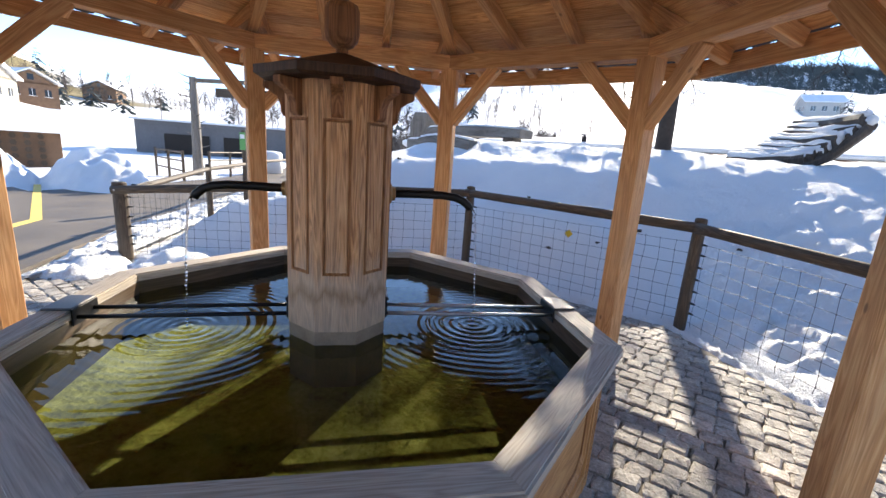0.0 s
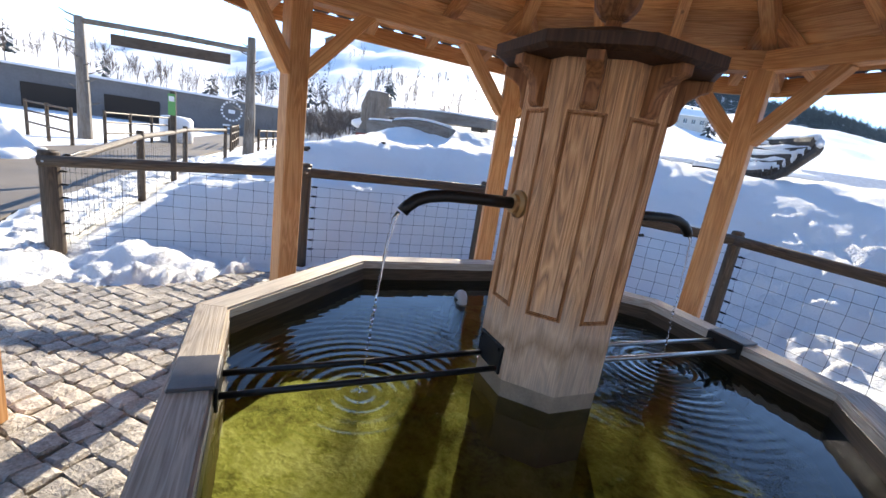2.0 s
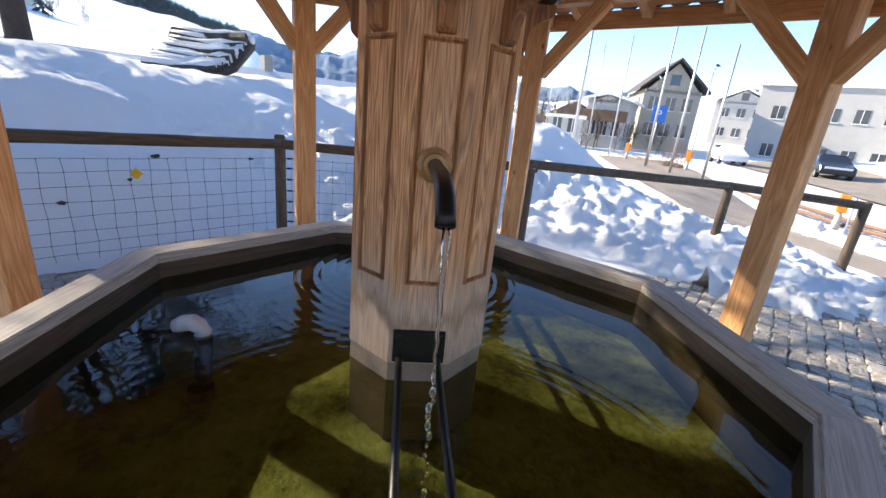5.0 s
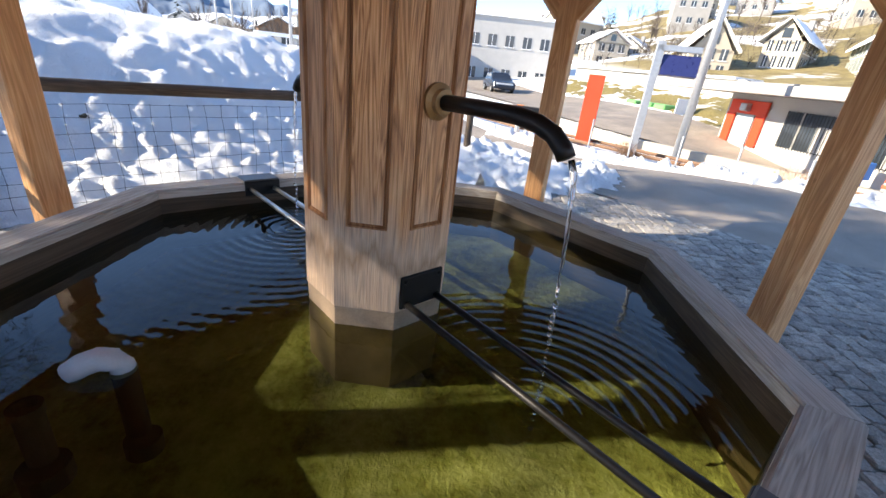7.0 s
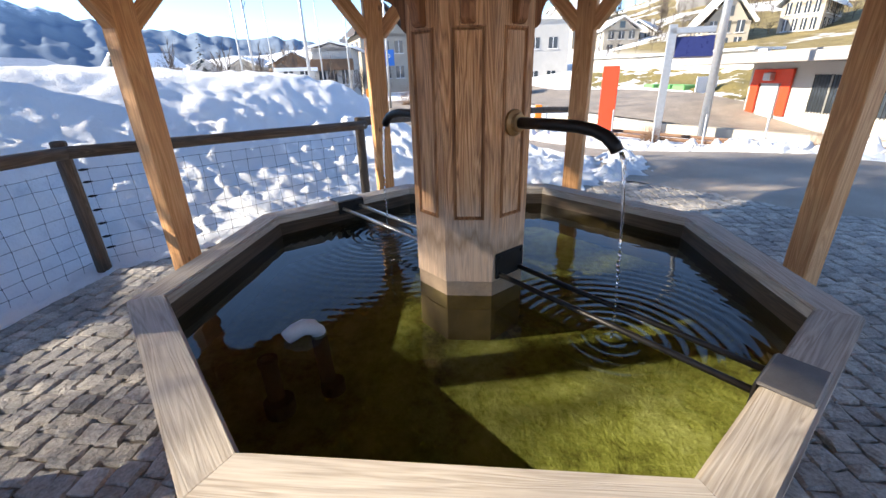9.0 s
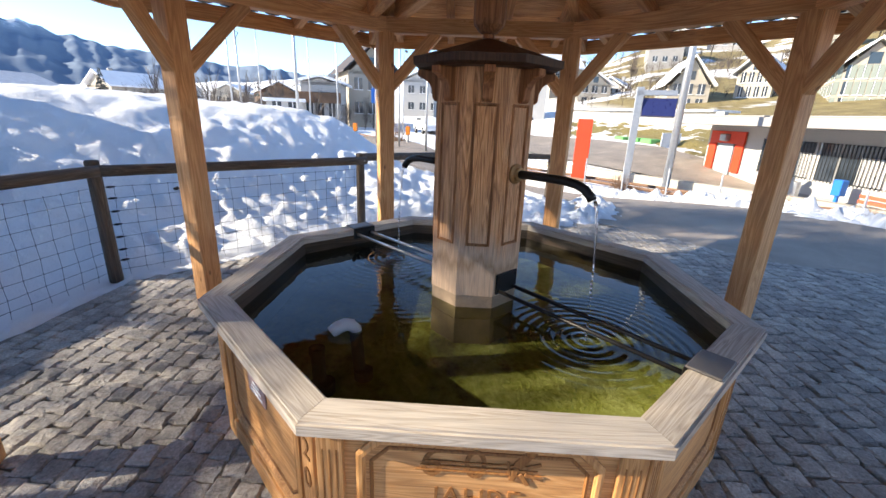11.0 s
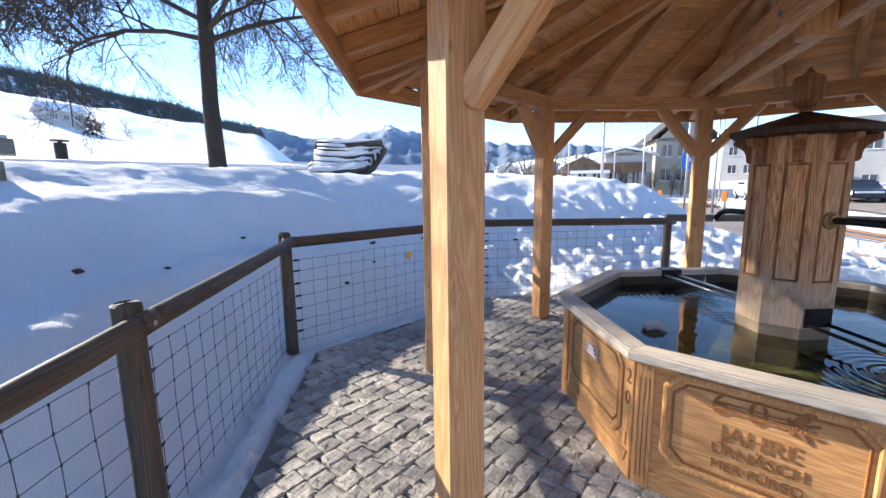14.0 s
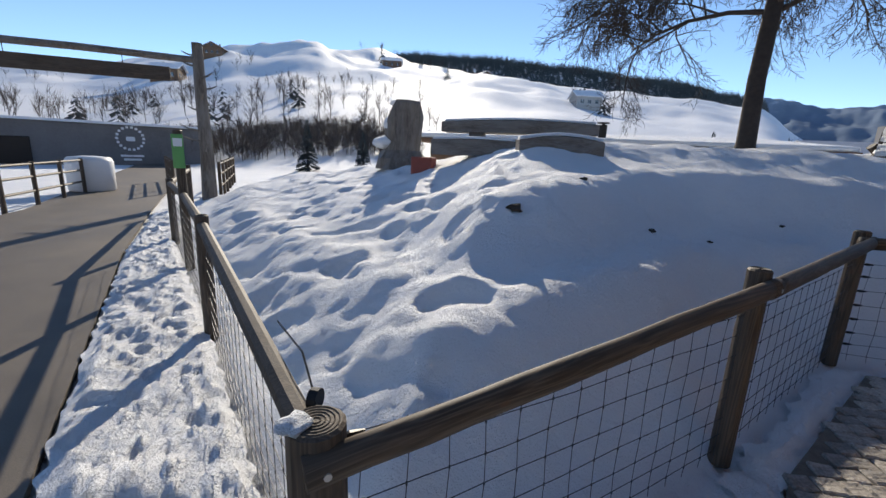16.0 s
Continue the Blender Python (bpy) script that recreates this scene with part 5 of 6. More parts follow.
# ---- the gate over the lane ----
gate = thing("log_gate", (-14.4, 8.5, 0), "tall gate of two stripped trunks with a hanging board", "gate")
gl, gr = Vector((-17.6, 7.6, -0.1)), Vector((-13.4, 10.9, -0.1))
rnd = random.Random(3)
for g, tall in ((gl, 4.05), (gr, 4.45)):
    part("gate_post", rod([g, g + Vector((0.03, 0, 1.5)), g + Vector((-0.02, 0.02, 3.0)), g + Vector((0, 0, tall))], 0, 10, True, [0.22, 0.19, 0.16, 0.14]), "greywood", gate, "grey trunk with branch stubs")
    for i in range(12):
        z = 1.2 + (tall - 1.25) * i / 11
        a = rnd.uniform(0, 6.28)
        L = rnd.uniform(0.35, 0.75)
        p = g + Vector((0, 0, z))
        part("branch_stub", rod([p, p + Vector((math.cos(a) * L * .6, math.sin(a) * L * .6, 0.05)), p + Vector((math.cos(a) * L, math.sin(a) * L, 0.14))], 0, 5, True, [0.035, 0.025, 0.01]), "greywood", gate)
part("crossbar", rod([gl + Vector((0, 0, 3.92)), (gl + gr) / 2 + Vector((0, 0, 3.99)), gr + Vector((0, 0, 4.0))], 0.09, 8), "greywood", gate, "round crossbar")
d = (gr - gl).normalized()
bar("hanging_board", gl + d * 0.9 + Vector((0, 0, 3.5)), gr - d * 0.7 + Vector((0, 0, 3.56)), 0.08, 0.36, "fence", gate, "long brown board")
for s in (1.3, 3.6):
    part("chain", rod([gl + d * s + Vector((0, 0, 3.6)), gl + d * s + Vector((0, 0, 3.96))], 0.01, 5), "iron", gate)

# hurdles, bale and barn by the lane
bl = thing("wrapped_bale", (-17.9, 11.2, 0), "white wrapped hay bale standing by the lane", "bale")
part("wrap", lathe([(0.55, 0), (0.62, 0.06), (0.63, 0.95), (0.55, 1.08), (0.2, 1.12)], 20), "bale", bl, "", Matrix.Translation((-17.9, 11.2, -0.02)), smooth=True)


def hurdle(a, b, h, label):
    a, b = Vector((*a, 0)), Vector((*b, 0))
    o = thing("pasture_fence", (a + b) / 2, label, "fence", "lane hurdles")
    n = max(1, round((b - a).length / 1.3))
    for i in range(n + 1):
        p = a.lerp(b, i / n)
        part("post", rod([p + Vector((0, 0, -0.1)), p + Vector((0, 0, h))], 0.05, 8), "fence", o)
    for z in (0.35, h * 0.66, h - 0.06):
        part("bar", rod([a + Vector((0, 0, z)), b + Vector((0, 0, z))], 0.032, 6), "fence", o)


hurdle((-14.4, 5.6), (-17.6, 6.0), 1.05, "wooden pole fence beside the gate")
hurdle((-15.2, 6.9), (-17.5, 10.6), 1.05, "dark pole fence along the lane")
hurdle((-15.6, 12.0), (-19.0, 15.4), 1.05, "dark pole fence before the barn")
hurdle((-13.4, 11.4), (-17.0, 17.0), 1.1, "grey pole fence at the foot of the mound")
barn = thing("concrete_barn", (-37, 22, -0.1), "long grey concrete barn with open gateways and emblem", "barn")
bd = (Vector((-28.0, 29.0, 0)) - Vector((-40, 13.5, 0)))
bm_ = along((-40, 13.5, -0.1), (-28.0, 29.0, -0.1))
yaw = math.degrees(math.atan2(bd.y, bd.x))
bc = Matrix.Translation((-36.2, 22.8, -0.1)) @ pose(0, 0, 0, 0, 0, yaw)
part("wall", box(bd.length, 6, 2.7, 0.02), "barn_concrete", barn, "", bc)
part("roof", box(bd.length + 0.6, 6.6, 0.16, 0.02, 2.7), "snow", barn, "flat roof under snow", bc)
# no openings cut: black slabs on the wall stand for the gateways' inner shade
for s in (-6.0, -1.5):
    part("gateway", box(3.4, 0.2, 1.6, 0.02), "iron", barn, "black slab standing for the shade inside a gateway", bc @ Matrix.Translation((s, -3.0, 0.1)))
ec = bc @ Matrix.Translation((5.2, -3.04, 1.75))
emblem = part("emblem", box(0.5, 0.05, 0.3, 0.05), "white_bar", barn, "round pale emblem on the wall", ec @ Matrix.Translation((0, 0, -0.1)))
for k in range(18):
    a = k * math.pi / 9
    part("leaf", box(0.16, 0.05, 0.16, 0.02), "white_bar", emblem, "", ec @ Matrix.Translation((0.75 * math.cos(a), 0, 0.75 * math.sin(a))))
for i in range(2):
    part("sign_line", box(1.3 - 0.3 * i, 0.05, 0.14), "white_bar", barn, "", bc @ Matrix.Translation((5.2, -3.04, 0.6 - 0.25 * i)))
hut = thing("log_hut", (-24, 1.5, 0), "small wooden hut with stacked firewood and snowy roof", "hut")
hm = Matrix.Translation((-23.5, 2.2, -0.1)) @ pose(0, 0, 0, 0, 0, 80)
part("wall", box(4.4, 3.6, 1.5, 0.02), "brown_wall", hut, "", hm)
for i in range(9):
    for j in range(5):
        part("firewood", rod([(0, -1.9, 0), (0, -1.78, 0)], 0.11, 6), "fence", hut, "", hm @ Matrix.Translation((-1.6 + 0.4 * i, 0, 0.2 + 0.26 * j)))
bm = bmesh.new()
vs = [bm.verts.new(p) for p in ((-2.6, -2.3, 1.4), (2.6, -2.3, 1.4), (2.6, 0, 2.4), (-2.6, 0, 2.4), (-2.6, 2.3, 1.4), (2.6, 2.3, 1.4), (-2.6, 0, 1.5), (2.6, 0, 1.5))]
for f in ((0, 1, 2, 3), (3, 2, 5, 4), (0, 3, 4), (1, 5, 2), (0, 4, 5, 1)):
    bm.faces.new([vs[j] for j in f])
part("roof", bm, "snow", hut, "roof under snow", hm)

# ---- station, road things and town ----
EAST = -0.57


def pole(name, x, y, z, h, r, material, label, category, group=""):
    o = thing(name, (x, y, z), label, category, group)
    part("shaft", rod([(x, y, z), (x, y, z + h * 0.5), (x, y, z + h)], 0, 10, True, [r, r * 0.85, r * 0.6]), material, o, "", smooth=True)
    return o


pyl = thing("info_pylon", (14.0, -4.4, EAST), "tall red information pylon on a concrete foot", "pylon")
pm = Matrix.Translation((14.0, -4.4, EAST)) @ pose(0, 0, 0, 0, 0, 70)
part("panel", box(0.52, 0.22, 2.2, 0.01, 0.08), "red_paint", pyl, "", pm)
part("foot", box(0.9, 0.32, 0.1, 0.01), "grey_wall", pyl, "", pm)

lc = thing("platform_display", (12.1, -5.45, EAST), "galvanised column with a dark blue display box", "display")
cm = Matrix.Translation((12.1, -5.45, EAST)) @ pose(0, 0, 0, 0, 0, 75)
part("column", box(0.22, 0.16, 3.3, 0.01), "zinc", lc, "", cm)
part("arm", box(1.15, 0.16, 0.16, 0.01), "zinc", lc, "", cm @ Matrix.Translation((-0.50, 0, 3.05)))
part("display", box(0.98, 0.20, 0.55, 0.01), plain("navy_display", (0.02, 0.025, 0.10), 0.3), lc, "dark blue screen", cm @ Matrix.Translation((-0.62, 0.0, 2.42)) @ pose(0, 0, 0, 12, 0, 0))
for x, y, h in ((12.7, -7.1, 9.5), (30, 12.5, 10), (44, 24, 10)):
    o = pole("catenary_mast", x, y, EAST if x < 20 else land(x, y), h, 0.13, "zinc", "grey railway mast with a bracket arm", "mast", "catenary masts")
    z = EAST + h - 1.2
    part("bracket", rod([(x, y, z), (x - 1.6, y - 1.2, z + 0.4)], 0.035, 6), "iron", o)
    part("strut", rod([(x, y, z + 0.9), (x - 1.6, y - 1.2, z + 0.4)], 0.025, 6), "iron", o)
for x, y, h in ((22.0, 5.0, 7.2), (27.0, 8.6, 7.2), (18.8, 1.9, 5.2), (33, 12.6, 8.0), (20.0, 3.4, 6.0), (24.5, 14.5, 7.5), (38, 19, 9)):
    pole("street_pole", x, y, land(x, y) - 0.05, h, 0.06, "zinc", "slim galvanised pole beside the road", "pole", "street poles")
lamp = pole("street_lamp", 33, 5.0, land(33, 5.0) - 0.05, 6.0, 0.06, "zinc", "slim grey street lamp with an arm", "street lamp")
part("arm", rod([(33, 5.0, 5.9), (32.2, 4.7, 6.1)], 0.035, 6), "zinc", lamp)
part("lamp_head", box(0.6, 0.2, 0.1, 0.03), "iron", lamp, "", Matrix.Translation((32.0, 4.65, 6.05)))
ps = pole("parking_sign", 22.9, 5.15, land(22.9, 5.15), 3.0, 0.035, "zinc", "blue parking sign with a white letter on a pole", "sign")
sg = Matrix.Translation((22.86, 5.12, 2.15)) @ pose(0, 0, 0, 0, 0, -76)
part("plate", box(0.65, 0.02, 0.80, 0.006), "blue_paint", ps, "", sg)
letters("P", 0.55, sg @ Matrix.Translation((-0.02, -0.014, 0.22)) @ pose(0, 0, 0, 90, 0, 0), ps, "sign_letter", "white_bar", 0.003)
for x, y in ((23.5, 3.4), (15.4, -2.2), (26, 7.2)):
    o = pole("ticket_post", x, y, land(x, y), 0.55, 0.10, "white_wall", "short pale post with an orange box", "ticket post", "orange boxes")
    part("orange_box", box(0.28, 0.24, 0.5, 0.02), "orange_paint", o, "orange box", Matrix.Translation((x, y, land(x, y) + 0.5)))


def shrub(x, y, z, r, seed, group="shrubs"):
    rnd = random.Random(seed)
    verts, faces = [], []
    for i in range(240):
        a, t = rnd.uniform(0, 6.28), rnd.uniform(0.1, 1.2)
        d = Vector((math.cos(a) * math.sin(t), math.sin(a) * math.sin(t), math.cos(t)))
        p = Vector((rnd.uniform(-.3, .3) * r, rnd.uniform(-.3, .3) * r, 0))
        for s in range(3):
            q = p + (d + Vector((rnd.uniform(-.5, .5), rnd.uniform(-.5, .5), rnd.uniform(-.3, .3)))).normalized() * r * 0.36
            w = Vector((-(q - p).y, (q - p).x, 0.01)).normalized() * 0.008 * (3 - s) / 2
            b = len(verts)
            verts += [tuple(p - w), tuple(p + w), tuple(q)]
            faces.append((b, b + 1, b + 2))
            p = q
    me = bpy.data.meshes.new("foliage")
    me.from_pydata(verts, [], faces)
    me.materials.append(M["shrub"])
    o = thing("shrub", (x, y, z), "low leafless brown shrub beside the snow strip", "shrub", group)
    part("foliage", me, "shrub", o, "", Matrix.Translation((x, y, z)))


shrub(7.8, -7.3, EAST + 0.15, 0.75, 1)
shrub(6.9, -8.6, EAST + 0.2, 0.55, 2)
shrub(11.9, -5.2, EAST, 0.6, 3)
shrub(24.5, 4.3, land(24.5, 4.3), 1.5, 4)


def snow_bank(path, width, h, seed, label):
    """A ridge of shovelled snow along a path."""
    rnd = random.Random(seed)
    pts = [Vector((*p, 0)) for p in path]
    bm = bmesh.new()
    rows = []
    steps = int(sum((b - a).length for a, b in zip(pts, pts[1:])) / 0.04)
    for i in range(steps + 1):
        f = i / steps * (len(pts) - 1)
        k = min(int(f), len(pts) - 2)
        c = pts[k].lerp(pts[k + 1], f - k)
        d = (pts[k + 1] - pts[k]).normalized()
        s = Vector((-d.y, d.x, 0))
        row = []
        for j in range(11):
            u = j / 10 * 2 - 1
            p = c + s * u * width * (0.8 + 0.35 * noise.noise((c.x * 0.9, c.y * 0.9, seed)) + 0.5 * noise.noise((c.x * 4.5, c.y * 4.5, seed)) + 0.35 * noise.noise((c.x * 11, c.y * 11, seed)))
            hh = h * (1 - u * u) * (0.7 + 1.1 * noise.noise((p.x * 2.5, p.y * 2.5, seed)) + 0.7 * noise.noise((p.x * 8, p.y * 8, seed))) + min(0.07, h * 0.8) * noise.noise((p.x * 15, p.y * 15, seed))
            row.append(bm.verts.new((p.x, p.y, land_flat(p.x, p.y) + 0.04 + max(-0.03, hh * (1 - abs(u) ** 3)))))
        rows.append(row)
    for r0, r1 in zip(rows, rows[1:]):
        for j in range(10):
            bm.faces.new((r0[j], r0[j + 1], r1[j + 1], r1[j]))
    bmesh.ops.recalc_face_normals(bm, faces=bm.faces[:])
    if sum(f.normal.z for f in bm.faces) < 0:
        bmesh.ops.reverse_faces(bm, faces=bm.faces[:])
    tagged(solo("snow_bank", bm, "snow", label, "snow bank", smooth=True, group="snow banks"), kind="structure")


snow_bank([(13.5, -1.2), (11.2, -3.6), (9.4, -5.5), (7.4, -7.0), (4.6, -8.6), (2.0, -10.4)], 0.62, 0.26, 1, "shovelled ridge of white snow beside the lane")
snow_bank([(3.9, -0.5), (4.7, -1.9), (5.6, -2.6), (6.9, -2.7)], 0.45, 0.26, 2, "lumpy shovelled snow at the paving's edge")
snow_bank([(-4.4, -0.35), (-3.85, 0.3), (-3.35, 0.85), (-3.2, 1.5)], 0.28, 0.13, 3, "crumbling edge of shovelled snow on the setts")
snow_bank([(-3.02, 1.78), (-1.50, 3.44), (1.33, 3.27), (3.42, 1.38)], 0.14, 0.06, 4, "narrow edge of snow at the foot of the wire fence")
snow_bank([(1.75, -3.35), (1.5, -3.6), (1.0, -3.85), (0.5, -4.3)], 0.34, 0.035, 5, "thin trodden remains of snow on the setts")

# railway
for k, (off, w) in enumerate(((0.0, 0.07), (1.0, 0.07))):
    tr = [(3.0 + off * 0.5, -11.6 + off * 0.4), (8.0 + off * 0.6, -8.9 - off * 0.1), (11.0 + off * 0.7, -6.6 - off * 0.5), (15.5 + off * 0.7, -2.4 - off * 0.6), (30, 9.0 - off)]
    o = thing("railway_rail", (9, -8, EAST), "rusty brown rail of the railway line", "rail", "rails")
    part("rail_bar", rod([(x, y, land_flat(x, y) + 0.13) for x, y in tr], 0.06, 6), "rail", o)
pf = thing("platform_kerb", (9, -9.5, EAST), "long pale concrete platform kerb along the track", "platform")
for a, b in zip([(4.5, -11.8), (9.5, -8.9), (13.0, -6.2)], [(9.5, -8.9), (13.0, -6.2), (17.5, -2.4)]):
    bar("kerb", (a[0] + .9, a[1] - .9, EAST + 0.14), (b[0] + .9, b[1] - .9, EAST + 0.14), 0.3, 0.34, "cream_wall", pf)
fp_ = thing("track_fence", (8, -7.8, EAST), "low wire fence of thin posts beside the track", "fence")
for i in range(10):
    t = i / 9
    x, y = 4.4 + 9.4 * t, -9.9 + 7.6 * t
    part("post", rod([(x, y, EAST), (x + 0.05, y, EAST + 1.05)], 0.025, 6), "zinc", fp_)

# station building
st = thing("station_building", (12, -12.6, EAST), "low white station building with barred windows and flat roof", "station")
A, B = Vector((18.6, -11.5, EAST - 0.5)), Vector((4.0, -13.6, EAST - 0.5))
d = (B - A).normalized()
nrm = Vector((-d.y, d.x, 0))
if nrm.y < 0:
    nrm = -nrm
L = (B - A).length
sm = Matrix((d.resized(3), nrm, Vector((0, 0, 1)))).transposed().to_4x4()
sm = Matrix.Translation(A) @ sm
part("wall", box(L, 6, 2.75, 0.02), "white_wall", st, "", sm @ Matrix.Translation((L / 2, -3, 0)))
part("plinth", box(L, 0.06, 0.5, 0.01), "grey_wall", st, "grey plinth", sm @ Matrix.Translation((L / 2, 0.02, 0)))
part("canopy", box(L + 3.0, 8.6, 0.32, 0.02), "ceiling_grey", st, "grey flat canopy roof", sm @ Matrix.Translation((L / 2 - 0.6, -2.3, 2.75)))
part("roof_sheet", box(L + 2.8, 8.3, 0.06, 0.02), "ceiling_grey", st, "grey sheet on the flat roof", sm @ Matrix.Translation((L / 2 - 0.6, -2.35, 3.07)))
part("portal", box(2.0, 0.10, 0.52, 0.01), "red_paint", st, "red panel over the entrance", sm @ Matrix.Translation((1.3, 0.08, 2.0)))
part("door", box(0.9, 0.08, 1.95, 0.01), plain("grey_door", (0.30, 0.34, 0.36), 0.5), st, "grey entrance door", sm @ Matrix.Translation((1.3, 0.07, 0.05)))
for x in (0.45, 2.05):
    part("red_panel", box(0.45, 0.08, 1.2, 0.01), "red_paint", st, "", sm @ Matrix.Translation((x, 0.07, 0.80)))
part("portal_lamp", box(0.35, 0.3, 0.3, 0.03), "zinc", st, "", sm @ Matrix.Translation((1.3, 0.22, 2.1)))
x = 3.2
while x < L - 2:
    win = part("window", box(2.3, 0.05, 1.25, 0.01), "glass", st, "dark barred window", sm @ Matrix.Translation((x + 1.15, 0.03, 1.05)))
    for j in range(18):
        part("window_bar", rod([(0, 0, 1.0), (0, 0, 2.32)], 0.014, 4), "iron", win, "", sm @ Matrix.Translation((x + 0.08 + 0.126 * j, 0.12, 0)))
    for xx, w in ((0.0, 0.08), (0.7, 0.08), (2.3, 0.08)):
        part("mullion", box(w, 0.07, 1.25, 0), "white_wall", win, "", sm @ Matrix.Translation((x + xx, 0.045, 1.05)))
    part("blind", box(0.85, 0.02, 0.85, 0), "white_wall", win, "pale blind", sm @ Matrix.Translation((x + 1.82, 0.065, 1.08)))
    x += 2.45
wb = thing("station_bench", (9.8, -12.2, EAST), "red slatted bench on pale legs by the station wall", "bench")
wm = sm @ Matrix.Translation((8.6, 0.55, 0.0))
for i, (yy, zz) in enumerate(((0.0, 0.45), (0.14, 0.45), (0.28, 0.45), (-0.08, 0.62), (-0.10, 0.78))):
    part("slat", box(1.9, 0.11 if i < 3 else 0.03, 0.035 if i < 3 else 0.11, 0.01), "red_bench", wb, "", wm @ Matrix.Translation((0, yy, zz)))
for xx in (-0.75, 0.75):
    part("leg", box(0.07, 0.42, 0.45, 0.02), "cream_wall", wb, "", wm @ Matrix.Translation((xx, 0.13, 0)))
bmch = thing("ticket_machine", (10.6, -11.6, EAST), "bright blue ticket machine on a post", "machine")
part("cabinet", box(0.30, 0.25, 0.5, 0.02, 0.75), "blue_paint", bmch, "", sm @ Matrix.Translation((7.2, 0.7, 0)))
part("stand", box(0.10, 0.10, 0.75, 0.01), "blue_paint", bmch, "", sm @ Matrix.Translation((7.2, 0.7, 0)))
bn = thing("litter_bin", (12.4, -11.8, EAST), "slim grey steel litter bin", "bin")
part("body", rod([(0, 0, 0.15), (0, 0, 0.95)], 0.16, 12), "zinc", bn, "", sm @ Matrix.Translation((5.6, 0.6, 0)))


# ---- houses ----
def grass_snow_material():
    n = Nodes("winter_grass_bank")
    v = n.coords()
    f = n.noise(v, 0.5, 6, 0.65)
    fine = n.noise(v, 8, 5, 0.7)
    col = n.ramp(fine, (0.3, (0.10, 0.085, 0.03)), (0.7, (0.26, 0.20, 0.07)))
    col = n.mix(n.ramp(f, (0.52, (0, 0, 0)), (0.58, (1, 1, 1))), col, (0.82, 0.83, 0.84))
    return n.finish(col, 0.95, n.bump(fine, 0.5, 0.1))


def house(x, y, w, dp, h, rh, yaw, wall, roof, label, floors=2, cols=3, group="", z=None, shutters=False, snow=True, flat=False):
    z = land(x, y) - 0.3 if z is None else z
    o = thing("house", (x, y, z), label, "house", group)
    m = Matrix.Translation((x, y, z)) @ pose(0, 0, 0, 0, 0, yaw)
    part("wall", box(w, dp, h + 4.3, 0.0, -4.0), wall, o, "", m)
    if flat:
        part("roof", box(w + 0.5, dp + 0.5, 0.25, 0.02, h + 0.3), "snow", o, "flat roof under snow", m)
    else:
        bm = bmesh.new()
        ov = 0.6
        pts = [(-w / 2 - ov, -dp / 2 - ov, h + 0.12), (-w / 2 - ov, dp / 2 + ov, h + 0.12), (w / 2 + ov, dp / 2 + ov, h + 0.12), (w / 2 + ov, -dp / 2 - ov, h + 0.12), (0, -dp / 2 - ov, h + rh), (0, dp / 2 + ov, h + rh)]
        vs = [bm.verts.new(p) for p in pts] + [bm.verts.new((p[0], p[1], p[2] + 0.22)) for p in pts]
        for f in ((0, 1, 5, 4), (4, 5, 2, 3), (6, 10, 11, 7), (10, 9, 8, 11), (0, 4, 10, 6), (4, 3, 9, 10), (1, 7, 11, 5), (5, 11, 8, 2), (0, 6, 7, 1), (3, 2, 8, 9)):
            bm.faces.new([vs[j] for j in f])
        bmesh.ops.recalc_face_normals(bm, faces=bm.faces[:])
        part("roof", bm, "snow" if snow else roof, o, "pitched roof" + (" under snow" if snow else ""), m)
        for yy in (-dp / 2, dp / 2):
            gb = bmesh.new()
            t = [gb.verts.new(p) for p in ((-w / 2, yy, h), (w / 2, yy, h), (0, yy, h + rh * 0.93))]
            gb.faces.new(t)
            part("gable", gb, wall, o, "", m)
        part("chimney", box(0.6, 0.6, 1.3, 0.02, h + rh - 0.7), "grey_wall", o, "", m @ Matrix.Translation((w * 0.15, dp * 0.2, 0)))
    for side in range(4):
        ww = w if side % 2 == 0 else dp
        off = (dp if side % 2 == 0 else w) / 2
        mm = m @ pose(0, 0, 0, 0, 0, 90 * side)
        for fl in range(floors):
            for c in range(cols):
                xx = (c + 0.5) / cols * ww * 0.88 - ww * 0.44
                zz = 0.9 + (h / floors) * fl
                wn_ = part("window", box(min(1.0, ww / cols * 0.5), 0.06, 1.2, 0), "glass", o, "", mm @ Matrix.Translation((xx, -off, zz)))
                part("window_frame", box(0.06, 0.1, 1.2, 0), "white_bar", wn_, "", mm @ Matrix.Translation((xx, -off, zz)))
                part("window_sill", box(min(1.0, ww / cols * 0.5) + 0.2, 0.16, 0.08, 0), "white_bar", wn_, "", mm @ Matrix.Translation((xx, -off - 0.02, zz - 0.08)))
                if shutters:
                    for s in (-1, 1):
                        part("shutter", box(0.38, 0.06, 1.2, 0), "shutter", wn_, "", mm @ Matrix.Translation((xx + s * 0.72, -off - 0.01, zz)))
        if side == 0 and rh > 1.5 and not flat:
            part("window", box(0.9, 0.06, 1.0, 0), "glass", o, "", mm @ Matrix.Translation((0, -off, h + rh * 0.25)))
    return o


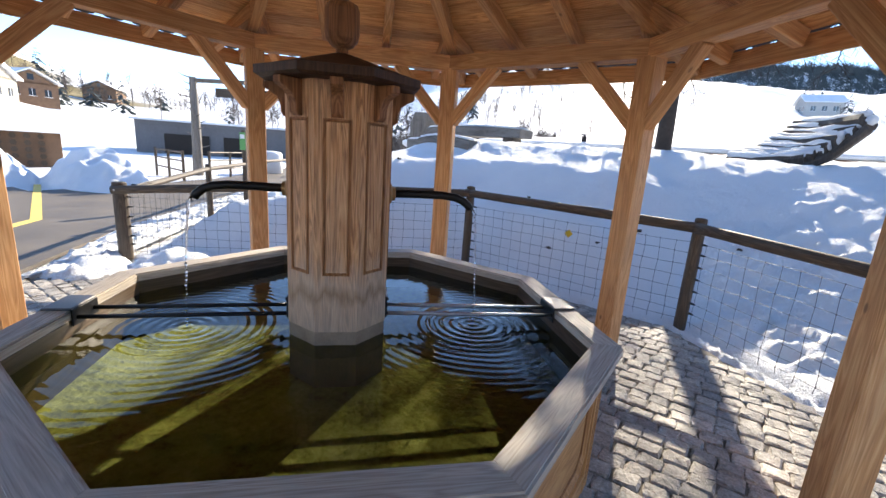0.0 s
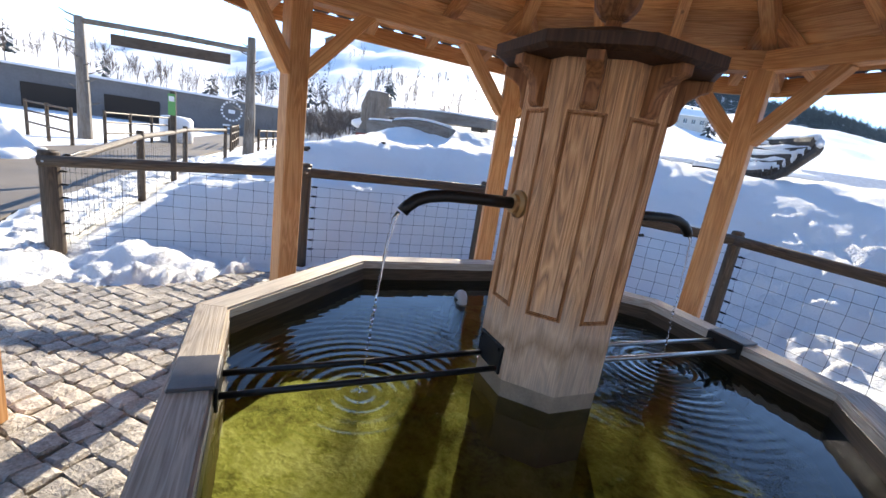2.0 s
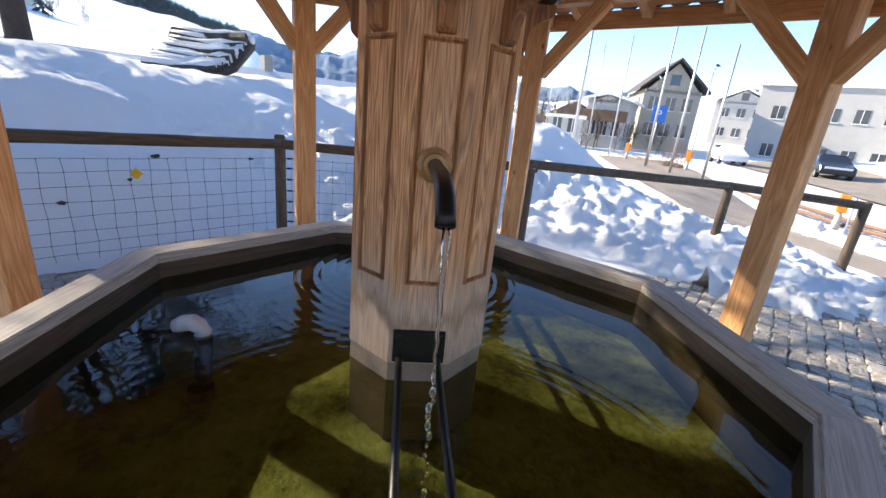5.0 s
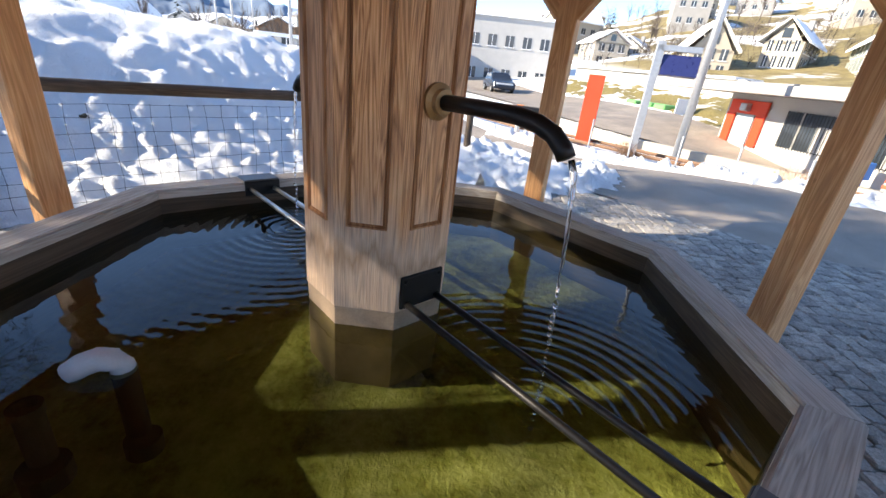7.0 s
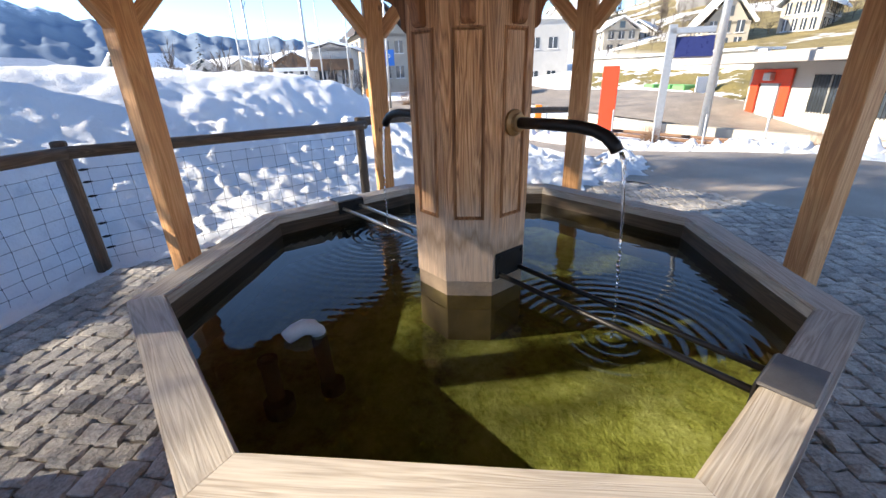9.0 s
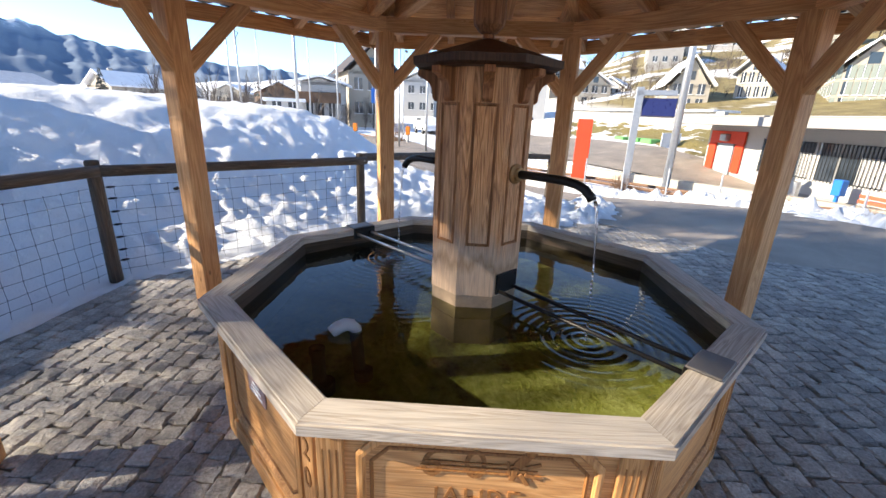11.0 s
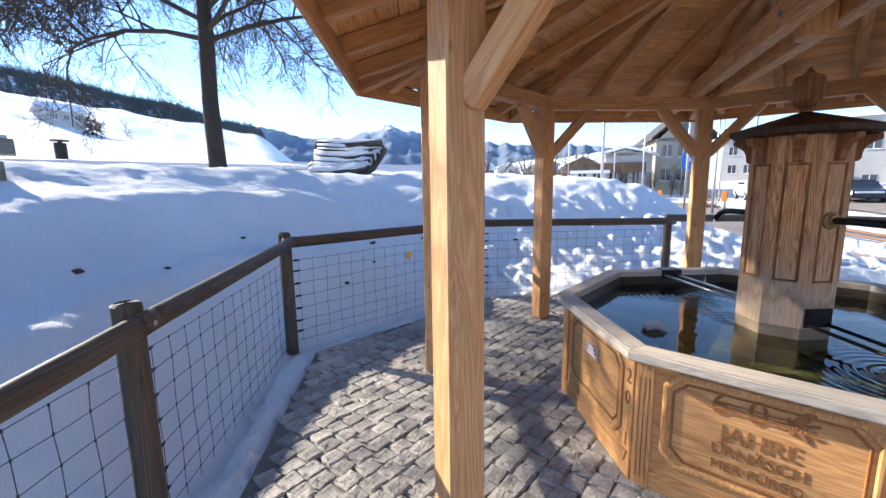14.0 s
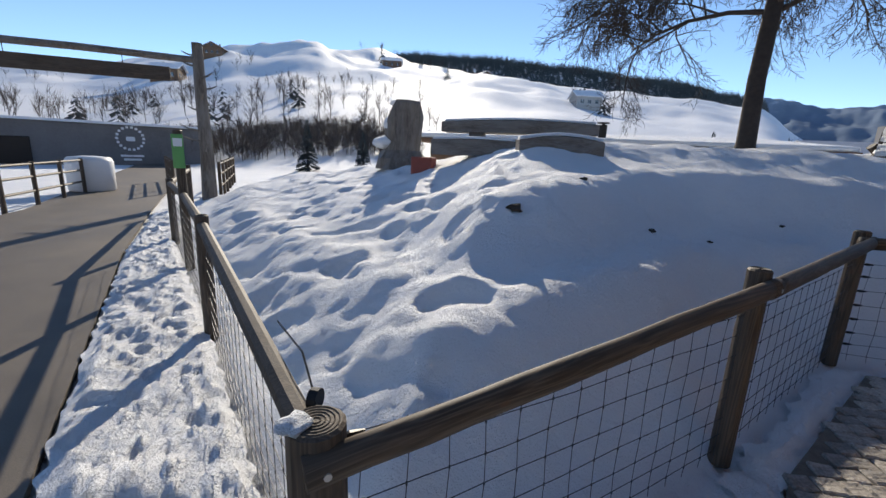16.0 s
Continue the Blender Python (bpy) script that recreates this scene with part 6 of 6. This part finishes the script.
def seen_house(b0, b1, r, z0, z1, rh, wall, label, depth=8.0, turn=0.0, **more):
    """A house between two bearings from the pavilion's entrance, r metres off, from height z0 up to its eaves at z1."""
    b = radians((b0 + b1) / 2)
    w = r * math.tan(radians(abs(b1 - b0)))
    return house(ENTRANCE[0] + (r + depth / 2) * math.cos(b), ENTRANCE[1] + (r + depth / 2) * math.sin(b), w, depth, z1 - z0, rh, math.degrees(b) - 90 + turn, wall, "dark_roof", label, z=z0, **more)


ENTRANCE = (-2.1, 0.6)
seen_house(3.6, -10.5, 56, -0.3, 7.0, 0.5, "white_wall", "wide plain white flat-roofed building with garage", 9, 4, floors=2, cols=6, flat=True)
seen_house(7.6, 2.6, 78, 1.5, 7.0, 2.0, "white_wall", "white house with a snowy roof behind the road", 8, 0, floors=2, cols=3)
seen_house(15.6, 9.6, 50, 0.6, 5.6, 3.0, "cream_wall", "large pale gabled house with a dark roof", 9, 14, floors=2, cols=3, snow=False)
bal = seen_house(19.5, 14.8, 43, 0.2, 3.9, 0.7, "white_wall", "low white house with a brown timber upper floor", 6, -8, floors=1, cols=3)
part("balcony", box(3.8, 0.5, 0.95, 0.02), "brown_wall", bal, "brown timber balcony", PLACE[bal.name] @ pose(0, 0, 0, 0, 0, 17 - 90 - 8) @ Matrix.Translation((0, -3.15, 2.1)))
seen_house(24.0, 19.8, 37, 0.2, 1.9, 0.2, "white_wall", "low white shed with a flat snowy roof", 4, 0, floors=1, cols=2, flat=True)
seen_house(-13.4, -17.4, 84, 3.6, 7.6, 2.2, "cream_wall", "pale gabled house on the slope above the terrace", 8, 20, floors=2, cols=3, group="slope houses")
seen_house(-16.9, -20.4, 90, 3.6, 7.4, 2.2, "white_wall", "pale gabled house on the slope above the terrace", 8, -15, floors=2, cols=3, group="slope houses")
seen_house(-23.6, -27.8, 62, 2.6, 6.0, 3.4, "cream_wall", "cream gabled house with a steep snowy roof", 9, 12, floors=2, cols=3, group="slope houses")
seen_house(-31.6, -34.9, 66, 2.6, 7.6, 2.6, "cream_wall", "pale house with many small windows on the slope", 9, -12, floors=3, cols=4, group="slope houses")
seen_house(-38.2, -42.6, 58, 2.6, 7.0, 2.8, "cream_wall", "grey-pink house with shutters above the station", 9, 10, floors=3, cols=4, group="slope houses", shutters=True)
seen_house(-48.6, -54.0, 48, 2.2, 7.0, 2.4, "white_wall", "large white house with grey window frames above the station", 9, -8, floors=2, cols=4, group="slope houses")
seen_house(-60, -66, 46, 2.0, 7.0, 2.4, "white_wall", "white house with a snowy roof on the hillside", 9, 12, floors=2, cols=3, group="slope houses")
rnd = random.Random(21)
for i in range(34):
    b, r = radians(rnd.uniform(-68, -8)), rnd.uniform(92, 220)
    x, y = r * math.cos(b), r * math.sin(b)
    house(x, y, rnd.uniform(7, 10), rnd.uniform(7, 10), rnd.uniform(4, 6.5), rnd.uniform(2, 3.2), rnd.uniform(0, 90), rnd.choice(["white_wall", "cream_wall", "cream_wall", "grey_wall"]), "dark_roof", "house with a snowy roof on the hillside", 2, 3, "hillside houses", snow=True)
for b, r, wall in ((128, 250, "brown_wall"), (133, 190, "brown_wall"), (108, 230, "brown_wall"), (101, 330, "brown_wall"), (96, 300, "brown_wall"), (84, 150, "white_wall"), (163, 180, "brown_wall"), (170, 110, "brown_wall"), (174, 90, "cream_wall"), (178, 130, "brown_wall"), (28, 130, "cream_wall"), (24, 110, "brown_wall"), (20, 150, "white_wall"), (33, 170, "white_wall"), (39, 90, "cream_wall")):
    x, y = r * math.cos(radians(b)), r * math.sin(radians(b))
    house(x, y, rnd.uniform(7, 9), rnd.uniform(8, 12), rnd.uniform(2.6, 4), 2.4, rnd.uniform(0, 180), wall, "dark_roof", "farmhouse with a snowy roof on the white slope", 1, 3, "farmhouses")


def polar(b, r, z):
    return Vector((ENTRANCE[0] + r * math.cos(radians(b)), ENTRANCE[1] + r * math.sin(radians(b)), z))


ret = thing("retaining_wall", polar(-22, 40, 0), "long white retaining wall with snow on top", "wall")
for b0, b1, r0, r1 in ((-13.5, -19, 44, 42), (-19, -25, 42, 39), (-25, -31, 39, 36)):
    bar("wall_piece", polar(b0, r0, 2.0), polar(b1, r1, 2.0), 0.4, 1.2, "white_wall", ret)
    bar("snow_cover", polar(b0, r0 + 1.2, 2.66), polar(b1, r1 + 1.2, 2.66), 3.0, 0.16, "snow", ret, "snow on the terrace")
gr = bmesh.new()
bmesh.ops.create_grid(gr, x_segments=60, y_segments=14, size=1)
for v in gr.verts:
    u, w = (v.co.x + 1) / 2, (v.co.y + 1) / 2
    p = polar(-12.5 - 19 * u, (34 - 9 * u) * (1 - w) + (43.6 - 8 * u) * w, -0.05 * (1 - w) + 1.5 * w)
    p.z += 0.22 * noise.noise(p * 0.7) + 0.12 * noise.noise(p * 2.1)
    v.co = p
tagged(solo("grass_bank", gr, grass_snow_material(), "brown winter grass bank with patches of snow", "grass", smooth=True), kind="structure")
for x, y in ((26.5, -12.2), (27.6, -11.8), (28.9, -11.3)):
    o = thing("recycling_container", (x, y, EAST), "green recycling container with pale labels", "container", "recycling containers")
    m = Matrix.Translation((x, y, EAST)) @ pose(0, 0, 0, 0, 0, 20)
    part("body", box(0.95, 0.9, 1.25, 0.06), "green_paint", o, "", m)
    part("sticker", box(0.02, 0.5, 0.6, 0.0), "white_bar", o, "", m @ Matrix.Translation((-0.485, 0, 0.35)))
nb = thing("notice_board", (24.6, -12.6, EAST), "white notice board on two posts", "board")
part("board", box(0.05, 1.6, 1.1, 0.01), "white_bar", nb, "", Matrix.Translation((24.6, -12.6, EAST + 0.6)) @ pose(0, 0, 0, 0, 0, 25))


def parked_car(x, y, yaw, paint, label):
    z = land(x, y) + 0.0
    o = thing("car", (x, y, z), label, "car", "parked cars")
    m = Matrix.Translation((x, y, z)) @ pose(0, 0, 0, 0, 0, yaw)
    prof = [(-2.1, 0.35), (-2.15, 0.75), (-1.95, 0.95), (-1.5, 1.0), (-1.2, 1.45), (0.3, 1.5), (1.05, 1.02), (2.0, 0.85), (2.12, 0.6), (2.1, 0.35)]
    bm = bmesh.new()
    l = [bm.verts.new((px, -0.85 if pz < 1.1 else -0.66, pz)) for px, pz in prof]
    r = [bm.verts.new((px, 0.85 if pz < 1.1 else 0.66, pz)) for px, pz in prof]
    bm.faces.new(l)
    bm.faces.new(r[::-1])
    for i in range(len(prof)):
        j = (i + 1) % len(prof)
        bm.faces.new((l[i], r[i], r[j], l[j]))
    bmesh.ops.recalc_face_normals(bm, faces=bm.faces[:])
    bmesh.ops.bevel(bm, geom=bm.edges[:], offset=0.05, segments=1, affect="EDGES")
    part("body", bm, paint, o, "", m)
    for s in (-1, 1):
        part("side_glass", box(1.7, 0.03, 0.32, 0.01), "glass", o, "", m @ Matrix.Translation((-0.35, s * 0.765, 1.06)))
        for wx in (-1.3, 1.3):
            w = part("wheel", rod([(0, -0.1, 0), (0, 0.1, 0)], 0.32, 14), "rubber", o, "", m @ Matrix.Translation((wx, s * 0.78, 0.32)))
            part("rim", rod([(0, -0.11, 0), (0, 0.11, 0)], 0.18, 10), "zinc", w, "", m @ Matrix.Translation((wx, s * 0.78, 0.32)))
    part("headlight", box(0.06, 1.3, 0.12, 0.01), "white_bar", o, "", m @ Matrix.Translation((2.08, 0, 0.68)))


parked_car(38.0, 3.4, 200, "car_white", "small white parked car beside the road")
parked_car(35.0, -2.4, 190, "car_dark", "dark parked van by the station road")

# ---- far woods and mountains ----
def far_trees(name, spots, material, label, cone=True):
    verts, faces = [], []
    for x, y, z, h, r in spots:
        if cone:
            rr = random.Random(int(x * 31 + y * 17))
            for i in range(30):
                t = (i + rr.random()) / 30
                a = 2.4 * i + x
                R = r * (1.05 - t) * rr.uniform(0.65, 1.15)
                b = len(verts)
                c, sn = math.cos(a), math.sin(a)
                top = z + h * (0.16 + 0.84 * t)
                w = R * 0.42
                verts += [(x, y, top), (x + R * c - w * sn, y + R * sn + w * c, top - R * 0.5), (x + R * c * 1.15, y + R * sn * 1.15, top - R * 0.75), (x + R * c + w * sn, y + R * sn - w * c, top - R * 0.5)]
                faces.append((b, b + 1, b + 2, b + 3))
        else:
            rr = random.Random(int(x * 77 + y))
            for i in range(12):
                a, t = rr.uniform(0, 6.28), rr.uniform(0.15, 1.0)
                p = Vector((x, y, z + h * rr.uniform(0.18, 0.62)))
                way = Vector((math.cos(a) * math.sin(t) * r * 1.5, math.sin(a) * math.sin(t) * r * 1.5, math.cos(t) * h * 0.45))
                for k in range(9):
                    c = p if k == 0 else p + way * rr.uniform(0.15, 0.9)
                    q = p + way if k == 0 else c + (way * 0.35 + Vector((rr.uniform(-1, 1), rr.uniform(-1, 1), rr.uniform(-0.3, 1))) * r * 0.38)
                    w = Vector((-math.sin(a), math.cos(a), 0)) * h * (0.008 if k == 0 else 0.0045)
                    b = len(verts)
                    verts += [tuple(c - w), tuple(c + w), tuple(q)]
                    faces.append((b, b + 1, b + 2))
            b = len(verts)
            w = h * 0.014
            verts += [(x - w, y, z), (x + w, y, z), (x, y, z + h * 0.8), (x, y - w, z), (x, y + w, z)]
            faces += [(b, b + 1, b + 2), (b + 3, b + 4, b + 2)]
    me = bpy.data.meshes.new(name)
    me.from_pydata(verts, [], faces)
    me.materials.append(M[material])
    tagged(place(new(name, me), Matrix.Identity(4)), label, "woods", kind="stuff")


rnd = random.Random(12)
spots = []
for i in range(5200):
    b = rnd.uniform(64, 114)
    near = mixed(NEARFLAT, b)
    r = near * 6 * rnd.uniform(1.35, 2.45)
    x, y = r * math.cos(radians(b)), r * math.sin(radians(b))
    s = r / 700
    spots.append((x, y, land(x, y) - 1, rnd.uniform(9, 17) * s, rnd.uniform(2.5, 4.5) * s))
far_trees("ridge_forest", spots, "ridge_wood", "conifer forest along the ridge, paled by haze in its colour")
spots = []
for b0, b1, r0, r1, n, hh in ((135, 152, 70, 130, 30, 5), (118, 134, 60, 110, 20, 5), (150, 178, 120, 260, 60, 8), (95, 112, 200, 330, 24, 7), (78, 86, 130, 170, 12, 6), (-65, -10, 90, 230, 70, 8), (14, 40, 60, 140, 30, 6)):
    for i in range(n):
        b, r = radians(rnd.uniform(b0, b1)), rnd.uniform(r0, r1)
        x, y = r * math.cos(b), r * math.sin(b)
        spots.append((x, y, land(x, y) - 0.3, hh * rnd.uniform(0.6, 1.2), hh * 0.3 * rnd.uniform(0.8, 1.2)))
far_trees("scattered_conifers", [(x, y, z, h * 1.25, r) for x, y, z, h, r in spots[::6]], "conifer", "dark conifers scattered over the snow slopes")
for i in range(110):
    b, r = radians(rnd.uniform(104, 148)), rnd.uniform(60, 150)
    x, y = r * math.cos(b), r * math.sin(b)
    spots.append((x, y, land(x, y) - 0.3, rnd.uniform(2.5, 5.5), rnd.uniform(1.2, 2.2)))
for c in range(13):
    cb, cr = rnd.uniform(122, 179), rnd.uniform(110, 260)
    for i in range(rnd.randrange(6, 15)):
        b, r = radians(cb + rnd.uniform(-2.2, 2.2)), cr + rnd.uniform(-7, 7)
        x, y = r * math.cos(b), r * math.sin(b)
        spots.append((x, y, land(x, y) - 0.3, rnd.uniform(3.0, 6.5), rnd.uniform(1.4, 2.4)))
far_trees("bare_woods", [s for i, s in enumerate(spots) if i % 6], "bare_wood", "leafless grey-brown trees on the slopes", False)
spots = []
for i in range(1000):
    b, r = radians(rnd.uniform(109, 142)), rnd.uniform(40, 62)
    x, y = r * math.cos(b), r * math.sin(b)
    spots.append((x, y, land(x, y) - 0.2, rnd.uniform(1.2, 2.5), rnd.uniform(0.8, 1.5)))
for i in range(260):
    b, r = radians(rnd.uniform(12, 44)), rnd.uniform(38, 75)
    x, y = r * math.cos(b), r * math.sin(b)
    spots.append((x, y, land(x, y) - 0.2, rnd.uniform(1.6, 3.8), rnd.uniform(0.8, 1.6)))
for i in range(130):
    b, r = radians(rnd.uniform(42, 64)), rnd.uniform(55, 90)
    x, y = r * math.cos(b), r * math.sin(b)
    spots.append((x, y, land(x, y) - 0.2, rnd.uniform(1.6, 3.6), rnd.uniform(0.8, 1.6)))
for i in range(220):
    b, r = radians(rnd.uniform(-40, -12)), rnd.uniform(62, 130)
    x, y = r * math.cos(b), r * math.sin(b)
    spots.append((x, y, land(x, y) - 0.2, rnd.uniform(1.5, 3.6), rnd.uniform(1.0, 2.0)))
far_trees("hedge", spots, "bare_wood", "leafless hedges and trees at the foot of the slopes", False)
for x, y, h in ((-18.6, 27.0, 3.6), (-14.8, 27.5, 3.0), (9.5, 34, 4.0), (26, 24, 4)):
    o = thing("fir_tree", (x, y, land(x, y) - 0.2), "young dark fir tree with snowy ground around", "tree", "fir trees")
    verts, faces = [], []
    rr = random.Random(int(x * 9))
    for i in range(420):
        t = rr.random() ** 0.8
        a = rr.uniform(0, 6.28)
        z = h * (0.08 + 0.92 * t)
        R = h * 0.24 * (1 - t) + 0.05
        p = Vector((0, 0, z))
        q = Vector((math.cos(a) * R, math.sin(a) * R, z - R * 0.35))
        w = Vector((-math.sin(a), math.cos(a), 0)) * R * 0.16
        b = len(verts)
        verts += [tuple(p), tuple(q - w), tuple(q + w), tuple(q * 1.0 + Vector((0, 0, 0.05)))]
        faces += [(b, b + 1, b + 3), (b, b + 3, b + 2)]
    me = bpy.data.meshes.new("needles")
    me.from_pydata(verts, [], faces)
    me.materials.append(M["conifer"])
    part("needles", me, "conifer", o, "", PLACE[o.name])
    part("trunk", rod([(0, 0, 0), (0, 0, h * 0.9)], 0, 6, True, [0.08, 0.02]), "bark", o, "", PLACE[o.name])


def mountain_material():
    n = Nodes("hazed_mountain")
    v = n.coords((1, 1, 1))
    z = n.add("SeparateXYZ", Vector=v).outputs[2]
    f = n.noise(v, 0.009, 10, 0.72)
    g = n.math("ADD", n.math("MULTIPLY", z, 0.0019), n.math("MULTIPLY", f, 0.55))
    # the blue stops below the snow are air haze put into the colour
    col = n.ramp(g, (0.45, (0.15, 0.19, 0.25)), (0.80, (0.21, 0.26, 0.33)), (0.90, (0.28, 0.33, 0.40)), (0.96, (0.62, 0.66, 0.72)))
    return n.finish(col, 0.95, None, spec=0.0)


RANGE = [(10, 3.6), (18, 4.6), (26, 5.0), (32, 5.5), (37, 5.9), (42, 6.6), (46, 7.4), (48.6, 8.2), (51, 7.3), (54, 6.6), (58, 6.3), (61, 6.9), (64.6, 7.4), (68, 6.2), (72, 5.4), (80, 4)]
rows = []
bm = bmesh.new()
for j in range(41):
    t = j / 40
    r = 1900 + 1000 * t
    row = []
    for i in range(441):
        b = 10 + 70 * i / 440
        x, y = r * math.cos(radians(b)), r * math.sin(radians(b))
        top = math.tan(radians(mixed(RANGE, b) - 0.25 + 0.3 * noise.noise((b * 0.9, 0, 1)))) * 2900
        z = -20 + top * t ** 1.2 + (45 * noise.noise((x * 0.004, y * 0.004, 2)) + 18 * noise.noise((x * 0.012, y * 0.012, 3)) + 6 * noise.noise((x * 0.035, y * 0.035, 5))) * min(1, t * 2) * (1 if j < 40 else 0.45)
        row.append(bm.verts.new((x, y, z)))
    rows.append(row)
for r0, r1 in zip(rows, rows[1:]):
    for i in range(440):
        bm.faces.new((r0[i], r0[i + 1], r1[i + 1], r1[i]))
bmesh.ops.recalc_face_normals(bm, faces=bm.faces[:])
tagged(solo("backdrop", bm, mountain_material(), "distant mountains with blue haze in their colour and snowy summits", "mountains", smooth=True), kind="structure")

# ---- the setts of the pavement ----
def inside(x, y, poly):
    return edge_distance(x, y, poly) > 0.05


def sett_mesh(seed, w, d):
    rnd = random.Random(seed)
    bm = bmesh.new()
    def ring(s, z, j):
        return [bm.verts.new((sx * w / 2 * s + rnd.uniform(-j, j), sy * d / 2 * s + rnd.uniform(-j, j), z + rnd.uniform(-j, j) * 0.4)) for sx, sy in ((-1, -1), (0.05, -1.03), (1, -1), (1.03, 0), (1, 1), (0, 1.02), (-1, 1), (-1.02, 0))]
    a = ring(1.0, -0.02, 0.004)
    b = ring(0.98, 0.008, 0.008)
    c = ring(0.84, 0.019, 0.009)
    top = bm.verts.new((0, 0, 0.022 + rnd.uniform(-.003, .003)))
    for p, q in ((a, b), (b, c)):
        for k in range(8):
            bm.faces.new((p[k], p[(k + 1) % 8], q[(k + 1) % 8], q[k]))
    for k in range(8):
        bm.faces.new((c[k], c[(k + 1) % 8], top))
    me = bpy.data.meshes.new("sett")
    bm.to_mesh(me)
    bm.free()
    me.materials.append(M["sett"])
    return me


pavement = bpy.data.objects["pavement"]
SW, SD = 0.128, 0.118
kinds = [sett_mesh(s, SW * 0.97 * f, SD * 0.96) for s, f in ((1, 1.0), (2, 0.96), (3, 1.02), (4, 0.92), (5, 1.0), (6, 0.97))]
rnd = random.Random(77)
rest_v, rest_f, nearest = [], [], 0
templates = [([tuple(v.co) for v in me.vertices], [tuple(p.vertices) for p in me.polygons]) for me in kinds]
row = 0
y = -5.9
while y < 3.6:
    x = -5.2 + (row % 2) * SW * 0.5 + rnd.uniform(-.02, .02)
    while x < 6.0:
        px, py = x, y + 0.035 * math.sin(x * 0.9 + row * 0.05) + rnd.uniform(-.008, .008)
        if inside(px, py, PAVING) and not (px * px + py * py < 1.18 ** 2):
            k = rnd.randrange(6)
            turn = rnd.uniform(-6, 6) + (180 if rnd.random() < 0.5 else 0)
            z = 0.004 + rnd.uniform(-.006, .006)
            if -3.6 < px < -1.6 and 0.1 < py < 2.3 and nearest < 300:
                ob = new("sett", kinds[k])
                ob.parent = pavement
                ob.matrix_basis = pose(px, py, z, 0, 0, turn)
                nearest += 1
            else:
                c, s = math.cos(radians(turn)), math.sin(radians(turn))
                b = len(rest_v)
                tv, tf = templates[k]
                rest_v += [(px + c * vx - s * vy, py + s * vx + c * vy, z + vz) for vx, vy, vz in tv]
                rest_f += [tuple(b + i for i in f) for f in tf]
        x += SW * rnd.uniform(0.92, 1.10)
    y += SD
    row += 1
me = bpy.data.meshes.new("setts")
me.from_pydata(rest_v, [], rest_f)
me.materials.append(M["sett"])
tagged(place(new("sett_field", me), Matrix.Identity(4), pavement), "worn grey stone setts", kind="stuff")
